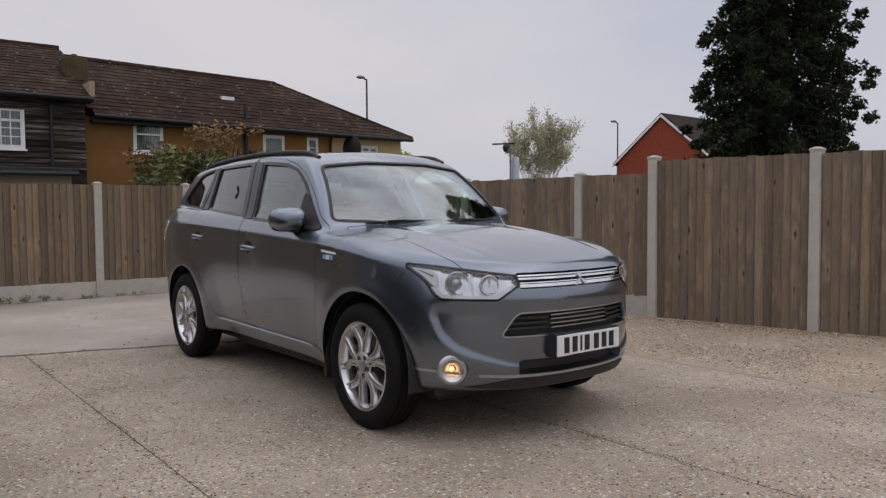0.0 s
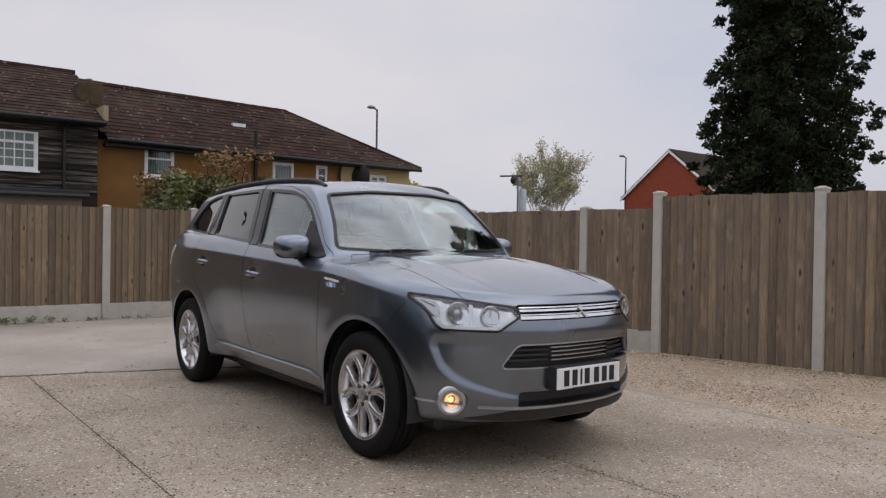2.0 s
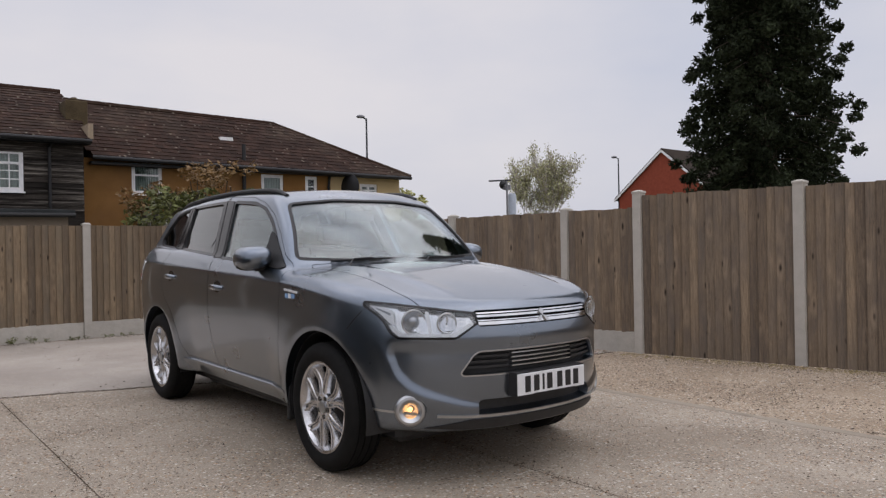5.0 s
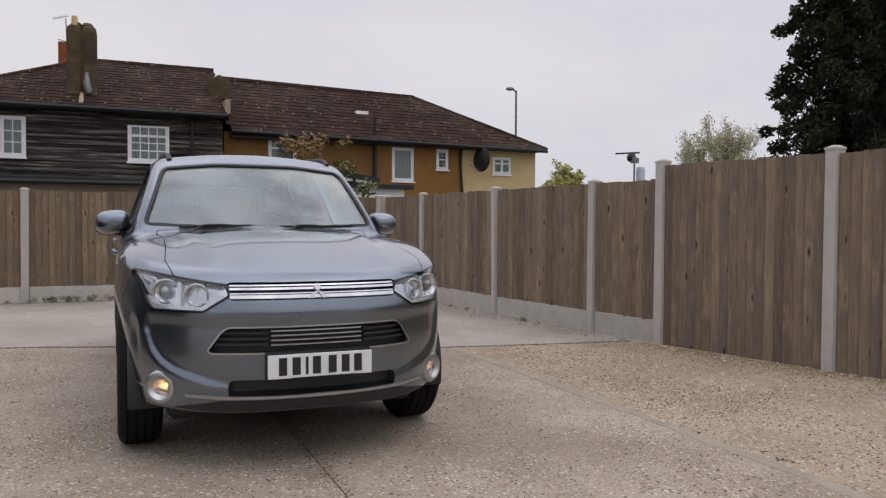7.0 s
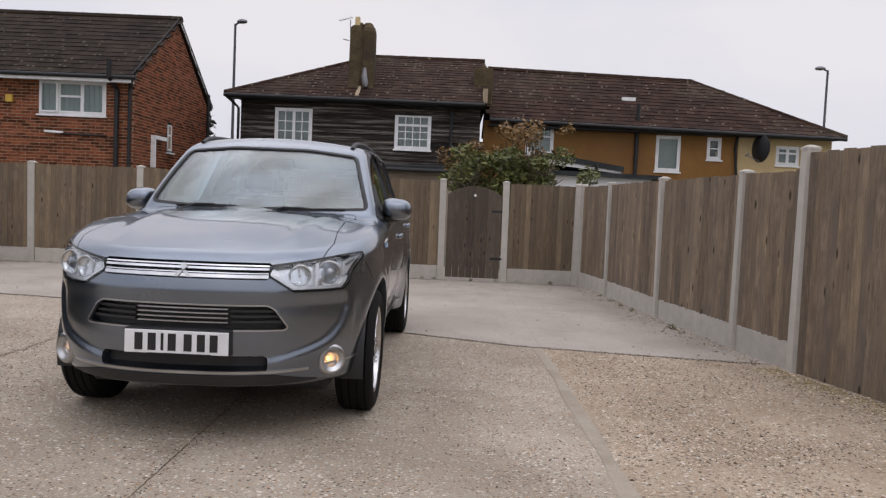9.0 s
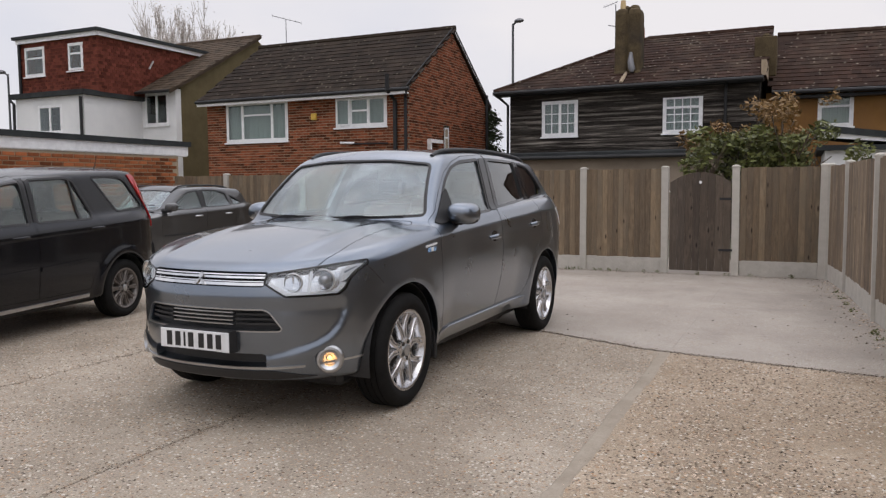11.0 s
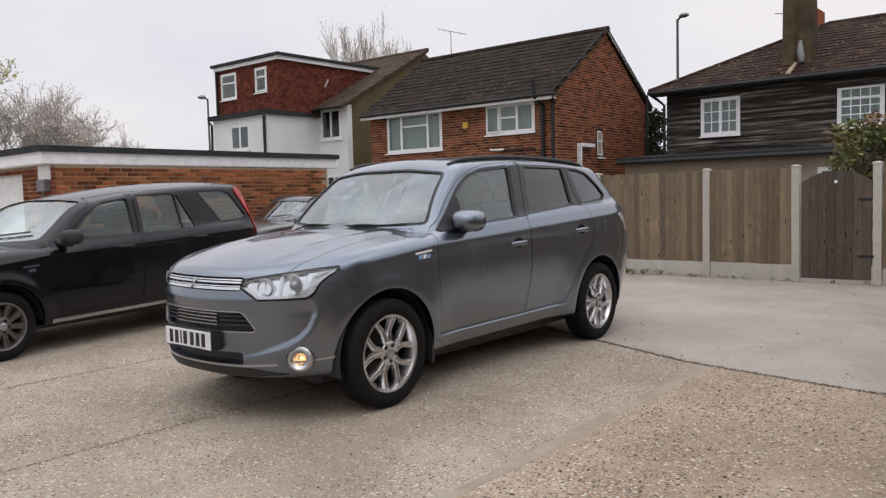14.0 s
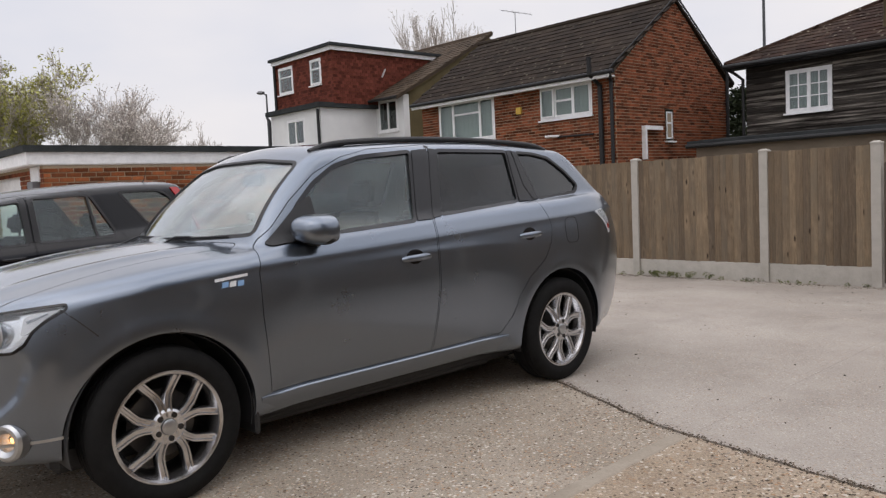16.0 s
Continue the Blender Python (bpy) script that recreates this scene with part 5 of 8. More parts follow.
def branching(b, p, d, length, r, depth, rng, tips, up=0.15, spread=0.6, kids=(2, 4)):
    pts, rad = [p], [r]
    for k in range(3):
        d = (d + Vector((rng.gauss(0, 0.10), rng.gauss(0, 0.10), rng.gauss(0, 0.06) + up * 0.2))).normalized()
        p = p + d * length / 3
        pts.append(p)
        rad.append(r * (1 - 0.2 * (k + 1)))
    rad = [max(q, 0.011) for q in rad]
    tube(b, pts, rad, 6 if depth > 2 else (4 if depth > 0 else 3), False)
    tips.append(p)
    if depth == 0:
        return
    for i in range(rng.randint(*kids)):
        s = Vector((rng.gauss(0, 1), rng.gauss(0, 1), rng.gauss(0, 0.5))).normalized()
        q = pts[rng.randint(1, 3)]
        branching(b, q, (d + s * spread + Vector((0, 0, up))).normalized(), length * rng.uniform(0.6, 0.82), rad[-1] * 0.72, depth - 1, rng, tips, up, spread, kids)


def bare_tree(x, y, h, seed, label, leaves=None, leaf=0.1, per=6, spread=0.6, depth=5, mat=None, droop=0.0):
    t = thing("tree", (x, y, 0), label, "tree", "trees")
    rng = random.Random(seed)
    b, tips = bmesh.new(), []
    tube(b, [(x, y, -0.03), (x, y, h * 0.2), (x + 0.1, y, h * 0.3)], [h * 0.025, h * 0.019, h * 0.016], 8, False)
    for k in range(4):
        branching(b, Vector((x + 0.1 * (k > 0), y, h * (0.2 + 0.03 * k))), Vector((rng.gauss(0, 0.4), rng.gauss(0, 0.4), 1)).normalized(), h * 0.30, h * 0.012, depth, rng, tips, 0.25, spread, (3, 4))
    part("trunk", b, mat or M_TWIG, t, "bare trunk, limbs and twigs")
    if leaves:
        ends = tips[::2]
        leaf_cloud("crown", [tuple(p) for p in ends], [h * 0.05] * len(ends), per, leaf, leaves, t, seed, 0.8, droop)


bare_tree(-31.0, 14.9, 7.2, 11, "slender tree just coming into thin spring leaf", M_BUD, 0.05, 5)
bare_tree(-29.8, 17.0, 6.3, 12, "spreading bare tree beyond the garage, its twigs paled with sky light", M_BUD, 0.042, 8, spread=0.9)
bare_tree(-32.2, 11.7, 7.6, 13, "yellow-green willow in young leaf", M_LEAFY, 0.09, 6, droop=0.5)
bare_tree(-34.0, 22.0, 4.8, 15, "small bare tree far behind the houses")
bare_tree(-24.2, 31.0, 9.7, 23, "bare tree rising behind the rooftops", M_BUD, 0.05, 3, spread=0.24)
bare_tree(34.0, 33.3, 6.2, 16, "weeping birch with thin pale green leaf", M_BIRCH, 0.07, 8, spread=0.32, droop=0.8)
bare_tree(23.6, 33.2, 3.6, 17, "small bright green tree behind the fence", M_LEAFY, 0.10, 10)

# dark evergreen in the gap between two houses
eve = thing("evergreen_tree", (-4.7, 27.0, 0), "dark evergreen tree in the gap between houses", "tree", "trees")
part("trunk", tube(bmesh.new(), [(-4.7, 27.0, -0.03), (-4.68, 27.0, 2.0), (-4.7, 27.0, 3.9)], [0.12, 0.08, 0.02], 8), M_BARK, eve, smooth=True)
rng_e = random.Random(41)
ec = []
for k in range(110):
    z = 0.7 + 3.5 * (k / 110)
    rad = 1.15 * (1 - max(0.0, z - 2.2) / 2.6) * math.sqrt(rng_e.random())
    a = rng_e.uniform(0, 6.283)
    ec.append((-4.7 + rad * math.cos(a), 27.0 + rad * math.sin(a), z))
leaf_cloud("crown", ec, [0.30] * len(ec), 70, 0.07, M_YEW, eve, 42, 0.7, 0.4)

# dark conifer close behind the fence
con = thing("conifer", (10.95, 5.8, 0), "tall dense dark green conifer with drooping sprays", "tree")
part("trunk", tube(bmesh.new(), [(10.95, 5.8, -0.03), (10.95, 5.8, 4), (10.98, 5.8, 8.3)], [0.2, 0.14, 0.02], 10), M_BARK, con, smooth=True)
rng_c = random.Random(21)
cc, cs, lim = [], [], bmesh.new()
for i in range(330):
    z = 1.3 + 7.0 * (i / 330) ** 1.05
    rad = 1.14 * (1 - max(0, z - 2.3) / 8.0) * (0.75 + 0.45 * rng_c.random())
    if z < 2.3:
        rad *= 0.72 + 0.28 * (z - 1.3)
    a = i * 2.39996 + rng_c.uniform(-0.3, 0.3)
    tip = Vector((10.95 + rad * math.cos(a), 5.8 + rad * math.sin(a), z - 0.12 * rad))
    tube(lim, [(10.95, 5.8, z + 0.1), Vector((10.95, 5.8, z + 0.12)).lerp(tip, 0.5) + Vector((0, 0, 0.06)), tip.lerp(Vector((10.95, 5.8, z)), 0.15)], [0.016, 0.010, 0.003], 4, False)
    for k in range(4):
        f = 0.45 + 0.55 * k / 3
        cc.append(tuple(Vector((10.95, 5.8, z + 0.06)).lerp(tip, f) + Vector((rng_c.gauss(0, 0.06), rng_c.gauss(0, 0.06), 0.05 - 0.06 * k))))
        cs.append(0.24 - 0.045 * k)
part("limb", lim, M_BARK, con)
leaf_cloud("crown", cc, cs, 125, 0.034, M_YEW, con, 22, 0.6, 0.75)

# shrub behind the gate
bush = thing("shrub", (5.6, 13.9, 0), "overgrown green and russet garden shrub behind the gate", "shrub")
rng_s = random.Random(31)
stems, tips = bmesh.new(), []
for k in range(9):
    branching(stems, Vector((5.5 + rng_s.uniform(-0.4, 0.4), 13.9 + rng_s.uniform(-0.3, 0.3), -0.03)), Vector((rng_s.gauss(0, 0.35), rng_s.gauss(0, 0.2), 1)).normalized(), 1.0, 0.03, 3, rng_s, tips, 0.3, 0.7)
part("stem", stems, M_BARK, bush)
gc = [(5.5 + rng_s.gauss(0, 0.55), 13.9 + rng_s.gauss(0, 0.35), 1.2 + rng_s.random() * 1.05 - 0.12 * rng_s.random()) for _ in range(46)]
leaf_cloud("crown", gc, [0.24] * len(gc), 130, 0.055, M_LEAF, bush, 32, 0.8, 0.2)
rc = [(5.95 + rng_s.gauss(0, 0.42), 13.9 + rng_s.gauss(0, 0.3), 2.1 + rng_s.random() * 0.75) for _ in range(20)]
rc += [(4.9 + rng_s.gauss(0, 0.25), 13.9, 2.0 + rng_s.random() * 0.35) for _ in range(7)]
leaf_cloud("russet_crown", rc, [0.2] * len(rc), 55, 0.045, M_LEAFR, bush, 33, 0.8, 0.2)

# weeds at the foot of the fences
weeds = thing("weed_patch", (1.7, 11.4, 0), "small green weeds growing at the fence foot", "weeds")
rng_w = random.Random(41)
wc = [(1.52 + abs(rng_w.gauss(0, 0.5)), 11.40 + rng_w.uniform(-0.05, 0.03), 0.02 + rng_w.uniform(0, 0.05)) for k in range(26)]
wc += [(rng_w.uniform(-2.0, 6.5), 11.42 + rng_w.uniform(-0.03, 0.02), 0.015) for k in range(30)]
wc += [(6.78 - 0.0 + 0.075 * (10.9 - y) - 0.10, y, 0.015) for y in [rng_w.uniform(6.0, 11.0) for k in range(7)]]
leaf_cloud("leaf", wc, [0.045] * len(wc), 26, 0.014, M_LEAF, weeds, 42, 0.8)

# ---------------------------------------------------------------- vehicles
from mathutils.bvhtree import BVHTree


def flake_paint(name, dark, light, metal, rough, coat=1.0):
    m, nt, n, l, b = nodes_of(name)
    tc = n.new("ShaderNodeTexCoord")
    fl = noise_node(nt, 900, 2, 0.7, tc.outputs["Object"])
    l.new(ramp_node(nt, fl.outputs["Fac"], [(0.35, dark), (0.65, light)]).outputs[0], b.inputs["Base Color"])
    dust = noise_node(nt, 3.0, 5, 0.6, tc.outputs["Object"])
    l.new(ramp_node(nt, dust.outputs["Fac"], [(0.3, (rough * 0.95,) * 3), (0.7, (rough * 1.06,) * 3)]).outputs[0], b.inputs["Roughness"])
    b.inputs["Metallic"].default_value = metal
    b.inputs["Coat Weight"].default_value, b.inputs["Coat Roughness"].default_value = coat, 0.06
    return m


M_PAINT = flake_paint("grey_metallic_paint", (0.128, 0.153, 0.187), (0.215, 0.250, 0.300), 1.0, 0.285)
M_PAINT.node_tree.nodes["Principled BSDF"].inputs["Coat IOR"].default_value = 1.58
M_BLACKP = flake_paint("black_paint", (0.003, 0.0035, 0.005), (0.006, 0.0065, 0.009), 0.0, 0.25, 0.5)
M_BLACKP.node_tree.nodes["Principled BSDF"].inputs["Specular IOR Level"].default_value = 0.15
M_DKGREY = flake_paint("dark_grey_paint", (0.05, 0.05, 0.05), (0.085, 0.085, 0.085), 0.6, 0.35)
M_CHROME = plain("chrome", (0.75, 0.76, 0.78), 0.12, 1.0)
M_SATIN = plain("satin_silver", (0.50, 0.51, 0.52), 0.32, 1.0)
M_ALLOY = surface("alloy_wheel", (0.52, 0.52, 0.53), (0.64, 0.64, 0.65), 12, 0.22, 0.0, metal=1.0)
M_ALLOYD = surface("dull_alloy", (0.16, 0.145, 0.135), (0.26, 0.24, 0.225), 12, 0.4, 0.0, metal=0.9)
M_TYRE = surface("tyre_rubber", (0.007, 0.007, 0.007), (0.014, 0.0135, 0.013), 20, 0.8, 0.3, 0.001, 200)
M_TYRE.node_tree.nodes["Principled BSDF"].inputs["Specular IOR Level"].default_value = 0.15
M_TRIM = surface("black_trim", (0.012, 0.012, 0.013), (0.024, 0.024, 0.025), 30, 0.55, 0.2, 0.001, 300)
M_GLOSSB = plain("gloss_black", (0.008, 0.008, 0.009), 0.12)
M_CABIN = surface("cabin_cloth", (0.018, 0.018, 0.019), (0.04, 0.04, 0.042), 40, 0.9, 0.2)
M_SCREEN = glass("windscreen_glass", (0.86, 0.935, 0.93), 0.115)
M_PRIV = glass("privacy_glass", (0.30, 0.32, 0.32), 0.035)
M_SIDE = glass("side_glass", (0.84, 0.91, 0.89), 0.055)
M_LAMPIN = plain("lamp_bowl_silver", (0.92, 0.93, 0.95), 0.16, 0.85)
M_WHITEL = plain("white_lamp_trim", (0.80, 0.81, 0.82), 0.25, 0.2)
M_CLEAR = glass("clear_lens", (0.93, 0.94, 0.95))
M_REDL = plain("red_lens", (0.42, 0.012, 0.012), 0.15, 0.0, 1.0)
M_BULB = plain("lit_bulb", (1.0, 0.75, 0.4), 0.3, emit=(1.0, 0.46, 0.13), strength=4.0)
M_PLATE = plain("plate_white", (0.72, 0.73, 0.74), 0.35)
M_BARS = plain("plate_black", (0.012, 0.012, 0.013), 0.5)
M_BLUEB = plain("badge_blue", (0.30, 0.50, 0.80), 0.25, 0.3)
M_LAMPB = plain("lamp_ball_glass", (0.30, 0.32, 0.34), 0.05, 0.6)
M_DISC = plain("brake_steel", (0.10, 0.095, 0.09), 0.45, 0.8)


def smax(a, b, k):
    h = np.clip(0.5 + 0.5 * (a - b) / k, 0, 1)
    return a * h + b * (1 - h) + k * h * (1 - h)


def smin(a, b, k):
    return -smax(-a, -b, k)


def pos(a):
    return np.maximum(a, 0)


def soft(a, s):
    return 0.5 * (a + np.sqrt(a * a + s * s))


def car_field(P):
    """The inside (negative) and outside (positive) of a car's shell; y runs from the front axle backwards."""
    def green(x, y, z, grow=0.0):
        w = P["gw"] - P["tumble"] * (z - P["belt"]) - P["grear"] * (pos(y - 1.7) / 1.4) ** 2 - 0.03 * (pos(1.7 - y) / 1.2) ** 2
        side = (np.abs(x) - w) * 0.95
        rise = z - P["wsz"]
        ws = (P["wsy"] + P.get("wsc", 0.22) * (x / 0.66) ** 2 + rise / P["wsk"] + P.get("wsb", 0.0) * pos(rise) ** 2 - y) * 0.68
        roof = z - (P["roof"] - P["rooff"] * (pos(P["roofy"] - y) / 0.95) ** 2 - P["roofr"] * (pos(y - P["roofy"]) / 1.0) ** 2 - 0.05 * (x / 0.6) ** 2)
        rear = (y - (P["hatchy"] + (P["hatchz"] - z) * P["hatchk"]) + 0.12 * (x / 0.65) ** 2) * 0.75
        return smax(smax(smax(smax(side, ws, 0.05), roof, 0.06), rear, 0.07), 0.95 + P.get("gfloor", 0.0) * np.clip((y - 2.8) / 0.3, 0, 1) - z, 0.02) + grow

    def lower(x, y, z):
        zc = crease_height(P, y)
        W = P["W"] - 0.50 * soft(z - zc, 0.006) - P.get("tuck", 0.25) * pos(P.get("tuckz", 0.62) - z) ** 2 - P.get("scoop", 0.0085) * (1 - np.exp(-pos(zc - z) / 0.018)) * np.exp(-pos(zc - z) / 0.13) * np.clip((y + 0.35) / 0.3, 0, 1) * np.clip((P["base"] + 0.5 - y) / 0.5, 0, 1)
        W = W - P.get("bulge", 0.0) * pos(np.minimum(z, zc) - 0.74) ** 2
        if P.get("lean"):
            away = np.clip((np.minimum(np.abs(y), np.abs(y - P["base"])) - 0.38) / 0.34, 0, 1) * (y > 0)
            W = W - P["lean"] * 1.7 * pos(zc - 0.05 - z) ** 2 * away * away * (3 - 2 * away)
        for yw in (0.0, P["base"]):
            r = np.hypot(y - yw, z - P["wr"])
            W = W + P["flare"] * np.exp(-((r - P["arch"] - 0.02) / 0.055) ** 2) * (z > 0.1)
        W = np.maximum(W, 0.3)
        dz = np.where(z < 0.55, -0.05 * (pos(0.55 - z) / 0.25) ** 2, -P["noselean"] * (pos(z - 0.6) / 0.3) ** 2)
        d = np.maximum(P["nose"] + 0.05 + dz, 0.4)
        q = pos(P.get("taper", 0.05) - y) / (d + P.get("taper", 0.05) - 0.05)
        ax = np.abs(x) / W
        gf = (ax ** P["pf"] + q ** P["pf"]) ** (1 / P["pf"]) - 1
        yr = P["base"] - 0.17
        dr = P["tail"] + 0.17 - 0.06 * (pos(z - 0.75) / 0.3) ** 2 - 0.06 * (pos(0.5 - z) / 0.25) ** 2
        q2 = pos(y - yr) / np.maximum(dr, 0.4)
        gr = (ax ** P["pr"] + q2 ** P["pr"]) ** (1 / P["pr"]) - 1
        plan = np.where(y < 1.2, gf, gr) * 0.85
        if P.get("blade"):
            edge = blade_edge(np.abs(x))
            steep = np.sqrt(1 + ((blade_edge(np.abs(x) + 0.012) - blade_edge(np.abs(x) - 0.012)) / 0.024) ** 2)
            edge = z - (z - edge) / steep
            within = np.clip((z - edge + 0.012) / 0.05, 0, 1) * np.clip((0.745 - z) / 0.09, 0, 1) * np.clip((-0.28 - y) / 0.15, 0, 1)
            plan = plan + P["blade"] * within * within * (3 - 2 * within)
            plan = plan - 0.003 * np.exp(-((z - edge + 0.035) / 0.045) ** 2) * np.clip((-0.35 - y) / 0.12, 0, 1) * np.clip((np.abs(x) - 0.36) / 0.08, 0, 1)
        u = np.clip((y + P["nose"] - 0.04) / P["hoodlen"], 0, 1)
        T = P["hood0"] + (P["hood1"] - P["hood0"]) * (1 - (1 - u) ** 2) + 0.045 * pos(y - 0.45)
        T = T - 0.05 * (x / 0.7) ** 2 * np.clip((0.9 - y) / 0.5, 0, 1)
        if P.get("ribs"):
            T = T + P["ribs"] * np.exp(-((np.abs(x) - 0.40 - 0.10 * pos(y + 0.6)) / 0.05) ** 2) * np.clip((y + 0.75) / 0.3, 0, 1) * np.clip((0.5 - y) / 0.2, 0, 1)
        return smax(smax(plan, (z - T) * 0.95, P["kh"]), P["floor"] - z, 0.05)

    def whole(x, y, z):
        return smin(lower(x, y, z), green(x, y, z), 0.022)
    return whole, green, lower


def blade_edge(ax):
    """Height of the crease that sweeps from under the headlamp round to the number plate."""
    return np.interp(ax, [0, 0.40, 0.47, 0.57, 0.62, 0.66, 0.695, 0.715, 0.74, 0.9], [0.385, 0.395, 0.411, 0.445, 0.467, 0.495, 0.54, 0.60, 0.74, 0.85])


def crease_height(P, y):
    return np.where(y < 0.44, P["zc"] - 0.105 * (0.44 - y), P["zc"] + 0.045 * (y - 0.44))


def star_mesh(f, y0, y1, zc, stations, rings, reach, fans=36, P=None, front_fans=None):
    """A closed shell, found along rays from an axis that lies inside; one ring follows the shoulder crease."""
    th = np.linspace(-math.pi, math.pi, rings, endpoint=False)
    half = math.pi / 2

    def fan_of(y):
        t = th
        if P is not None:
            k0 = th[np.argmin(np.abs(th - 0.3))]
            to = math.atan2(float(crease_height(P, y)) - zc, P["W"])
            fold = np.where(np.abs(th) <= half, th, np.sign(th) * math.pi - th)
            bent = np.where(fold < k0, -half + (fold + half) * (to + half) / (k0 + half), to + (fold - k0) * (half - to) / (half - k0))
            t = np.where(np.abs(th) <= half, bent, np.sign(th) * math.pi - bent)
            t = np.where(th <= -math.pi + 1e-9, math.pi - np.interp(0.0, (-half, k0, half), (-half, to, half)), t)
        return np.stack([np.cos(t), np.zeros(rings), np.sin(t)], 1)
    rd = fan_of(y0)
    o, d = [], []
    ff = front_fans or fans
    for i in range(1, ff):
        a = math.pi / 2 * i / ff
        o.append(np.tile((0, y0, zc), (rings, 1)))
        d.append(rd * math.sin(a) + np.array((0, -math.cos(a), 0)))
    for y in np.linspace(y0, y1, stations):
        o.append(np.tile((0, y, zc), (rings, 1)))
        d.append(fan_of(y))
    rd = fan_of(y1)
    for i in range(fans - 1, 0, -1):
        a = math.pi / 2 * i / fans
        o.append(np.tile((0, y1, zc), (rings, 1)))
        d.append(rd * math.sin(a) + np.array((0, math.cos(a), 0)))
    o, d = np.concatenate(o + [[(0, y0, zc)], [(0, y1, zc)]]), np.concatenate(d + [[(0, -1, 0)], [(0, 1, 0)]])
    lo, hi = np.zeros(len(o)), np.full(len(o), reach)
    done = np.zeros(len(o), bool)
    for t in np.arange(0.04, reach, 0.03):
        p = o + d * t
        out = (f(p[:, 0], p[:, 1], p[:, 2]) > 0) & ~done
        hi[out], lo[out] = t, t - 0.03
        done |= out
    for _ in range(18):
        m = (lo + hi) / 2
        p = o + d * m[:, None]
        out = f(p[:, 0], p[:, 1], p[:, 2]) > 0
        hi, lo = np.where(out, m, hi), np.where(out, lo, m)
    v = o + d * hi[:, None]
    n = (len(v) - 2) // rings
    faces = []
    for i in range(n - 1):
        for k in range(rings):
            a, b = i * rings + k, i * rings + (k + 1) % rings
            faces.append((a + rings, b + rings, b, a))
    for k in range(rings):
        faces.append((k, (k + 1) % rings, len(v) - 2))
        faces.append(((n - 1) * rings + (k + 1) % rings, (n - 1) * rings + k, len(v) - 1))
    me = bpy.data.meshes.new("shell")
    me.from_pydata(v.tolist(), [], faces)
    me.update()
    return me


def carve(me, other, op="DIFFERENCE"):
    """A mesh less, or cut by, another; both closed."""
    a, b = bpy.data.objects.new("carve_a", me), bpy.data.objects.new("carve_b", other)
    scene.collection.objects.link(a)
    scene.collection.objects.link(b)
    mod = a.modifiers.new("cut", "BOOLEAN")
    mod.object, mod.operation, mod.solver = b, op, "MANIFOLD"
    out = bpy.data.meshes.new_from_object(a.evaluated_get(bpy.context.evaluated_depsgraph_get()))
    bpy.data.objects.remove(a)
    bpy.data.objects.remove(b)
    return out


def closed(bm, name="cutter"):
    bmesh.ops.recalc_face_normals(bm, faces=bm.faces)
    me = bpy.data.meshes.new(name)
    bm.to_mesh(me)
    bm.free()
    return me


def both_sides(bm):
    """Adds the mirror image across x = 0."""
    g = bmesh.ops.duplicate(bm, geom=list(bm.verts) + list(bm.edges) + list(bm.faces))
    for v in [e for e in g["geom"] if isinstance(e, bmesh.types.BMVert)]:
        v.co.x = -v.co.x
    bmesh.ops.recalc_face_normals(bm, faces=bm.faces)
    return bm


def rounded(poly, r=0.03, seg=4):
    """A polygon with its corners rounded."""
    out, n = [], len(poly)
    for i in range(n):
        p, a, b = Vector(poly[i]), Vector(poly[i - 1]), Vector(poly[(i + 1) % n])
        da, db = (a - p), (b - p)
        s = min(r, da.length * 0.45, db.length * 0.45)
        p0, p1 = p + da.normalized() * s, p + db.normalized() * s
        for k in range(seg + 1):
            t = k / seg
            out.append(tuple((1 - t) ** 2 * p0 + 2 * t * (1 - t) * p + t * t * p1))
    return out


DIAG = radians(40)


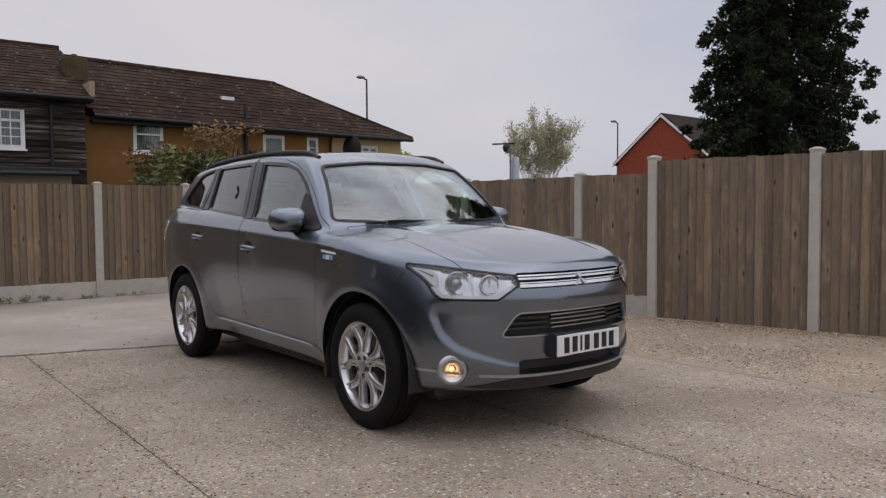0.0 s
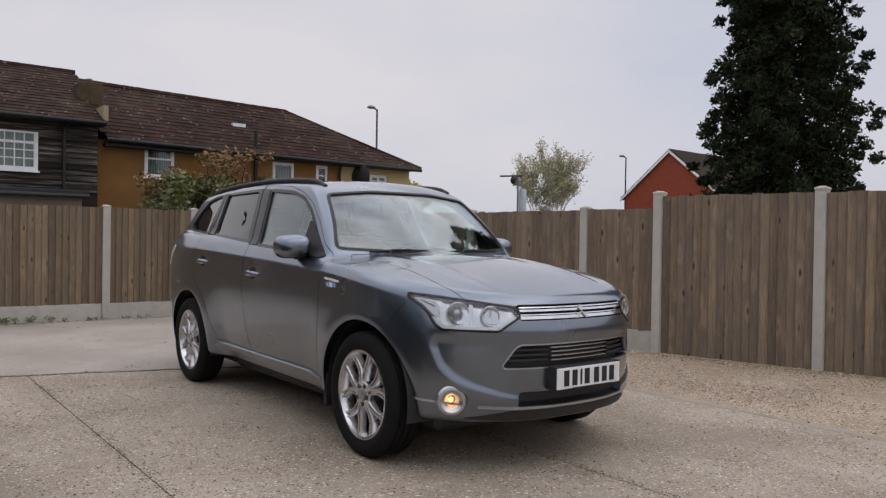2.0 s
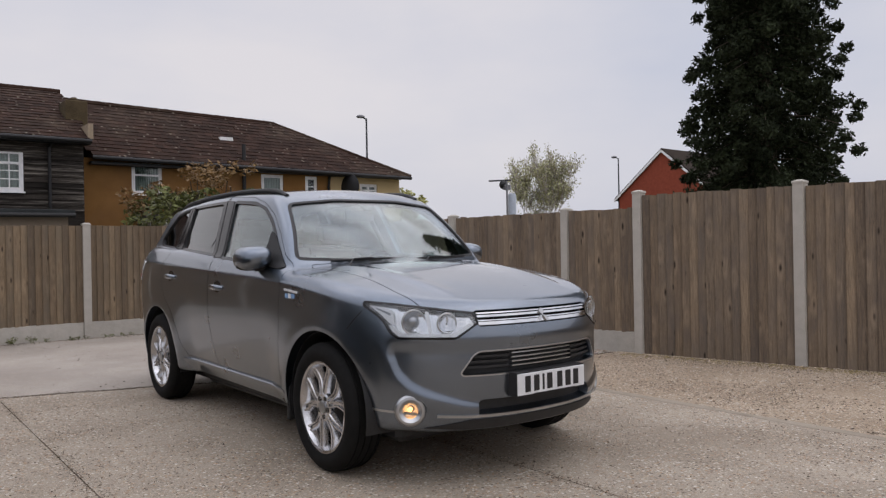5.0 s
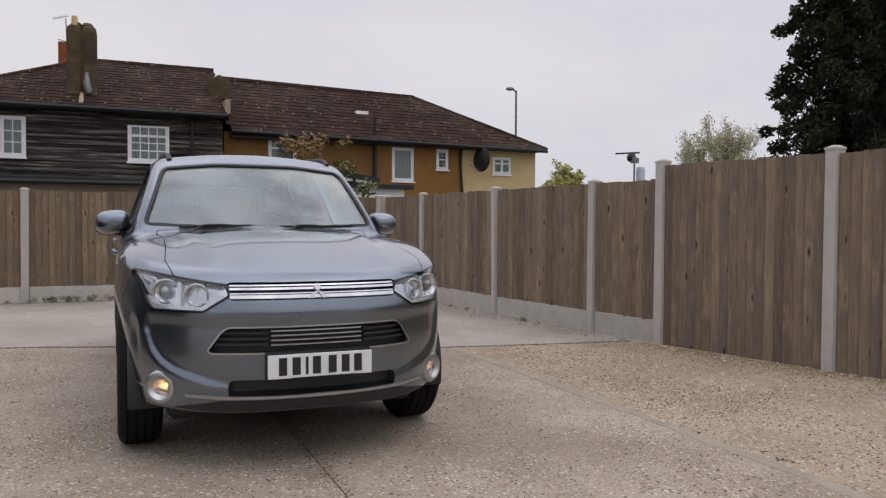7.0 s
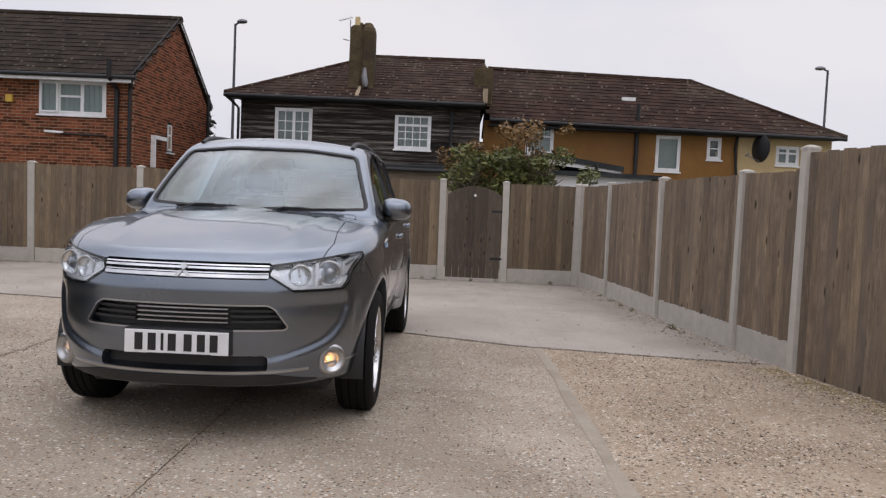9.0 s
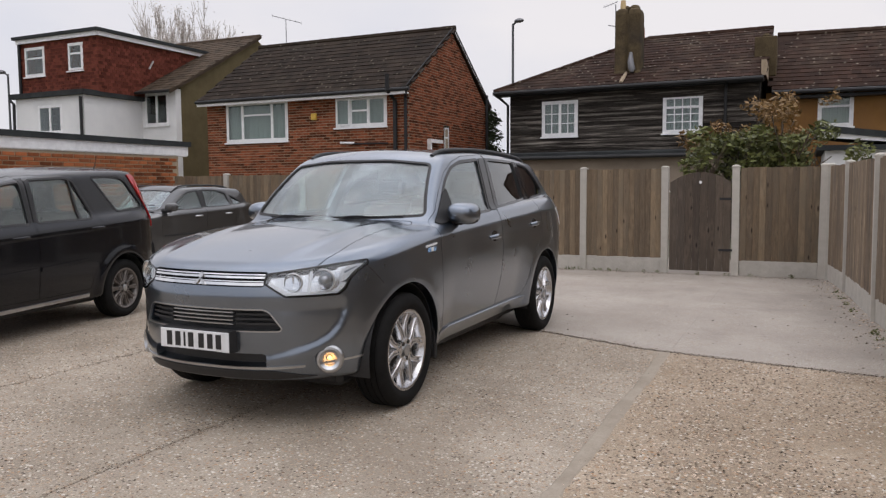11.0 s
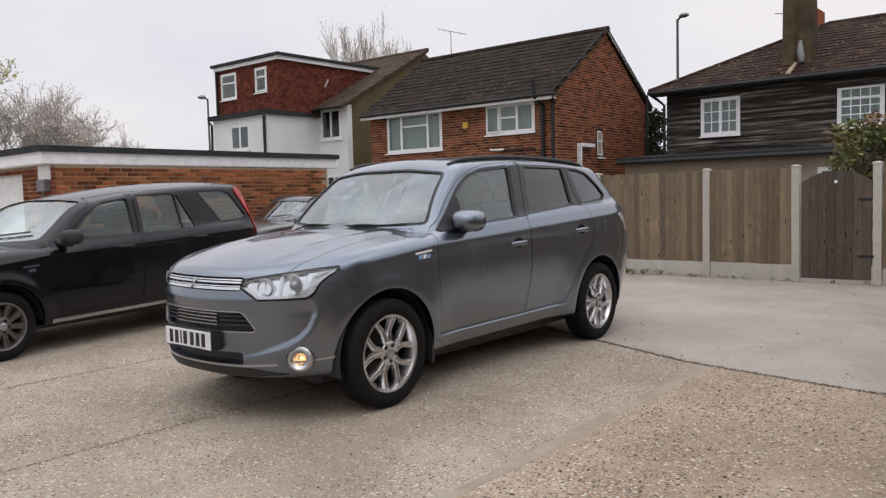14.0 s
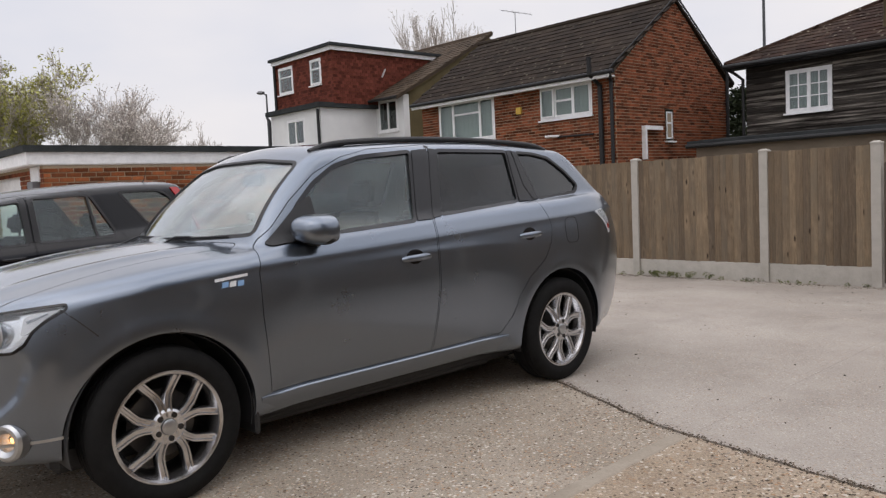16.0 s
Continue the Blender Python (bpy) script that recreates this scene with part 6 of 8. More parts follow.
class Shell:
    """A car's outer surface, on which panels, glass and lamps are laid."""

    def __init__(self, me):
        self.tree = BVHTree.FromPolygons([v.co.copy() for v in me.vertices], [tuple(p.vertices) for p in me.polygons])

    def drop(self, p, axis, sign):
        """The point of the surface met from outside along an axis: place and normal."""
        if axis == "a":
            c, e = math.cos(DIAG), math.sin(DIAG)
            start = Vector((sign * (p[0] * c + 3 * e), p[0] * e - 3 * c, p[1]))
            hit, nor, _, _ = self.tree.ray_cast(start, Vector((-sign * e, c, 0)))
            return (hit, nor) if hit is not None else self.tree.find_nearest(start + Vector((-sign * e, c, 0)) * 2.2)[:2]
        start = {"x": Vector((sign * 2.5, p[0], p[1])), "y": Vector((p[0], sign * 8, p[1])), "z": Vector((p[0], p[1], sign * 4))}[axis]
        way = {"x": Vector((-sign, 0, 0)), "y": Vector((0, -sign, 0)), "z": Vector((0, 0, -sign))}[axis]
        hit, nor, _, _ = self.tree.ray_cast(start, way)
        if hit is None:
            hit, nor, _, _ = self.tree.find_nearest(start + way * 1.7)
        return hit, nor

    def patch(self, poly, axis, sign, low, high, step=0.06, straight=False):
        """A panel of that outline, seen along the axis, from depth low to depth high off the surface (metres outwards)."""
        if -0.001 <= high < 0.008:
            step = min(step, 0.03)
        bm = bmesh.new()
        bm.faces.new([bm.verts.new((p[0], p[1], 0)) for p in poly])
        for c in (0, 1):
            a, b = min(p[c] for p in poly), max(p[c] for p in poly)
            k = a + step
            while k < b - step * 0.3:
                bmesh.ops.bisect_plane(bm, geom=list(bm.verts) + list(bm.edges) + list(bm.faces), plane_co=(k, k, 0), plane_no=(1 - c, c, 0), dist=0.0004)
                k += step
        flat = list(bm.verts)
        hits = [self.drop((v.co.x, v.co.y), axis, sign) for v in flat]
        bm.verts.index_update()
        faces = [[v.index for v in f.verts] for f in bm.faces]
        edges = [(e.verts[0].index, e.verts[1].index) for e in bm.edges if len(e.link_faces) == 1]
        bm.free()
        way = {"x": Vector((sign, 0, 0)), "y": Vector((0, sign, 0)), "z": Vector((0, 0, sign)), "a": Vector((sign * math.sin(DIAG), -math.cos(DIAG), 0))}[axis]
        out = bmesh.new()
        top = [out.verts.new(h + (way if straight else n) * high) for h, n in hits]
        bot = [out.verts.new(h + (way if straight else n) * low) for h, n in hits]
        for f in faces:
            out.faces.new([top[i] for i in f])
            out.faces.new([bot[i] for i in reversed(f)])
        for i, j in edges:
            out.faces.new((top[i], top[j], bot[j], bot[i]))
        bmesh.ops.recalc_face_normals(out, faces=out.faces)
        return out

    def strip(self, pts, axis, sign, width, low, high, step=0.04):
        """A narrow band along a line on the surface."""
        dense = []
        for a, b in zip(pts, pts[1:]):
            a, b = Vector(a), Vector(b)
            n = max(1, int((b - a).length / step))
            dense += [a.lerp(b, i / n) for i in range(n)]
        dense.append(Vector(pts[-1]))
        out = bmesh.new()
        rows = []
        hits = [self.drop(p, axis, sign) for p in dense]
        for i, (h, n) in enumerate(hits):
            t = (hits[min(i + 1, len(hits) - 1)][0] - hits[max(i - 1, 0)][0]).normalized()
            s = t.cross(n).normalized() * width / 2
            rows.append([out.verts.new(h + s + n * low), out.verts.new(h + s + n * high), out.verts.new(h - s + n * high), out.verts.new(h - s + n * low)])
        for r0, r1 in zip(rows, rows[1:]):
            for k in range(4):
                out.faces.new((r0[k], r0[(k + 1) % 4], r1[(k + 1) % 4], r1[k]))
        out.faces.new(rows[0])
        out.faces.new(rows[-1][::-1])
        bmesh.ops.recalc_face_normals(out, faces=out.faces)
        return out


def smooth_mesh(me, mats, angle=32):
    bm = bmesh.new()
    bm.from_mesh(me)
    bmesh.ops.dissolve_degenerate(bm, dist=0.0002, edges=bm.edges)
    for f in bm.faces:
        f.smooth = True
        f.material_index = 0
    for e in bm.edges:
        e.smooth = len(e.link_faces) == 2 and e.calc_face_angle(3.2) < radians(angle)
    bm.to_mesh(me)
    bm.free()
    me.materials.clear()
    for m in mats:
        me.materials.append(m)
    return me


def half_of(me, sign):
    """The part of a mesh on one side of x = 0."""
    bm = bmesh.new()
    bm.from_mesh(me)
    bmesh.ops.delete(bm, geom=[v for v in bm.verts if v.co.x * sign < 0], context="VERTS")
    out = bpy.data.meshes.new("half")
    bm.to_mesh(out)
    bm.free()
    return out


def car_part(name, data, mat, parent, label="", smooth=True, angle=32, at=None):
    me = data if isinstance(data, bpy.types.Mesh) else finish(data, name, mat, smooth, angle)
    if isinstance(data, bpy.types.Mesh) and mat is not None:
        me = smooth_mesh(me, [mat], angle)
    ob = new(name, me)
    ob.parent = parent
    if at is not None:
        ob.matrix_basis = at
    return tagged(ob, label)


def spoke_mesh(kind, r_in, r_out, width):
    """One wheel spoke in the y-z plane, pointing up; its face looks to +x."""
    bm = bmesh.new()

    def arm(path, w0, w1, x0=0.0, thick=0.035):
        rows = []
        for i, (a, r) in enumerate(path):
            t = i / (len(path) - 1)
            c = Vector((0, math.sin(a) * r, math.cos(a) * r))
            j = min(i + 1, len(path) - 1)
            k = max(i - 1, 0)
            d = Vector((0, math.sin(path[j][0]) * path[j][1] - math.sin(path[k][0]) * path[k][1], math.cos(path[j][0]) * path[j][1] - math.cos(path[k][0]) * path[k][1])).normalized()
            s = Vector((0, d.z, -d.y))
            w = w0 + (w1 - w0) * t
            dish = x0 - 0.012 * math.sin(math.pi * t * 0.9)
            rows.append([bm.verts.new(c + s * a2 * w + Vector((dish + b2, 0, 0))) for a2, b2 in ((-0.66, -thick), (-0.52, -0.005), (-0.43, 0), (-0.24, 0), (-0.15, -0.010), (0.15, -0.010), (0.24, 0), (0.43, 0), (0.52, -0.005), (0.66, -thick))])
        for p, q in zip(rows, rows[1:]):
            for k in range(9):
                bm.faces.new((p[k], p[k + 1], q[k + 1], q[k]))
            bm.faces.new((p[9], p[0], q[0], q[9]))
        bm.faces.new(rows[0][::-1])
        bm.faces.new(rows[-1])
    if kind == "y":
        mid = r_in + (r_out - r_in) * 0.30
        for s in (-1, 1):
            arm([(s * 0.24, r_in * 0.86), (s * 0.165, mid * 0.95), (s * 0.20, mid + (r_out - mid) * 0.25), (s * 0.275, mid + (r_out - mid) * 0.5), (s * 0.335, mid + (r_out - mid) * 0.75), (s * 0.375, r_out)],
                width * 0.82, width * 0.86, -0.0008 if s > 0 else 0.0)
    else:
        arm([(0, r_in), (0, (r_in + r_out) / 2), (0, r_out)], width * 1.2, width * 1.9)
    return bm


def make_wheel(owner, at, R, r, width, spokes, kind, mirror, rim_mat, turn=0.0, arm=0.046):
    """A wheel whose outer face looks to +x: tyre, rim, spokes, cap, nuts, brake disc."""
    flip = Matrix.Rotation(math.pi, 4, "Z") if mirror else Matrix.Identity(4)
    m = at @ flip @ Matrix.Rotation(turn, 4, "X")
    w = width
    b = bmesh.new()
    prof = [(-w * 0.42, r - 0.012), (-w * 0.46, r + 0.015), (-w * 0.52, (R + r) / 2), (-w * 0.47, R - 0.022), (-w * 0.40, R - 0.006)]
    for k in range(4):
        a = -w * 0.40 + w * 0.8 * (k + 0.38) / 4
        c = -w * 0.40 + w * 0.8 * (k + 0.62) / 4
        prof += [(a, R), (a + 0.002, R - 0.008), (c - 0.002, R - 0.008), (c, R)]
    prof += [(w * 0.40, R - 0.006), (w * 0.47, R - 0.022), (w * 0.52, (R + r) / 2), (w * 0.505, r + 0.03), (w * 0.46, r + 0.015), (w * 0.42, r - 0.012)]
    lathe(b, prof, "x", 72)
    hb = bmesh.new()
    lathe(hb, [(-0.03, 0.078), (-0.008, 0.076), (-0.002, 0.066), (-0.004, 0.036)], "x", 32, (w * 0.415, 0, 0))
    wheel = car_part("wheel", hb, rim_mat, owner)
    wheel.matrix_basis = m
    car_part("tyre", b, M_TYRE, wheel, angle=40)
    b = bmesh.new()
    lathe(b, [(w * 0.40, r - 0.006), (w * 0.455, r + 0.006), (w * 0.462, r), (w * 0.44, r - 0.010), (w * 0.30, r - 0.022), (0.0, r - 0.04), (-w * 0.4, r - 0.03), (-w * 0.42, r)], "x", 64)
    car_part("rim", b, rim_mat, wheel, "polished alloy rim")
    face = Matrix.Translation((w * 0.415, 0, 0))
    for i in range(spokes):
        me = spoke_mesh(kind, 0.052, r - 0.008, arm)
        car_part("spoke", me, rim_mat, wheel, angle=28, at=face @ Matrix.Rotation(2 * math.pi * i / spokes, 4, "X"))
    b = bmesh.new()
    lathe(b, [(-0.02, 0.034), (0.004, 0.033), (0.008, 0.026), (0.009, 0.0)], "x", 28)
    car_part("centre_cap", b, M_SATIN, wheel, "satin centre cap", at=face)
    for i in range(5):
        a = 2 * math.pi * (i + 0.5) / 5
        b = bmesh.new()
        lathe(b, [(-0.014, 0.0), (-0.014, 0.0125), (0.0, 0.0125), (0.0, 0.0)], "x", 14)
        car_part("wheel_nut_seat", b, M_GLOSSB, wheel, at=face @ Matrix.Translation((0.001, 0.052 * math.sin(a), 0.052 * math.cos(a))))
    b = bmesh.new()
    lathe(b, [(0.0, 0.0), (0.0, 0.15), (-0.02, 0.15), (-0.02, 0.0)], "x", 40)
    car_part("brake_disc", b, M_DISC, wheel, at=Matrix.Translation((-0.005, 0, 0)))
    return wheel


def seat(owner, x, y, z, w=0.5, head=True):
    s = car_part("seat", bevelled(boxes((-w / 2, w / 2, -0.25, 0.25, 0.0, 0.16)), 0.05, 3), M_CABIN, owner, at=Matrix.Translation((x, y, z)))
    car_part("seat_back", bevelled(boxes((-w / 2, w / 2, -0.06, 0.07, 0.0, 0.58)), 0.05, 3), M_CABIN, s, at=Matrix.Translation((0, 0.24, 0.12)) @ Matrix.Rotation(radians(-18), 4, "X"))
    if head:
        car_part("headrest", bevelled(boxes((-0.13, 0.13, -0.05, 0.05, 0.0, 0.18)), 0.04, 3), M_CABIN, s, at=Matrix.Translation((0, 0.43, 0.71)) @ Matrix.Rotation(radians(-12), 4, "X"))
    return s

# ---------------------------------------------------------------- the grey car
SUV = dict(W=0.840, bulge=0.20, scoop=0.0055, gw=0.755, tumble=0.37, belt=1.13, grear=0.055, wsy=0.36, wsz=1.10, wsk=1.30, wsc=0.14, wsb=0.95, blade=0.013, lean=0.085, taper=0.10, tuck=0.20, tuckz=0.68, roof=1.622, roofy=1.9, rooff=0.045, roofr=0.04,
           hatchy=3.135, hatchz=1.57, hatchk=1.07, zc=0.985, base=2.67, wr=0.335, arch=0.415, flare=0.007, noselean=0.075, nose=0.86, tail=1.05, pf=2.5, pr=3.7,
           hoodlen=1.30, hood0=0.885, hood1=1.10, kh=0.05, floor=0.27, ribs=0.008, gfloor=0.15)


def sill_mesh(shell, sgn):
    """The sill under the doors: a narrow ledge on top, then turning in under the car."""
    b = bmesh.new()
    rows = []
    for y in np.linspace(0.44, 2.16, 24):
        top = 0.368 + 0.008 * (y - 0.44)
        end = min(1.0, (y - 0.44) / 0.08, (2.16 - y) / 0.06)
        x = abs(shell.drop((y, top), "x", sgn)[0].x)
        out = 0.004 + 0.011 * max(0.0, end)
        rows.append([b.verts.new((sgn * (x + o), y, top + z)) for o, z in
                     ((-0.03, 0.006), (out * 0.6, 0.004), (out, -0.003), (out - 0.002, -0.014), (out - 0.018, -0.045), (out - 0.045, -0.092), (-0.10, -0.10))])
    for p, q in zip(rows, rows[1:]):
        for k in range(6):
            b.faces.new((p[k], p[k + 1], q[k + 1], q[k]))
        b.faces.new((p[6], p[0], q[0], q[6]))
    b.faces.new(rows[0])
    b.faces.new(rows[-1][::-1])
    bmesh.ops.recalc_face_normals(b, faces=b.faces)
    return b


f_all, f_green, f_low = car_field(SUV)
shell0 = star_mesh(f_all, -0.35, 3.05, 0.72, 190, 400, 2.2, P=SUV, front_fans=110)
skin = Shell(shell0)


def f_cabin(x, y, z):
    inner = f_green(x, y, z, 0.045)
    tub = np.maximum(np.maximum(np.abs(x) - 0.67, np.maximum(0.62 - y, y - 3.15)), np.maximum(0.42 - z, z - 1.12))
    return np.minimum(np.maximum(inner, 1.0 - z), tub)


cabin = star_mesh(f_cabin, 1.0, 2.8, 1.0, 60, 120, 2.0, 16)
body = carve(shell0, cabin)
# wheel wells
bm = bmesh.new()
for yw in (0.0, 2.67):
    lo = [bm.verts.new((0.47, yw + 0.410 * math.cos(a), 0.337 + 0.410 * math.sin(a))) for a in np.linspace(0, 2 * math.pi, 72, endpoint=False)]
    hi = [bm.verts.new((1.2, v.co.y, v.co.z)) for v in lo]
    bm.faces.new(lo)
    bm.faces.new(hi[::-1])
    for i in range(72):
        bm.faces.new((lo[i], lo[(i + 1) % 72], hi[(i + 1) % 72], hi[i]))
body = carve(body, closed(both_sides(bm)))

# outlines seen from the side (y, z)
WIN_F = rounded([(0.685, 1.14), (0.772, 1.250), (0.90, 1.360), (1.05, 1.446), (1.235, 1.494), (1.60, 1.524), (1.49, 1.130), (1.0, 1.106), (0.71, 1.098)], 0.03)
WIN_R = rounded([(1.80, 1.530), (2.43, 1.525), (2.40, 1.200), (1.685, 1.152)], 0.03)
WIN_Q = rounded([(2.525, 1.518), (2.70, 1.510), (2.86, 1.480), (3.00, 1.390), (3.11, 1.285), (3.05, 1.238), (2.60, 1.208)], 0.03)
DOOR_F = [(0.487, 1.053), (0.467, 0.95), (0.468, 0.75), (0.50, 0.38), (1.545, 0.385), (1.583, 0.75), (1.588, 1.03), (1.605, 1.13), (1.745, 1.568), (1.31, 1.540), (1.10, 1.494), (0.915, 1.412), (0.735, 1.278), (0.60, 1.150), (0.53, 1.102)]
DOOR_R = [(1.614, 1.13), (1.596, 1.03), (1.591, 0.75), (1.553, 0.385), (2.10, 0.40), (2.185, 0.50), (2.24, 0.61), (2.34, 0.72), (2.50, 0.82), (2.575, 0.92), (2.60, 1.02), (2.545, 1.19), (2.49, 1.30), (2.475, 1.550), (2.2, 1.572), (1.754, 1.570)]
# seen from the front (x, z) and from above (x, y)
HEAD = rounded([(-0.178, 0.852), (-0.205, 0.806), (-0.10, 0.735), (0.185, 0.738), (0.225, 0.765), (0.252, 0.815), (0.295, 0.852), (0.362, 0.893), (0.358, 0.911), (0.26, 0.904), (0.19, 0.898), (0.0, 0.876)], 0.012, 2)  # along the wing, height
GRILLE = rounded([(-0.385, 0.864), (0.385, 0.864), (0.392, 0.80), (0.375, 0.786), (-0.375, 0.786), (-0.392, 0.80)], 0.008, 2)
LGRILLE = rounded([(-0.385, 0.668), (0.385, 0.668), (0.415, 0.650), (0.472, 0.565), (0.458, 0.552), (-0.458, 0.552), (-0.472, 0.565), (-0.415, 0.650)], 0.015, 3)
INTAKE = rounded([(-0.370, 0.432), (0.370, 0.432), (0.388, 0.420), (0.388, 0.360), (-0.388, 0.360), (-0.388, 0.420)], 0.012, 2)
FOG = [(0.652 + 0.052 * math.cos(a), 0.388 + 0.054 * math.sin(a)) for a in np.linspace(0, 2 * math.pi, 24, endpoint=False)]
HOOD_HALF = [(0.38, -0.803), (0.53, -0.70), (0.605, -0.60), (0.632, -0.45), (0.612, -0.20), (0.605, 0.1), (0.625, 0.475), (0.55, 0.447), (0.32, 0.378)]
HOOD = rounded([(0.0, -0.846)] + HOOD_HALF + [(0.0, 0.348)] + [(-x, y) for x, y in reversed(HOOD_HALF)], 0.03, 3)
SCREEN = rounded([(-0.685, 1.122), (-0.30, 1.104), (0.30, 1.104), (0.685, 1.122), (0.56, 1.472), (0.25, 1.502), (-0.25, 1.502), (-0.56, 1.472)], 0.04, 3)
REARW = rounded([(-0.55, 1.17), (0.55, 1.17), (0.47, 1.47), (-0.47, 1.47)], 0.05, 3)

# openings for lamps, grilles, screens and side windows
bm = skin.patch(HEAD, "a", 1, -0.034, 0.05, 0.07)
cut_head = closed(both_sides(bm))
for cutter in (cut_head,
               closed(skin.patch(GRILLE, "y", -1, -0.05, 0.06, 0.1)),
               closed(skin.patch(LGRILLE, "y", -1, -0.06, 0.06, 0.1)),
               closed(skin.patch(INTAKE, "y", -1, -0.06, 0.06, 0.1)),
               closed(both_sides(skin.patch(FOG, "y", -1, -0.05, 0.06, 0.2, True))),
               closed(prism(bmesh.new(), [(p[0], p[1]) for p in SCREEN], "y", 0.25, 1.12)),
               closed(prism(bmesh.new(), [(p[0], p[1]) for p in REARW], "y", 2.95, 3.75)),
               closed(prism(bmesh.new(), WIN_F, "x", -1.3, 1.3)),
               closed(prism(bmesh.new(), WIN_R, "x", -1.3, 1.3)),
               closed(prism(bmesh.new(), WIN_Q, "x", -1.3, 1.3))):
    body = carve(body, cutter)


def shrunk(poly, d):
    """A polygon drawn in by d."""
    c = [Vector(p) for p in poly]
    n = len(c)
    area = sum(c[i].x * c[(i + 1) % n].y - c[(i + 1) % n].x * c[i].y for i in range(n))
    s = 1 if area > 0 else -1
    out = []
    for i in range(n):
        e0, e1 = (c[i] - c[i - 1]).normalized(), (c[(i + 1) % n] - c[i]).normalized()
        n0, n1 = Vector((-e0.y, e0.x)) * s, Vector((-e1.y, e1.x)) * s
        m = (n0 + n1).normalized()
        out.append(tuple(c[i] + m * d / max(0.4, m.dot(n0))))
    return out


# handle cups
bm = bmesh.new()
for yh, zh in ((1.418, 0.930), (2.376, 0.985)):
    g = bmesh.ops.create_uvsphere(bm, u_segments=24, v_segments=14, radius=1)
    for v in g["verts"]:
        v.co = Vector((0.893 + v.co.z * 0.035, yh + v.co.x * 0.075, zh + v.co.y * 0.042))
cups = closed(both_sides(bm))
body = carve(body, cups)


def side_prism(poly):
    return closed(both_sides(prism(bmesh.new(), poly, "x", 0.56, 1.3)))


door_f = carve(body, side_prism(shrunk(DOOR_F, 0.0035)), "INTERSECT")
door_r = carve(body, side_prism(shrunk(DOOR_R, 0.0035)), "INTERSECT")
bonnet = carve(body, closed(prism(bmesh.new(), shrunk(HOOD, 0.004), "z", 0.858, 1.5)), "INTERSECT")
body = carve(body, side_prism(DOOR_F))
body = carve(body, side_prism(DOOR_R))
body = carve(body, closed(prism(bmesh.new(), HOOD, "z", 0.85, 1.5)))

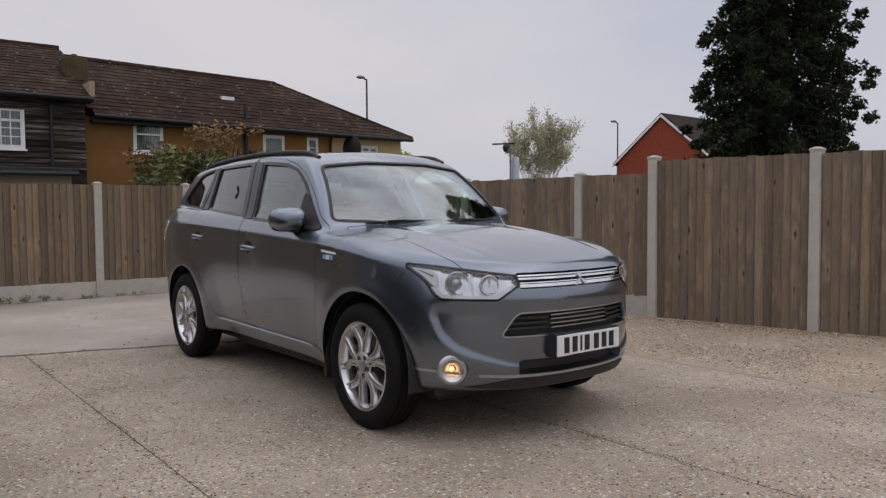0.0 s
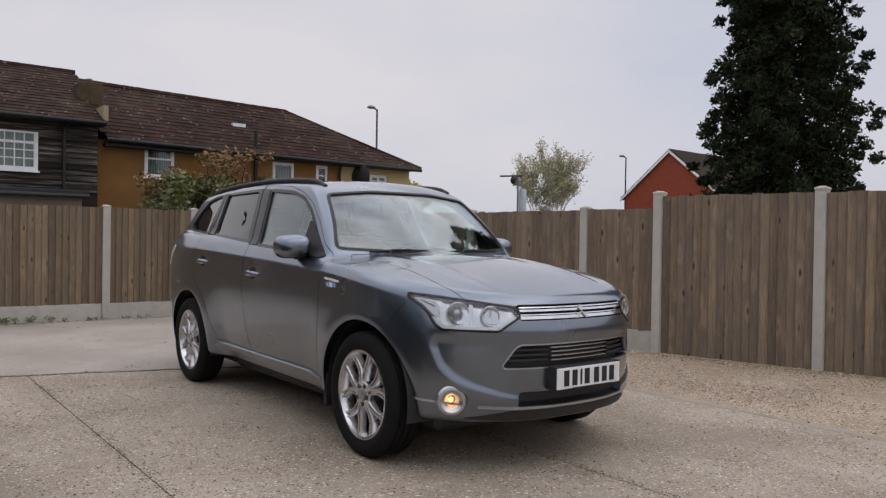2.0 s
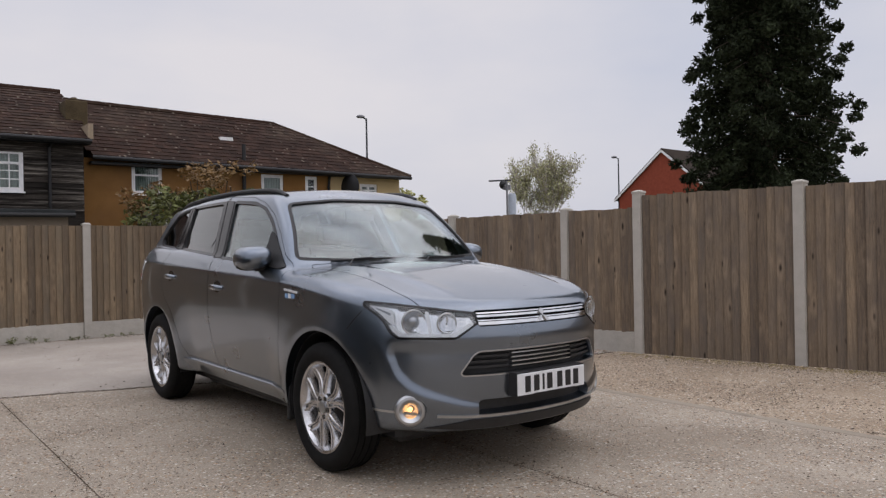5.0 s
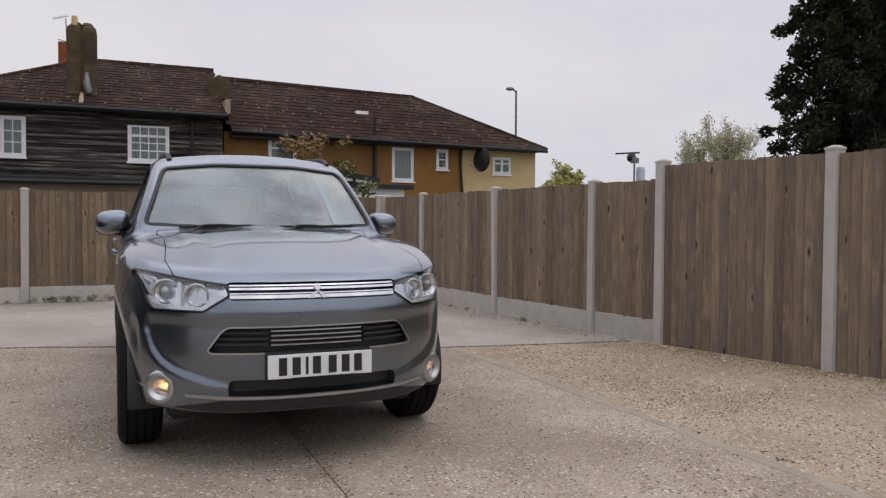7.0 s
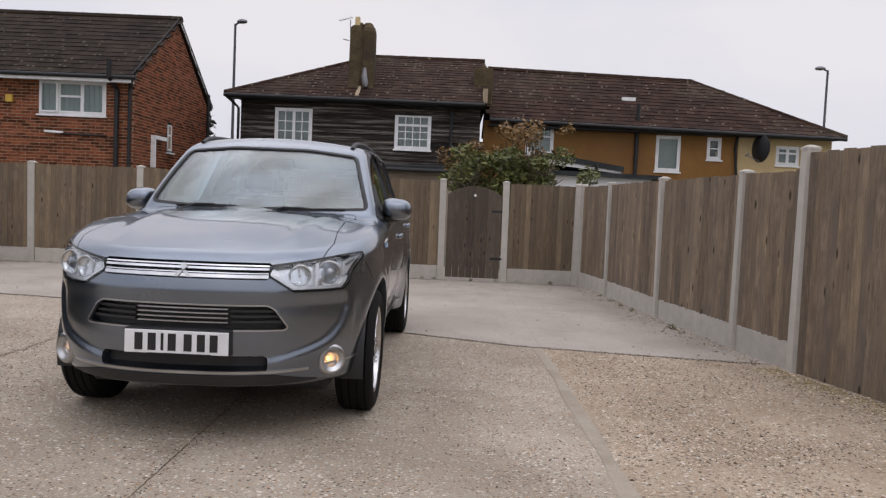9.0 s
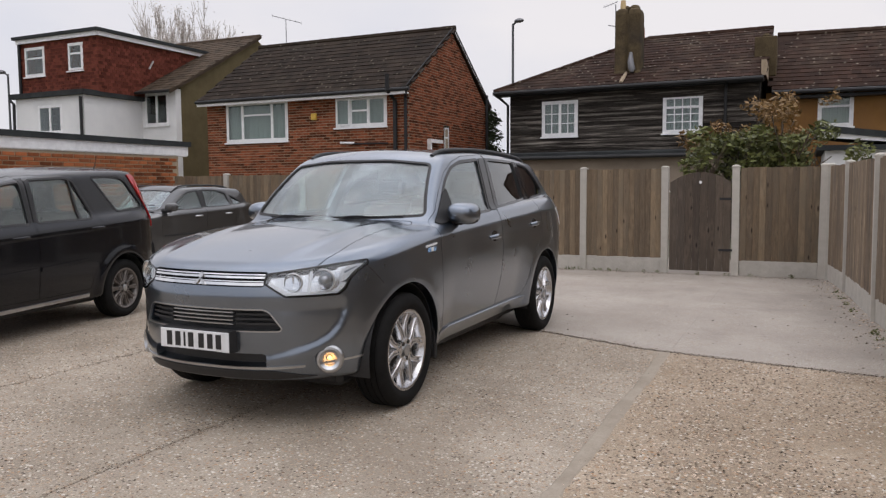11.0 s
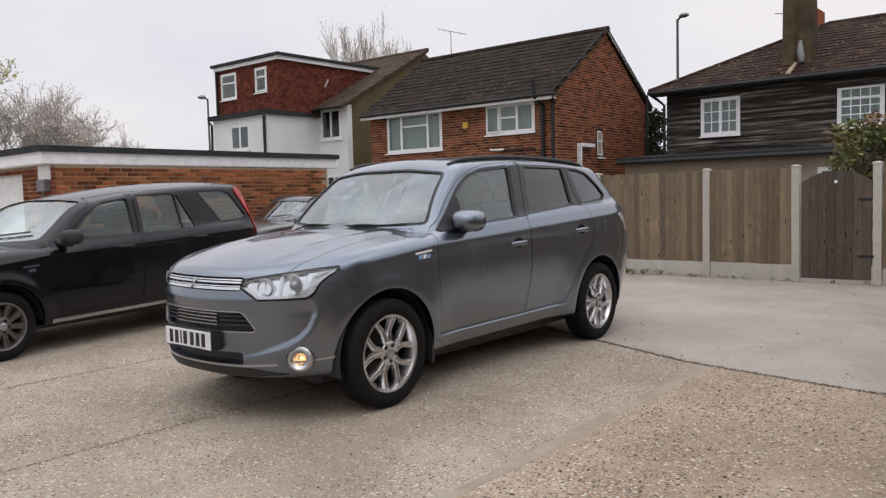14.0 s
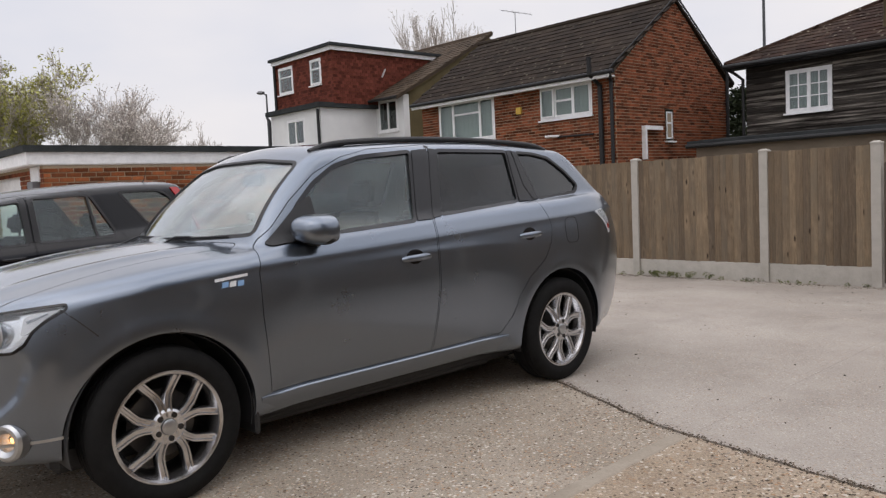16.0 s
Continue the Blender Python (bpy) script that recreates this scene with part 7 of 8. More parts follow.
car = thing("car", (0, 0, 0), "grey metallic estate SUV with alloy wheels and lit fog lamps", "car")
car.location = (3.42, 3.613, 0)
car_part("body", body, M_PAINT, car)
car_part("bonnet", bonnet, M_PAINT, car)
for sgn in (1, -1):
    for me, win, priv in ((door_f, WIN_F, False), (door_r, WIN_R, True)):
        d_ob = car_part("door", half_of(me, sgn), M_PAINT, car)
        g = car_part("side_window", skin.patch(shrunk(win, -0.006), "x", sgn, -0.014, -0.010, 0.09), M_PRIV if priv else M_SIDE, d_ob, "dark privacy glass" if priv else "clear side glass")
        g.visible_shadow = False
        yh, zh = (1.418, 0.930) if not priv else (2.376, 0.985)
        hb = bmesh.new()
        h0 = skin.drop((yh, zh), "x", sgn)[0].x * sgn
        tube(hb, [(sgn * (h0 - 0.004), yh - 0.095, zh - 0.003), (sgn * (h0 + 0.016), yh - 0.07, zh), (sgn * (h0 + 0.022), yh, zh + 0.003), (sgn * (h0 + 0.018), yh + 0.07, zh + 0.004), (sgn * (h0 - 0.004), yh + 0.10, zh + 0.003)], [0.012, 0.018, 0.019, 0.019, 0.014], 12)
        for v in hb.verts:
            v.co.x = sgn * (h0 + 0.008) + (v.co.x - sgn * (h0 + 0.008)) * 0.75
        car_part("door_handle", hb, M_PAINT, d_ob, angle=60)
        rim_pts = win + [win[0]]
        car_part("window_seal", skin.strip(rim_pts, "x", sgn, 0.024, -0.012, 0.002), M_GLOSSB, d_ob)
        # black oval painting the shade of the recess behind the handle
        shade_oval = [(yh - 0.005 + 0.062 * math.cos(a), zh + 0.008 + 0.040 * math.sin(a)) for a in np.linspace(0, 2 * math.pi, 18, endpoint=False)]
        car_part("handle_cup", skin.patch(shade_oval, "x", sgn, -0.002, 0.002, 0.2), M_GLOSSB, d_ob)
    g = car_part("quarter_window", skin.patch(shrunk(WIN_Q, -0.006), "x", sgn, -0.014, -0.010, 0.09), M_PRIV, car, "dark privacy glass")
    g.visible_shadow = False
    car_part("quarter_seal", skin.strip(WIN_Q + [WIN_Q[0]], "x", sgn, 0.02, -0.012, 0.002), M_TRIM, car)
    # black pillars between the windows
    car_part("pillar_cover", skin.patch([(1.498, 1.128), (1.600, 1.131), (1.728, 1.536), (1.612, 1.528)], "x", sgn, -0.002, 0.006, 0.03), M_GLOSSB, car, "gloss black pillar cover")
    car_part("pillar_cover", skin.patch([(1.620, 1.136), (1.682, 1.144), (1.795, 1.536), (1.745, 1.538)], "x", sgn, -0.002, 0.006, 0.03), M_GLOSSB, car)
    car_part("pillar_cover", skin.patch([(2.405, 1.196), (2.535, 1.199), (2.478, 1.300), (2.466, 1.528), (2.434, 1.528)], "x", sgn, -0.002, 0.006, 0.03), M_GLOSSB, car)
    car_part("pillar_cover", skin.patch([(2.556, 1.203), (2.60, 1.206), (2.52, 1.522), (2.483, 1.524), (2.496, 1.300)], "x", sgn, -0.002, 0.006, 0.03), M_GLOSSB, car)
    car_part("pillar_seal", skin.strip([(1.608, 1.132), (1.67, 1.33), (1.742, 1.555)], "x", sgn, 0.03, -0.012, 0.003), M_GLOSSB, car)
    car_part("pillar_seal", skin.strip([(2.546, 1.20), (2.488, 1.30), (2.476, 1.53)], "x", sgn, 0.03, -0.012, 0.003), M_GLOSSB, car)
    car_part("mirror_sail", skin.patch(rounded([(0.545, 1.075), (0.58, 1.062), (0.86, 1.092), (0.86, 1.300), (0.77, 1.255), (0.66, 1.165)], 0.02, 3), "x", sgn, -0.012, 0.006, 0.03), M_TRIM, car)
    # sill, mud flap, wheel-well liner, fuel flap, shut lines
    car_part("lower_sill", sill_mesh(skin, sgn), M_PAINT, car, angle=40)
    car_part("mud_flap", bevelled(boxes((0.64, 0.815, 0.405, 0.432, 0.20, 0.50)), 0.01), M_TRIM, car, "black mud flap", at=Matrix.Diagonal((sgn, 1, 1, 1)))
    car_part("bumper_line", skin.strip([(-0.375, 0.893), (-0.32, 0.84), (-0.255, 0.772)], "x", sgn, 0.005, -0.004, 0.0015), M_TRIM, car)
    fl = [(2.80 + 0.066 * math.copysign(abs(math.cos(a)) ** 0.5, math.cos(a)), 0.99 + 0.084 * math.copysign(abs(math.sin(a)) ** 0.6, math.sin(a))) for a in np.linspace(0, 2 * math.pi, 33)]
    if sgn == 1:
        car_part("fuel_flap_line", skin.strip(fl, "x", sgn, 0.004, -0.004, 0.0012), M_TRIM, car)
    car_part("bumper_trim", skin.strip([(-0.60, 0.372), (-0.50, 0.378), (-0.385, 0.385)], "x", sgn, 0.012, -0.002, 0.004), M_SATIN, car, "thin silver lower trim")
    tl = rounded([(3.10, 1.10), (3.21, 1.112), (3.268, 1.07), (3.295, 0.985), (3.275, 0.93), (3.225, 1.01), (3.165, 1.055)], 0.02, 2)
    lamp = car_part("tail_lamp", skin.patch(tl, "x", sgn, -0.004, 0.004, 0.03), M_WHITEL, car, "clear and red tail lamp")
    car_part("red_section", skin.patch(rounded([(3.262, 0.965), (3.284, 0.975), (3.274, 1.01), (3.244, 1.0)], 0.01, 2), "x", sgn, 0.004, 0.0065, 0.03), M_REDL, lamp)
    g = car_part("tail_lens", skin.patch(shrunk(tl, 0.004), "x", sgn, 0.0075, 0.009, 0.03), M_CLEAR, lamp)
    g.visible_shadow = False
    # badge on the wing: unread small lettering as bars
    bdg = car_part("wing_badge", skin.patch([(0.245, 0.932), (0.405, 0.945), (0.405, 0.957), (0.245, 0.945)], "x", sgn, 0, 0.004, 0.1), M_PLATE, car, "pale and blue lettering badge")
    for k in range(3):
        a = 0.275 + 0.038 * k
        car_part("letter_bar", skin.patch([(a, 0.903), (a + 0.030, 0.905), (a + 0.034, 0.930), (a + 0.004, 0.927)], "x", sgn, 0, 0.004, 0.1), M_BLUEB if k != 1 else M_PLATE, bdg)
    # roof rail
    rr = bmesh.new()
    pts = []
    for k in range(25):
        t = k / 24
        y = 0.98 + 1.93 * t
        h = skin.drop((0.515, y), "z", 1)[0]
        lift = 0.022 * min(1, t / 0.10, (1 - t) / 0.07) ** 0.7
        pts.append((sgn * h.x, y, h.z + lift - 0.004))
    tube(rr, pts, [0.017] * 25, 10)
    car_part("roof_rail", rr, M_TRIM, car, "black roof rail")
    # door mirror
    mb = bmesh.new()
    bmesh.ops.create_uvsphere(mb, u_segments=32, v_segments=20, radius=1)
    for v in mb.verts:
        x, y, z = v.co
        e = 0.75
        x, y, z = (math.copysign(abs(c) ** e, c) for c in (x, y, z))
        y = y * 0.135 if y < 0 else min(y, 0.35) * 0.085
        v.co = Vector((sgn * (0.852 + x * 0.098), 0.80 + y + 0.02 * x, 1.132 + z * 0.072 - 0.008 * x))
    mir = car_part("door_mirror", mb, M_PAINT, car, "grey door mirror with a chrome strip", angle=50)
    gl = bmesh.new()
    prism(gl, rounded([(sgn * 0.775, 1.076), (sgn * 0.93, 1.078), (sgn * 0.93, 1.178), (sgn * 0.775, 1.188)], 0.03, 3), "y", 0.828, 0.838)
    car_part("mirror_glass", gl, M_CHROME, mir, angle=20)
    ar = bmesh.new()
    tube(ar, [(sgn * 0.68, 0.73, 1.07), (sgn * 0.74, 0.76, 1.075), (sgn * 0.83, 0.80, 1.075)], [0.045, 0.04, 0.045], 12)
    for v in ar.verts:
        v.co.z = 1.075 + (v.co.z - 1.075) * 0.62
    lo_b = bmesh.new()
    tube(lo_b, [(sgn * (0.765 + 0.175 * k / 8), 0.80 + 0.02 * (k / 8) - 0.015 * math.sin(k / 8 * math.pi), 1.082) for k in range(9)], [0.012, 0.03, 0.036, 0.038, 0.038, 0.038, 0.036, 0.03, 0.012], 12)
    for v in lo_b.verts:
        v.co.z = 1.080 + (v.co.z - 1.082) * 0.7
    car_part("mirror_base", lo_b, M_TRIM, mir, "black lower housing")
    car_part("mirror_arm", ar, M_TRIM, mir)
    ts = bmesh.new()
    strip_pts = [(sgn * (0.80 + 0.145 * k / 8), 0.668 + 0.10 * (k / 8) ** 3, 1.118 - 0.002 * k) for k in range(9)]
    tube(ts, strip_pts, [0.004, 0.007, 0.008, 0.008, 0.008, 0.008, 0.008, 0.007, 0.004], 8)
    car_part("turn_signal", ts, M_CLEAR, mir, "clear turn signal strip")
    # headlamp
    tub = car_part("headlamp", skin.patch(shrunk(HEAD, 0.001), "a", sgn, -0.033, -0.028, 0.05), M_LAMPIN, car, "clear headlamp with chrome reflectors")
    lens = car_part("lens", skin.patch(shrunk(HEAD, -0.002), "a", sgn, -0.001, 0.004, 0.05), M_CLEAR, tub, "clear outer lens")
    lens.visible_shadow = False
    car_part("lamp_surround", skin.strip(HEAD + [HEAD[0]], "a", sgn, 0.010, -0.02, 0.0045, 0.05), M_GLOSSB, tub)
    for nm, uu, zz, rad, mat in (("projector", 0.105, 0.815, 0.056, M_CHROME), ("reflector", -0.055, 0.808, 0.046, M_CHROME)):
        h, nn = skin.drop((uu, zz), "a", sgn)
        pb = bmesh.new()
        lathe(pb, [(0.0, rad), (0.005, rad * 0.93), (0.016, rad * 0.6), (0.020, 0.0)], "y", 28)
        p = car_part(nm, pb, mat, tub, at=Matrix.Translation(h + Vector((-sgn * 0.004, 0.007, 0))) @ Matrix.Rotation(sgn * radians(18), 4, "Z"))
        rg = bmesh.new()
        tube(rg, [(rad * 1.04 * math.cos(q), 0, rad * 1.04 * math.sin(q)) for q in np.linspace(0, 2 * math.pi, 33)], 0.0045, 6, False)
        car_part("lamp_ring", rg, M_SATIN, p)
        bb = bmesh.new()
        bmesh.ops.create_uvsphere(bb, u_segments=18, v_segments=10, radius=rad * (0.6 if nm == "projector" else 0.22))
        car_part("lamp_glass", bb, M_LAMPB if nm == "projector" else M_CHROME, p, at=Matrix.Translation((0, 0.018, 0)))
    car_part("indicator", skin.patch(rounded([(0.205, 0.80), (0.232, 0.81), (0.29, 0.862), (0.345, 0.896), (0.26, 0.893), (0.215, 0.87)], 0.01, 2), "a", sgn, -0.026, -0.016, 0.05), M_WHITEL, tub, "white indicator section")
    car_part("light_guide", skin.patch([(0.225, 0.858), (0.30, 0.884), (0.30, 0.878), (0.23, 0.848)], "a", sgn, -0.016, -0.011, 0.05), M_LAMPB, tub)
    car_part("brow", skin.patch([(-0.165, 0.848), (0.0, 0.868), (0.19, 0.888), (0.19, 0.876), (0.0, 0.856), (-0.16, 0.838)], "a", sgn, -0.027, -0.016, 0.05), M_GLOSSB, tub)
    car_part("lower_edge", skin.patch([(-0.10, 0.742), (0.18, 0.745), (0.215, 0.77), (0.235, 0.80), (0.215, 0.80), (0.195, 0.775), (0.17, 0.760), (-0.085, 0.757)], "a", sgn, -0.027, -0.008, 0.05), M_WHITEL, tub, "bright lower edge")
    car_part("inner_edge", skin.patch([(-0.19, 0.806), (-0.10, 0.744), (-0.085, 0.757), (-0.17, 0.81)], "a", sgn, -0.027, -0.010, 0.05), M_WHITEL, tub)
    car_part("divider", skin.patch([(0.018, 0.750), (0.032, 0.750), (0.052, 0.868), (0.034, 0.866)], "a", sgn, -0.027, -0.008, 0.05), M_WHITEL, tub)
    for k in range(3):
        car_part("reflector_facet", skin.patch([(-0.15 + 0.05 * k, 0.785 - 0.008 * k), (-0.108 + 0.05 * k, 0.780 - 0.008 * k), (-0.112 + 0.05 * k, 0.838 + 0.004 * k), (-0.15 + 0.05 * k, 0.832 + 0.004 * k)], "a", sgn, -0.028, -0.020 + 0.003 * k, 0.1), M_CHROME, tub)
    # fog lamp, lit
    fb = bmesh.new()
    hx = skin.drop((0.652, 0.388), "y", -1)[0]
    lathe(fb, [(0.05, 0.026), (0.012, 0.032), (-0.010, 0.038), (-0.024, 0.056), (-0.022, 0.068), (-0.010, 0.077), (0.03, 0.079)], "y", 32)
    fog = car_part("fog_lamp", fb, M_SATIN, car, "round lit fog lamp in a silver bezel", at=Matrix.Translation((sgn * 0.652, hx.y + 0.004, 0.388)) @ Matrix.Rotation(radians(sgn * 34), 4, "Z"))
    fb = bmesh.new()
    lathe(fb, [(0.040, 0.0), (0.034, 0.016), (0.004, 0.0335)], "y", 24)
    car_part("fog_reflector", fb, M_WHITEL, fog, "lit fog lamp reflector")
    fb = bmesh.new()
    bmesh.ops.create_uvsphere(fb, u_segments=14, v_segments=10, radius=0.012)
    car_part("bulb", fb, M_BULB, fog, "lit warm bulb", at=Matrix.Translation((0, 0.028, 0)))
    fb = bmesh.new()
    lathe(fb, [(-0.004, 0.0355), (-0.011, 0.022), (-0.013, 0.0)], "y", 28)
    g = car_part("fog_lens", fb, M_CLEAR, fog)
    g.visible_shadow = False
    for yw in (0.0, 2.67):
        make_wheel(car, Matrix.Translation((sgn * 0.733, yw, 0.340)), 0.340, 0.237, 0.20, 5, "y", sgn < 0, M_ALLOY, 0.35 if yw else 0.12, 0.041)
        lin = bmesh.new()
        lathe(lin, [(0.475, 0.06), (0.475, 0.404), (0.795, 0.404)], "x", 60, (0, yw, 0.337))
        bmesh.ops.delete(lin, geom=[v for v in lin.verts if v.co.z < 0.25], context="VERTS")
        bmesh.ops.solidify(lin, geom=list(lin.faces), thickness=0.004)
        car_part("wheel_liner", lin, M_TRIM, car, at=Matrix.Diagonal((sgn, 1, 1, 1)))

# screens
g = car_part("windscreen", skin.patch(shrunk(SCREEN, -0.008), "y", -1, -0.012, -0.007, 0.08), M_SCREEN, car, "clear windscreen reflecting the sky")
g.visible_shadow = False
car_part("windscreen_seal", skin.strip(SCREEN + [SCREEN[0]], "y", -1, 0.022, -0.012, 0.001, 0.05), M_TRIM, car)
g = car_part("rear_window", skin.patch(shrunk(REARW, -0.008), "y", 1, -0.012, -0.007, 0.08), M_PRIV, car, "dark rear glass")
g.visible_shadow = False
# scuttle and wipers
cow = bmesh.new()
n = 24
rows = []
for k in range(n + 1):
    x = -0.64 + 1.28 * k / n
    y = 0.30 + 0.22 * (x / 0.66) ** 2
    rows.append([cow.verts.new((x, y - 0.03 + 0.02, 1.072 - 0.02 * (x / 0.66) ** 2)), cow.verts.new((x, y + 0.10, 1.108))])
for a, c in zip(rows, rows[1:]):
    cow.faces.new((a[0], c[0], c[1], a[1]))
bmesh.ops.solidify(cow, geom=list(cow.faces), thickness=0.01)
car_part("scuttle_panel", cow, M_TRIM, car, "black scuttle panel")
for xa, xb in ((-0.50, 0.02), (0.05, 0.55)):
    wb = bmesh.new()
    pts = []
    for k in range(9):
        x = xa + (xb - xa) * k / 8
        h, nn = skin.drop((x, 1.104 + 0.010 * k / 8), "y", -1)
        pts.append(h + nn * 0.007)
    tube(wb, pts, [0.005] * 9, 6)
    wip = car_part("wiper", wb, M_TRIM, car, "black wiper blade")
    wb = tube(bmesh.new(), [(xa + 0.04, 0.30, 1.07), Vector(pts[2]) + Vector((0, -0.008, 0.006)), Vector(pts[4]) + Vector((0, -0.004, 0.006))], [0.007, 0.005, 0.004], 6)
    car_part("wiper_arm", wb, M_TRIM, wip)

# upper grille: dark back, two chrome bars and a three-lozenge emblem
gr = car_part("grille", skin.patch(shrunk(GRILLE, 0.001), "y", -1, -0.048, -0.040, 0.1), M_GLOSSB, car, "black grille with chrome bars")
for za, zb in ((0.846, 0.852), (0.830, 0.840), (0.812, 0.817), (0.793, 0.808)):
    car_part("grille_bar", skin.patch([(-0.380, za), (0.380, za), (0.380, zb), (-0.380, zb)], "y", -1, -0.03, 0.004, 0.1), M_CHROME, gr, "bright chrome bar", angle=20)
em = car_part("emblem", skin.patch([(0, 0.820), (0.019, 0.836), (0, 0.854), (-0.019, 0.836)], "y", -1, 0.0, 0.012, 0.1), M_SATIN, gr, "chrome emblem of three lozenges", angle=20)
for s in (-1, 1):
    car_part("lozenge", skin.patch([(0, 0.820), (s * 0.018, 0.817), (s * 0.042, 0.790), (s * 0.021, 0.790)], "y", -1, 0.0, 0.012, 0.1), M_SATIN, em, angle=20)
# lower grille: black, slats across the middle, thin bright frame
lg = car_part("lower_grille", skin.patch(shrunk(LGRILLE, 0.001), "y", -1, -0.058, -0.05, 0.1), M_TRIM, car, "black lower grille with fine bright slats")
for k in range(4):
    zz = 0.583 + 0.021 * k
    car_part("slat", skin.patch([(-0.21, zz), (0.21, zz), (0.21, zz + 0.006), (-0.21, zz + 0.006)], "y", -1, -0.03, -0.012, 0.1), M_SATIN, lg, "bright slat", angle=20)
for s in (-1, 1):
    for k in range(3):
        zz = 0.583 + 0.026 * k
        xo = 0.45 - 0.016 * k
        car_part("slat", skin.patch([(s * 0.225, zz), (s * xo, zz), (s * xo, zz + 0.012), (s * 0.225, zz + 0.012)], "y", -1, -0.04, -0.02, 0.1), M_TRIM, lg, angle=20)
car_part("grille_frame", skin.strip(LGRILLE + [LGRILLE[0]], "y", -1, 0.007, -0.01, 0.004, 0.06), M_SATIN, lg, "thin bright frame")
it = car_part("intake", skin.patch(shrunk(INTAKE, 0.001), "y", -1, -0.058, -0.05, 0.1), M_TRIM, car, "black lower intake")
car_part("chin_trim", skin.strip([(-0.56, 0.362), (-0.40, 0.355), (0, 0.352), (0.40, 0.355), (0.56, 0.362)], "y", -1, 0.014, -0.002, 0.006), M_SATIN, car, "thin silver lower trim")
# shade below the lip, laid on the bumper as a black strip
car_part("chin_skirt", skin.patch(rounded([(-0.60, 0.300), (-0.42, 0.290), (0.42, 0.290), (0.60, 0.300), (0.42, 0.338), (-0.42, 0.338)], 0.01, 2), "y", -1, -0.004, 0.005, 0.05), M_TRIM, car, "black strip painted as shade under the chin")
# number plate, with bars for its characters
pl = bmesh.new()
box(pl, -0.236, 0.236, -0.893, -0.885, 0.446, 0.551)
plate = car_part("number_plate", bevelled(pl, 0.002), M_PLATE, car, "white number plate with black bars", angle=20)
car_part("plate_holder", boxes((-0.238, 0.238, -0.885, -0.82, 0.440, 0.557)), M_TRIM, plate, smooth=False)
for x in (-0.165, -0.105, -0.058, -0.014, 0.058, 0.118, 0.176):
    w = 0.018 if x != -0.058 else 0.006
    car_part("character_bar", boxes((x - w - 0.006, x + w - 0.006, -0.8955, -0.893, 0.460, 0.538)), M_BARS, plate, smooth=False)
car_part("maker_line", boxes((-0.13, 0.16, -0.895, -0.893, 0.4445, 0.4485)), M_BARS, plate, smooth=False)

# underside and cabin
car_part("underbody", bevelled(boxes((-0.62, 0.62, -0.42, 3.25, 0.19, 0.32)), 0.03), M_TRIM, car, "black underbody")
# added box that keeps light off the ground between the wheels
car_part("floor_pan", bevelled(boxes((-0.60, 0.60, 0.46, 2.20, 0.17, 0.30)), 0.02), M_TRIM, car, "black block added to deepen shade beneath the car")
car_part("dashboard", bevelled(boxes((-0.64, 0.64, 0.60, 1.02, 0.72, 1.065)), 0.05, 3), M_CABIN, car)
sw_b = bmesh.new()
tube(sw_b, [(0.185 * math.cos(a), 0, 0.185 * math.sin(a)) for a in np.linspace(0, 2 * math.pi, 33)], 0.014, 8, False)
tube(sw_b, [(-0.17, 0, 0), (0.17, 0, 0)], 0.016, 6)
tube(sw_b, [(0, 0, 0), (0, 0, -0.17)], 0.016, 6)
car_part("steering_wheel", sw_b, M_CABIN, car, at=Matrix.Translation((0.34, 1.12, 0.97)) @ Matrix.Rotation(radians(-25), 4, "X"))
for x in (-0.35, 0.35):
    seat(car, x, 1.50, 0.50)
seat(car, 0, 2.35, 0.52, 1.25, False)
for x in (-0.42, 0.42):
    car_part("headrest", bevelled(boxes((-0.12, 0.12, -0.05, 0.05, 0.0, 0.16)), 0.04, 3), M_CABIN, car, at=Matrix.Translation((x, 2.74, 1.20)))
car_part("rear_view_mirror", bevelled(boxes((-0.12, 0.12, -0.015, 0.015, -0.035, 0.035)), 0.012, 2), M_TRIM, car, at=Matrix.Translation((0, 0.93, 1.40)))

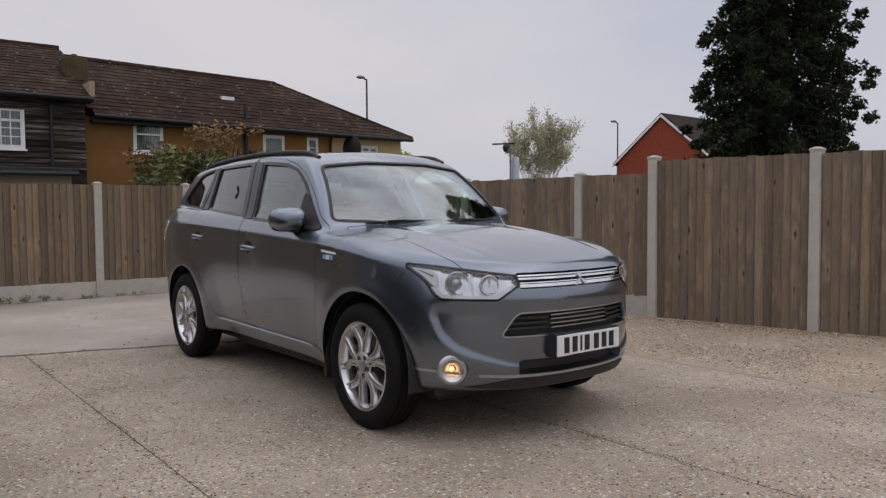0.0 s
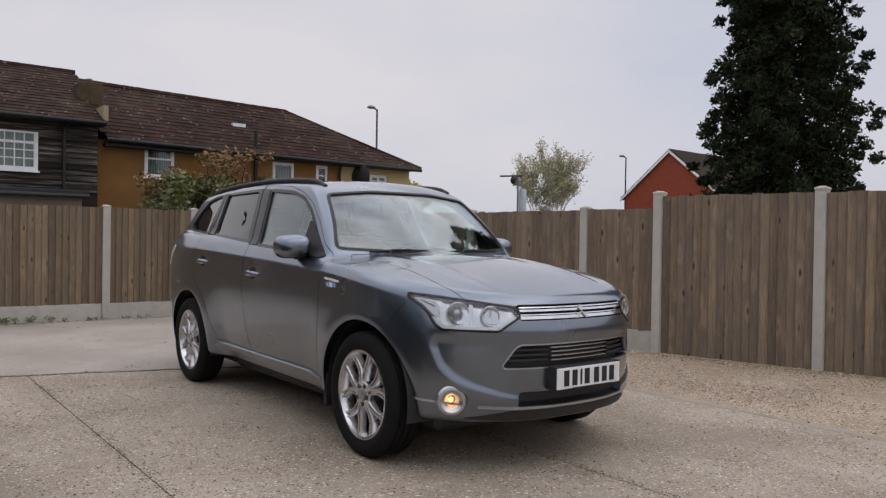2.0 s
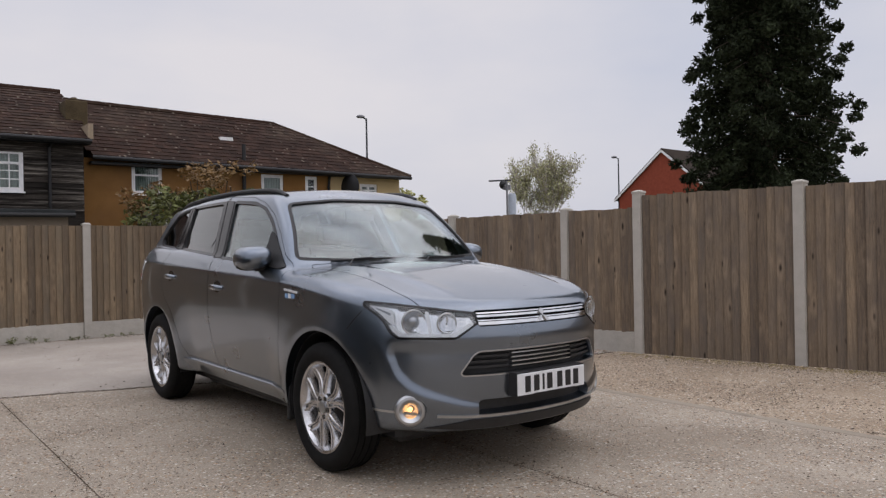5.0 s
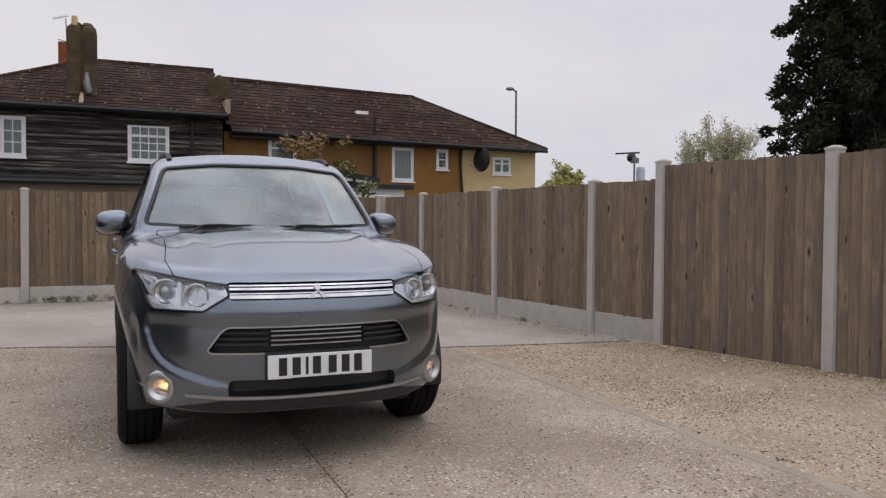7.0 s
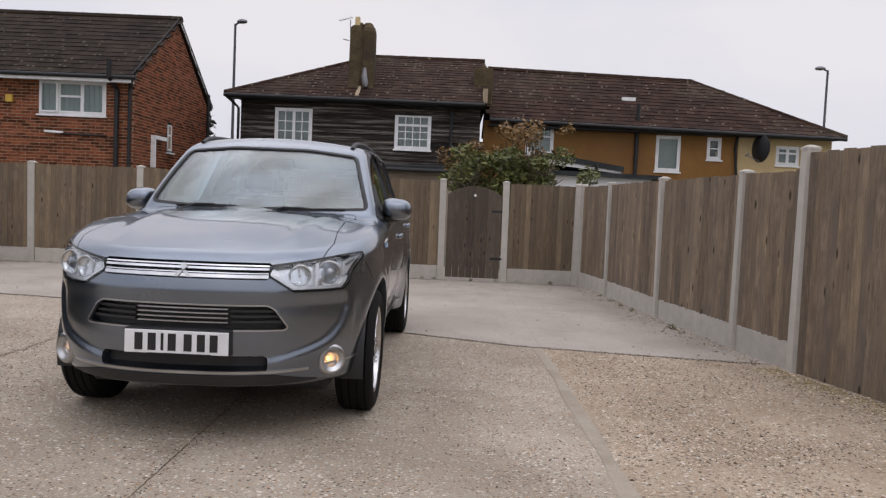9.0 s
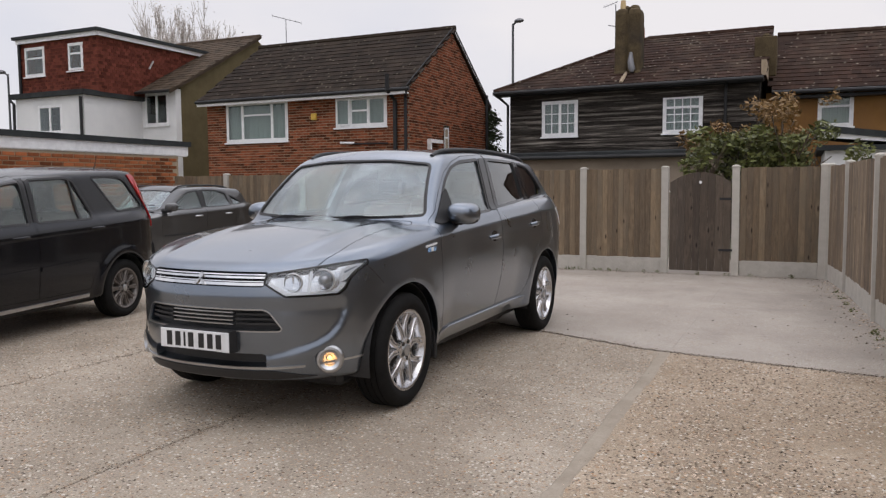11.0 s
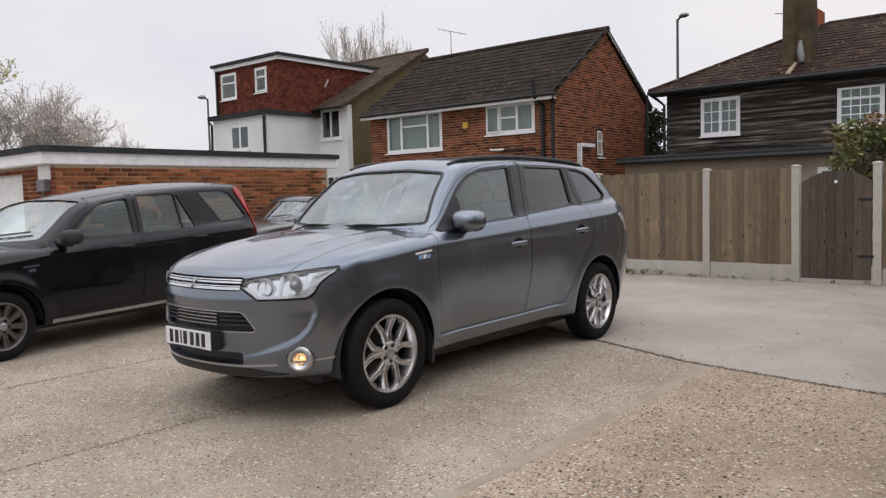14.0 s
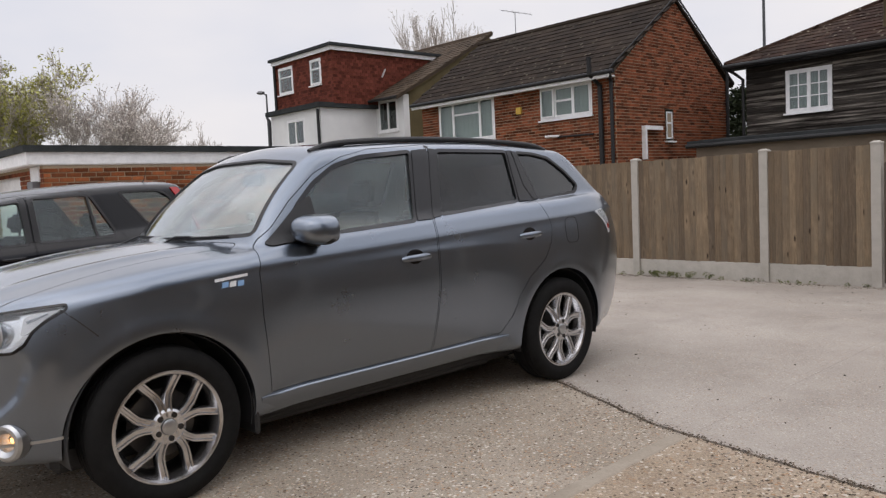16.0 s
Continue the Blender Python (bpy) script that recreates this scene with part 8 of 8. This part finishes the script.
# ---------------------------------------------------------------- the parked cars
def parked_car(label, where, yaw, P, S, paint, seed_turn):
    """A whole car from its measures P and outlines S, as one thing with parts."""
    whole, green, low_f = car_field(P)
    sh = star_mesh(whole, -0.3, P["base"] + 0.3, S["axis"], 110, 200, 2.2, 24, P)
    sk = Shell(sh)

    def cab(x, y, z):
        inner = green(x, y, z, 0.045)
        tub = np.maximum(np.maximum(np.abs(x) - (P["W"] - 0.13), np.maximum(S["cab"][0] - y, y - S["cab"][1])), np.maximum(0.42 - z, z - P["belt"]))
        return np.minimum(np.maximum(inner, 0.9 - z), tub)
    bd = carve(sh, star_mesh(cab, S["cab"][0] + 0.35, S["cab"][1] - 0.35, 0.90, 40, 100, 2.0, 12))
    b = bmesh.new()
    for yw in (0.0, P["base"]):
        lo = [b.verts.new((P["W"] - 0.33, yw + P["arch"] * math.cos(a), P["wr"] + P["arch"] * math.sin(a))) for a in np.linspace(0, 2 * math.pi, 48, endpoint=False)]
        hi = [b.verts.new((1.2, v.co.y, v.co.z)) for v in lo]
        b.faces.new(lo)
        b.faces.new(hi[::-1])
        for i in range(48):
            b.faces.new((lo[i], lo[(i + 1) % 48], hi[(i + 1) % 48], hi[i]))
    bd = carve(bd, closed(both_sides(b)))
    for w in S["wins"]:
        bd = carve(bd, closed(prism(bmesh.new(), w, "x", -1.3, 1.3)))
    bd = carve(bd, closed(prism(bmesh.new(), S["screen"], "y", 0.0, 1.15)))
    bd = carve(bd, closed(prism(bmesh.new(), S["rear"], "y", P["base"] + 0.15, P["base"] + 1.2)))
    bd = carve(bd, closed(sk.patch(S["lamp"], "y", -1, -0.05, 0.05, 0.1)))
    doors = [carve(bd, closed(prism(bmesh.new(), shrunk(d, 0.003), "x", -1.3, 1.3)), "INTERSECT") for d in S["doors"]]
    hood = carve(bd, closed(prism(bmesh.new(), shrunk(S["hood"], 0.003), "z", S["hoodz"] + 0.006, 1.5)), "INTERSECT")
    for d in S["doors"]:
        bd = carve(bd, closed(prism(bmesh.new(), d, "x", -1.3, 1.3)))
    bd = carve(bd, closed(prism(bmesh.new(), S["hood"], "z", S["hoodz"], 1.5)))
    c = thing("car", (0, 0, 0), label, "car")
    c.matrix_basis = Matrix.Translation(where) @ Matrix.Rotation(yaw, 4, "Z")
    car_part("body", bd, paint, c)
    car_part("bonnet", hood, paint, c)
    for sgn in (1, -1):
        for d, w, (yh, zh) in zip(doors, S["wins"], S["handles"]):
            ob = car_part("door", half_of(d, sgn), paint, c)
            g = car_part("side_window", sk.patch(shrunk(w, -0.006), "x", sgn, -0.014, -0.010, 0.1), M_SIDE, ob, "clear side glass")
            g.visible_shadow = False
            car_part("window_seal", sk.strip(w + [w[0]], "x", sgn, 0.022, -0.012, 0.003, 0.06), M_TRIM, ob)
            hb = bmesh.new()
            h0 = sk.drop((yh, zh), "x", sgn)[0].x * sgn
            tube(hb, [(sgn * (h0 - 0.004), yh - 0.09, zh), (sgn * (h0 + 0.020), yh - 0.05, zh), (sgn * (h0 + 0.024), yh + 0.03, zh + 0.003), (sgn * (h0 - 0.004), yh + 0.09, zh + 0.003)], [0.011, 0.015, 0.016, 0.012], 10)
            car_part("door_handle", hb, S["handle_mat"], ob, angle=60)
        for w in S["wins"][2:]:
            g = car_part("quarter_window", sk.patch(shrunk(w, -0.006), "x", sgn, -0.014, -0.010, 0.1), M_SIDE, c, "tinted quarter glass")
            g.visible_shadow = False
            car_part("quarter_seal", sk.strip(w + [w[0]], "x", sgn, 0.022, -0.012, 0.003, 0.06), M_TRIM, c)
        for bar in S["dividers"]:
            car_part("window_divider", sk.strip(bar, "x", sgn, 0.022, -0.012, 0.002, 0.06), M_TRIM, c)
        for pil in S["pillars"]:
            car_part("pillar_cover", sk.patch(pil, "x", sgn, -0.002, 0.004, 0.05), M_TRIM, c)
        for nm, pts, wd, mat in S["strips"]:
            car_part(nm, sk.strip(pts, "x", sgn, wd, -0.003, 0.012, 0.08), mat, c)
        tl = car_part("tail_lamp", sk.patch(S["tail"], "x", sgn, -0.004, 0.012, 0.05), M_REDL, c, "tall red tail lamp")
        mb = bmesh.new()
        bmesh.ops.create_uvsphere(mb, u_segments=24, v_segments=16, radius=1)
        mx, my, mz = S["mirror"]
        for v in mb.verts:
            x, y, z = (math.copysign(abs(k) ** 0.7, k) for k in v.co)
            y = y * 0.08 if y < 0 else min(y, 0.35) * 0.08
            v.co = Vector((sgn * (mx + x * 0.09), my + y + 0.02 * x, mz + z * 0.068))
        mir = car_part("door_mirror", mb, S["mirror_mat"], c, angle=50)
        gl = bmesh.new()
        prism(gl, rounded([(sgn * (mx - 0.075), mz - 0.052), (sgn * (mx + 0.075), mz - 0.052), (sgn * (mx + 0.075), mz + 0.05), (sgn * (mx - 0.075), mz + 0.055)], 0.03, 3), "y", my + 0.027, my + 0.037)
        car_part("mirror_glass", gl, M_CHROME, mir, angle=20)
        ar = tube(bmesh.new(), [(sgn * (mx - 0.17), my - 0.03, mz - 0.05), (sgn * (mx - 0.02), my, mz - 0.055)], [0.04, 0.034], 10)
        car_part("mirror_arm", ar, M_TRIM, mir)
        for yw in (0.0, P["base"]):
            make_wheel(c, Matrix.Translation((sgn * (P["W"] - 0.115), yw, P["wr"])), P["wr"] + 0.002, S["rim"], 0.20, S["spokes"], S["kind"], sgn < 0, S["wheel_mat"], seed_turn + yw, S["arm"])
            lin = bmesh.new()
            lathe(lin, [(P["W"] - 0.325, 0.06), (P["W"] - 0.325, P["arch"] - 0.006), (P["W"] - 0.03, P["arch"] - 0.006)], "x", 48, (0, yw, P["wr"]))
            bmesh.ops.delete(lin, geom=[v for v in lin.verts if v.co.z < 0.25], context="VERTS")
            bmesh.ops.solidify(lin, geom=list(lin.faces), thickness=0.004)
            car_part("wheel_liner", lin, M_TRIM, c, at=Matrix.Diagonal((sgn, 1, 1, 1)))
        ht = car_part("headlamp", sk.patch(shrunk([(sgn * x, z) for x, z in S["hlamp"]], 0.001), "y", -1, -0.004, 0.004, 0.06), M_SATIN, c, "clear headlamp")
        g = car_part("lens", sk.patch([(sgn * x, z) for x, z in S["hlamp"]], "y", -1, 0.006, 0.009, 0.06), M_CLEAR, ht)
        g.visible_shadow = False
    g = car_part("windscreen", sk.patch(shrunk(S["screen"], -0.008), "y", -1, -0.012, -0.007, 0.08), M_SCREEN, c, "clear windscreen")
    g.visible_shadow = False
    g = car_part("rear_window", sk.patch(shrunk(S["rear"], -0.008), "y", 1, -0.012, -0.007, 0.08), M_SIDE, c, "rear glass")
    g.visible_shadow = False
    car_part("grille", sk.patch(S["lamp"], "y", -1, -0.05, -0.04, 0.1), M_GLOSSB, c, "black grille")
    for sx in (-1, 1):
        pts = [sk.drop((sx * (0.02 + 0.06 * k), P["wsz"] + 0.05 + 0.006 * k), "y", -1) for k in range(9)]
        car_part("wiper", tube(bmesh.new(), [h + n * 0.015 for h, n in pts], 0.008, 6), M_TRIM, c, "black wiper blade")
    car_part("underbody", bevelled(boxes((-P["W"] + 0.16, P["W"] - 0.16, -0.5, P["base"] + 0.5, 0.20, 0.34)), 0.03), M_TRIM, c, "black underbody")
    car_part("dashboard", bevelled(boxes((-0.62, 0.62, 0.52, 0.9, 0.68, P["belt"] - 0.04)), 0.05, 3), M_CABIN, c)
    sw = bmesh.new()
    tube(sw, [(0.185 * math.cos(a), 0, 0.185 * math.sin(a)) for a in np.linspace(0, 2 * math.pi, 33)], 0.014, 8, False)
    tube(sw, [(-0.17, 0, 0), (0.17, 0, 0)], 0.016, 6)
    car_part("steering_wheel", sw, M_CABIN, c, at=Matrix.Translation((-0.34, 1.0, P["belt"] - 0.06)) @ Matrix.Rotation(radians(-25), 4, "X"))
    for x in (-0.34, 0.34):
        seat(c, x, S["seat"], P["belt"] - 0.62)
    seat(c, 0, S["seat"] + 0.80, P["belt"] - 0.60, 1.2, False)
    for x in (-0.38, 0.38):
        car_part("headrest", bevelled(boxes((-0.12, 0.12, -0.05, 0.05, 0.0, 0.16)), 0.04, 3), M_CABIN, c, at=Matrix.Translation((x, S["seat"] + 1.19, P["belt"] + 0.08)))
    return c, sk


BLACK_P = dict(W=0.82, gw=0.765, tumble=0.22, belt=1.0, grear=0.03, wsy=0.22, wsz=0.965, wsk=0.72, roof=1.545, roofy=2.7, rooff=0.05, roofr=0.03,
               hatchy=3.15, hatchz=1.45, hatchk=0.38, zc=0.87, base=2.60, wr=0.295, arch=0.365, flare=0.022, noselean=0.07, nose=0.80, tail=0.80, pf=2.8, pr=3.6,
               hoodlen=1.1, hood0=0.83, hood1=0.98, kh=0.06, floor=0.25)
BLACK_HOOD = [(0.40, -0.70), (0.62, -0.50), (0.68, -0.2), (0.69, 0.30), (0.60, 0.33), (0.32, 0.24)]
BLACK_S = dict(
    axis=0.68, cab=(0.60, 3.15),
    wins=[rounded([(0.72, 1.03), (0.88, 1.19), (1.08, 1.33), (1.39, 1.375), (1.40, 1.005), (0.76, 1.0)], 0.03),
          rounded([(1.49, 1.395), (1.92, 1.415), (2.02, 1.40), (2.20, 1.07), (2.17, 1.025), (1.49, 1.012)], 0.03),
          rounded([(2.30, 1.43), (2.72, 1.44), (2.82, 1.40), (3.02, 1.15), (2.98, 1.105), (2.58, 1.085)], 0.04)],
    doors=[[(0.50, 0.97), (0.47, 0.7), (0.50, 0.34), (1.42, 0.34), (1.44, 0.75), (1.44, 1.425), (1.05, 1.37), (0.82, 1.22), (0.62, 1.02)],
           [(1.447, 0.75), (1.427, 0.34), (2.08, 0.35), (2.15, 0.52), (2.28, 0.66), (2.33, 0.88), (2.26, 1.05), (2.06, 1.44), (1.92, 1.45), (1.447, 1.43)]],
    handles=[(1.25, 0.892), (2.21, 0.935)], handle_mat=M_BLACKP,
    screen=rounded([(-0.62, 1.005), (-0.3, 0.99), (0.3, 0.99), (0.62, 1.005), (0.55, 1.34), (0.25, 1.365), (-0.25, 1.365), (-0.55, 1.34)], 0.04, 3),
    rear=rounded([(-0.55, 1.06), (0.55, 1.06), (0.50, 1.37), (-0.50, 1.37)], 0.05, 3),
    lamp=rounded([(-0.36, 0.79), (0.36, 0.79), (0.33, 0.66), (-0.33, 0.66)], 0.02, 2),
    hlamp=rounded([(0.42, 0.80), (0.66, 0.80), (0.66, 0.68), (0.46, 0.66)], 0.02, 2),
    hood=rounded([(0.0, -0.75)] + BLACK_HOOD + [(0.0, 0.20)] + [(-x, y) for x, y in reversed(BLACK_HOOD)], 0.03, 3), hoodz=0.83,
    dividers=[[(2.015, 1.03), (1.985, 1.40)]],
    pillars=[[(1.41, 1.02), (1.436, 1.02), (1.436, 1.40), (1.40, 1.40)], [(1.452, 1.02), (1.478, 1.02), (1.478, 1.41), (1.452, 1.405)]],
    strips=[("side_moulding", [(0.52, 0.575), (1.40, 0.60)], 0.035, M_BLACKP), ("rear_moulding", [(1.45, 0.602), (2.04, 0.635)], 0.035, M_BLACKP),
            ("side_step", [(0.44, 0.275), (1.2, 0.285), (2.06, 0.295)], 0.032, M_SATIN)],
    tail=rounded([(2.87, 1.46), (2.96, 1.46), (3.20, 1.10), (3.25, 0.90), (3.16, 0.90), (3.10, 1.10)], 0.015, 2),
    mirror=(0.89, 0.62, 1.02), mirror_mat=M_TRIM, rim=0.20, spokes=10, kind="i", arm=0.026, wheel_mat=M_ALLOYD, seat=1.36)
black_yaw = math.atan2(0.182, 0.983)
black_at = Vector((0.53, 2.77, 0)) - Vector((math.cos(black_yaw), math.sin(black_yaw), 0)) * 0.80
black, sk_black = parked_car("black estate SUV with tall red tail lamps", black_at, black_yaw, BLACK_P, BLACK_S, M_BLACKP, 0.2)
for sgn in (1, -1):
    wb = car_part("wing_badge", sk_black.patch([(0.19, 0.775), (0.34, 0.785), (0.34, 0.797), (0.19, 0.788)], "x", sgn, 0, 0.004), M_CHROME, black, "small chrome lettering badge")
    car_part("letter_bar", sk_black.patch([(0.235, 0.735), (0.30, 0.738), (0.30, 0.765), (0.235, 0.762)], "x", sgn, 0, 0.004), M_CHROME, wb)
rr = bmesh.new()
tube(rr, [(0.32, 2.75, 1.48), (0.32, 2.80, 1.56), (0.32, 2.83, 1.66)], [0.012, 0.004, 0.002], 6)
car_part("aerial", rr, M_TRIM, black)

HATCH_P = dict(W=0.82, gw=0.75, tumble=0.36, belt=0.99, grear=0.06, wsy=0.42, wsz=0.94, wsk=0.62, roof=1.385, roofy=1.75, rooff=0.05, roofr=0.055,
               hatchy=2.75, hatchz=1.30, hatchk=0.62, zc=0.87, base=2.55, wr=0.31, arch=0.36, flare=0.014, noselean=0.10, nose=0.75, tail=0.60, pf=2.5, pr=3.0,
               hoodlen=1.2, hood0=0.74, hood1=0.95, kh=0.06, floor=0.24)
HATCH_HOOD = [(0.38, -0.64), (0.58, -0.45), (0.66, -0.15), (0.67, 0.38), (0.58, 0.42), (0.32, 0.34)]
HATCH_S = dict(
    axis=0.62, cab=(0.65, 2.8),
    wins=[rounded([(0.82, 0.99), (1.02, 1.13), (1.25, 1.25), (1.50, 1.285), (1.52, 0.99), (0.86, 0.965)], 0.03),
          rounded([(1.60, 1.29), (1.95, 1.285), (2.18, 1.23), (2.24, 1.02), (1.60, 0.995)], 0.03),
          rounded([(2.27, 1.20), (2.44, 1.13), (2.56, 1.05), (2.31, 1.025)], 0.02)],
    doors=[[(0.56, 0.94), (0.52, 0.7), (0.55, 0.36), (1.50, 0.36), (1.55, 0.75), (1.56, 1.315), (1.25, 1.285), (1.0, 1.16), (0.75, 1.0)],
           [(1.557, 0.75), (1.507, 0.36), (2.02, 0.37), (2.10, 0.52), (2.25, 0.66), (2.29, 0.85), (2.262, 1.02), (2.20, 1.255), (1.95, 1.315), (1.567, 1.32)]],
    handles=[(1.36, 0.86), (2.10, 0.88)], handle_mat=M_SATIN,
    screen=rounded([(-0.60, 0.985), (-0.3, 0.965), (0.3, 0.965), (0.60, 0.985), (0.50, 1.27), (0.25, 1.29), (-0.25, 1.29), (-0.50, 1.27)], 0.04, 3),
    rear=rounded([(-0.50, 1.02), (0.50, 1.02), (0.44, 1.25), (-0.44, 1.25)], 0.04, 3),
    lamp=rounded([(-0.32, 0.66), (0.32, 0.66), (0.30, 0.58), (-0.30, 0.58)], 0.015, 2),
    hlamp=rounded([(0.40, 0.71), (0.62, 0.72), (0.62, 0.62), (0.42, 0.58)], 0.02, 2),
    hood=rounded([(0.0, -0.70)] + HATCH_HOOD + [(0.0, 0.30)] + [(-x, y) for x, y in reversed(HATCH_HOOD)], 0.03, 3), hoodz=0.70,
    dividers=[], pillars=[[(1.53, 1.0), (1.55, 1.0), (1.552, 1.28), (1.51, 1.28)], [(1.567, 1.0), (1.59, 1.0), (1.59, 1.29), (1.567, 1.29)]],
    strips=[("side_moulding", [(0.58, 0.57), (1.48, 0.575)], 0.03, M_TRIM), ("rear_moulding", [(1.56, 0.576), (2.05, 0.58)], 0.03, M_TRIM), ("sill_trim", [(0.45, 0.30), (2.1, 0.31)], 0.05, M_TRIM)],
    tail=rounded([(2.86, 0.98), (2.96, 0.97), (3.00, 0.86), (2.98, 0.80), (2.90, 0.82)], 0.015, 2),
    mirror=(0.88, 0.68, 1.02), mirror_mat=M_DKGREY, rim=0.20, spokes=9, kind="i", arm=0.034, wheel_mat=M_ALLOY, seat=1.40)
hatch, sk_hatch = parked_car("dark grey hatchback with silver wheel covers", (-3.62, 8.15, 0), 0.0, HATCH_P, HATCH_S, M_DKGREY, 0.1)
for sgn in (1, -1):
    rail_pts = []
    for k in range(17):
        y = 1.05 + 1.35 * k / 16
        h = sk_hatch.drop((0.50, y), "z", 1)[0]
        rail_pts.append((sgn * h.x, y, h.z + 0.022 * min(1, k / 2, (16 - k) / 2)))
    car_part("roof_rail", tube(bmesh.new(), rail_pts, 0.014, 8), M_TRIM, hatch, "black roof rail")
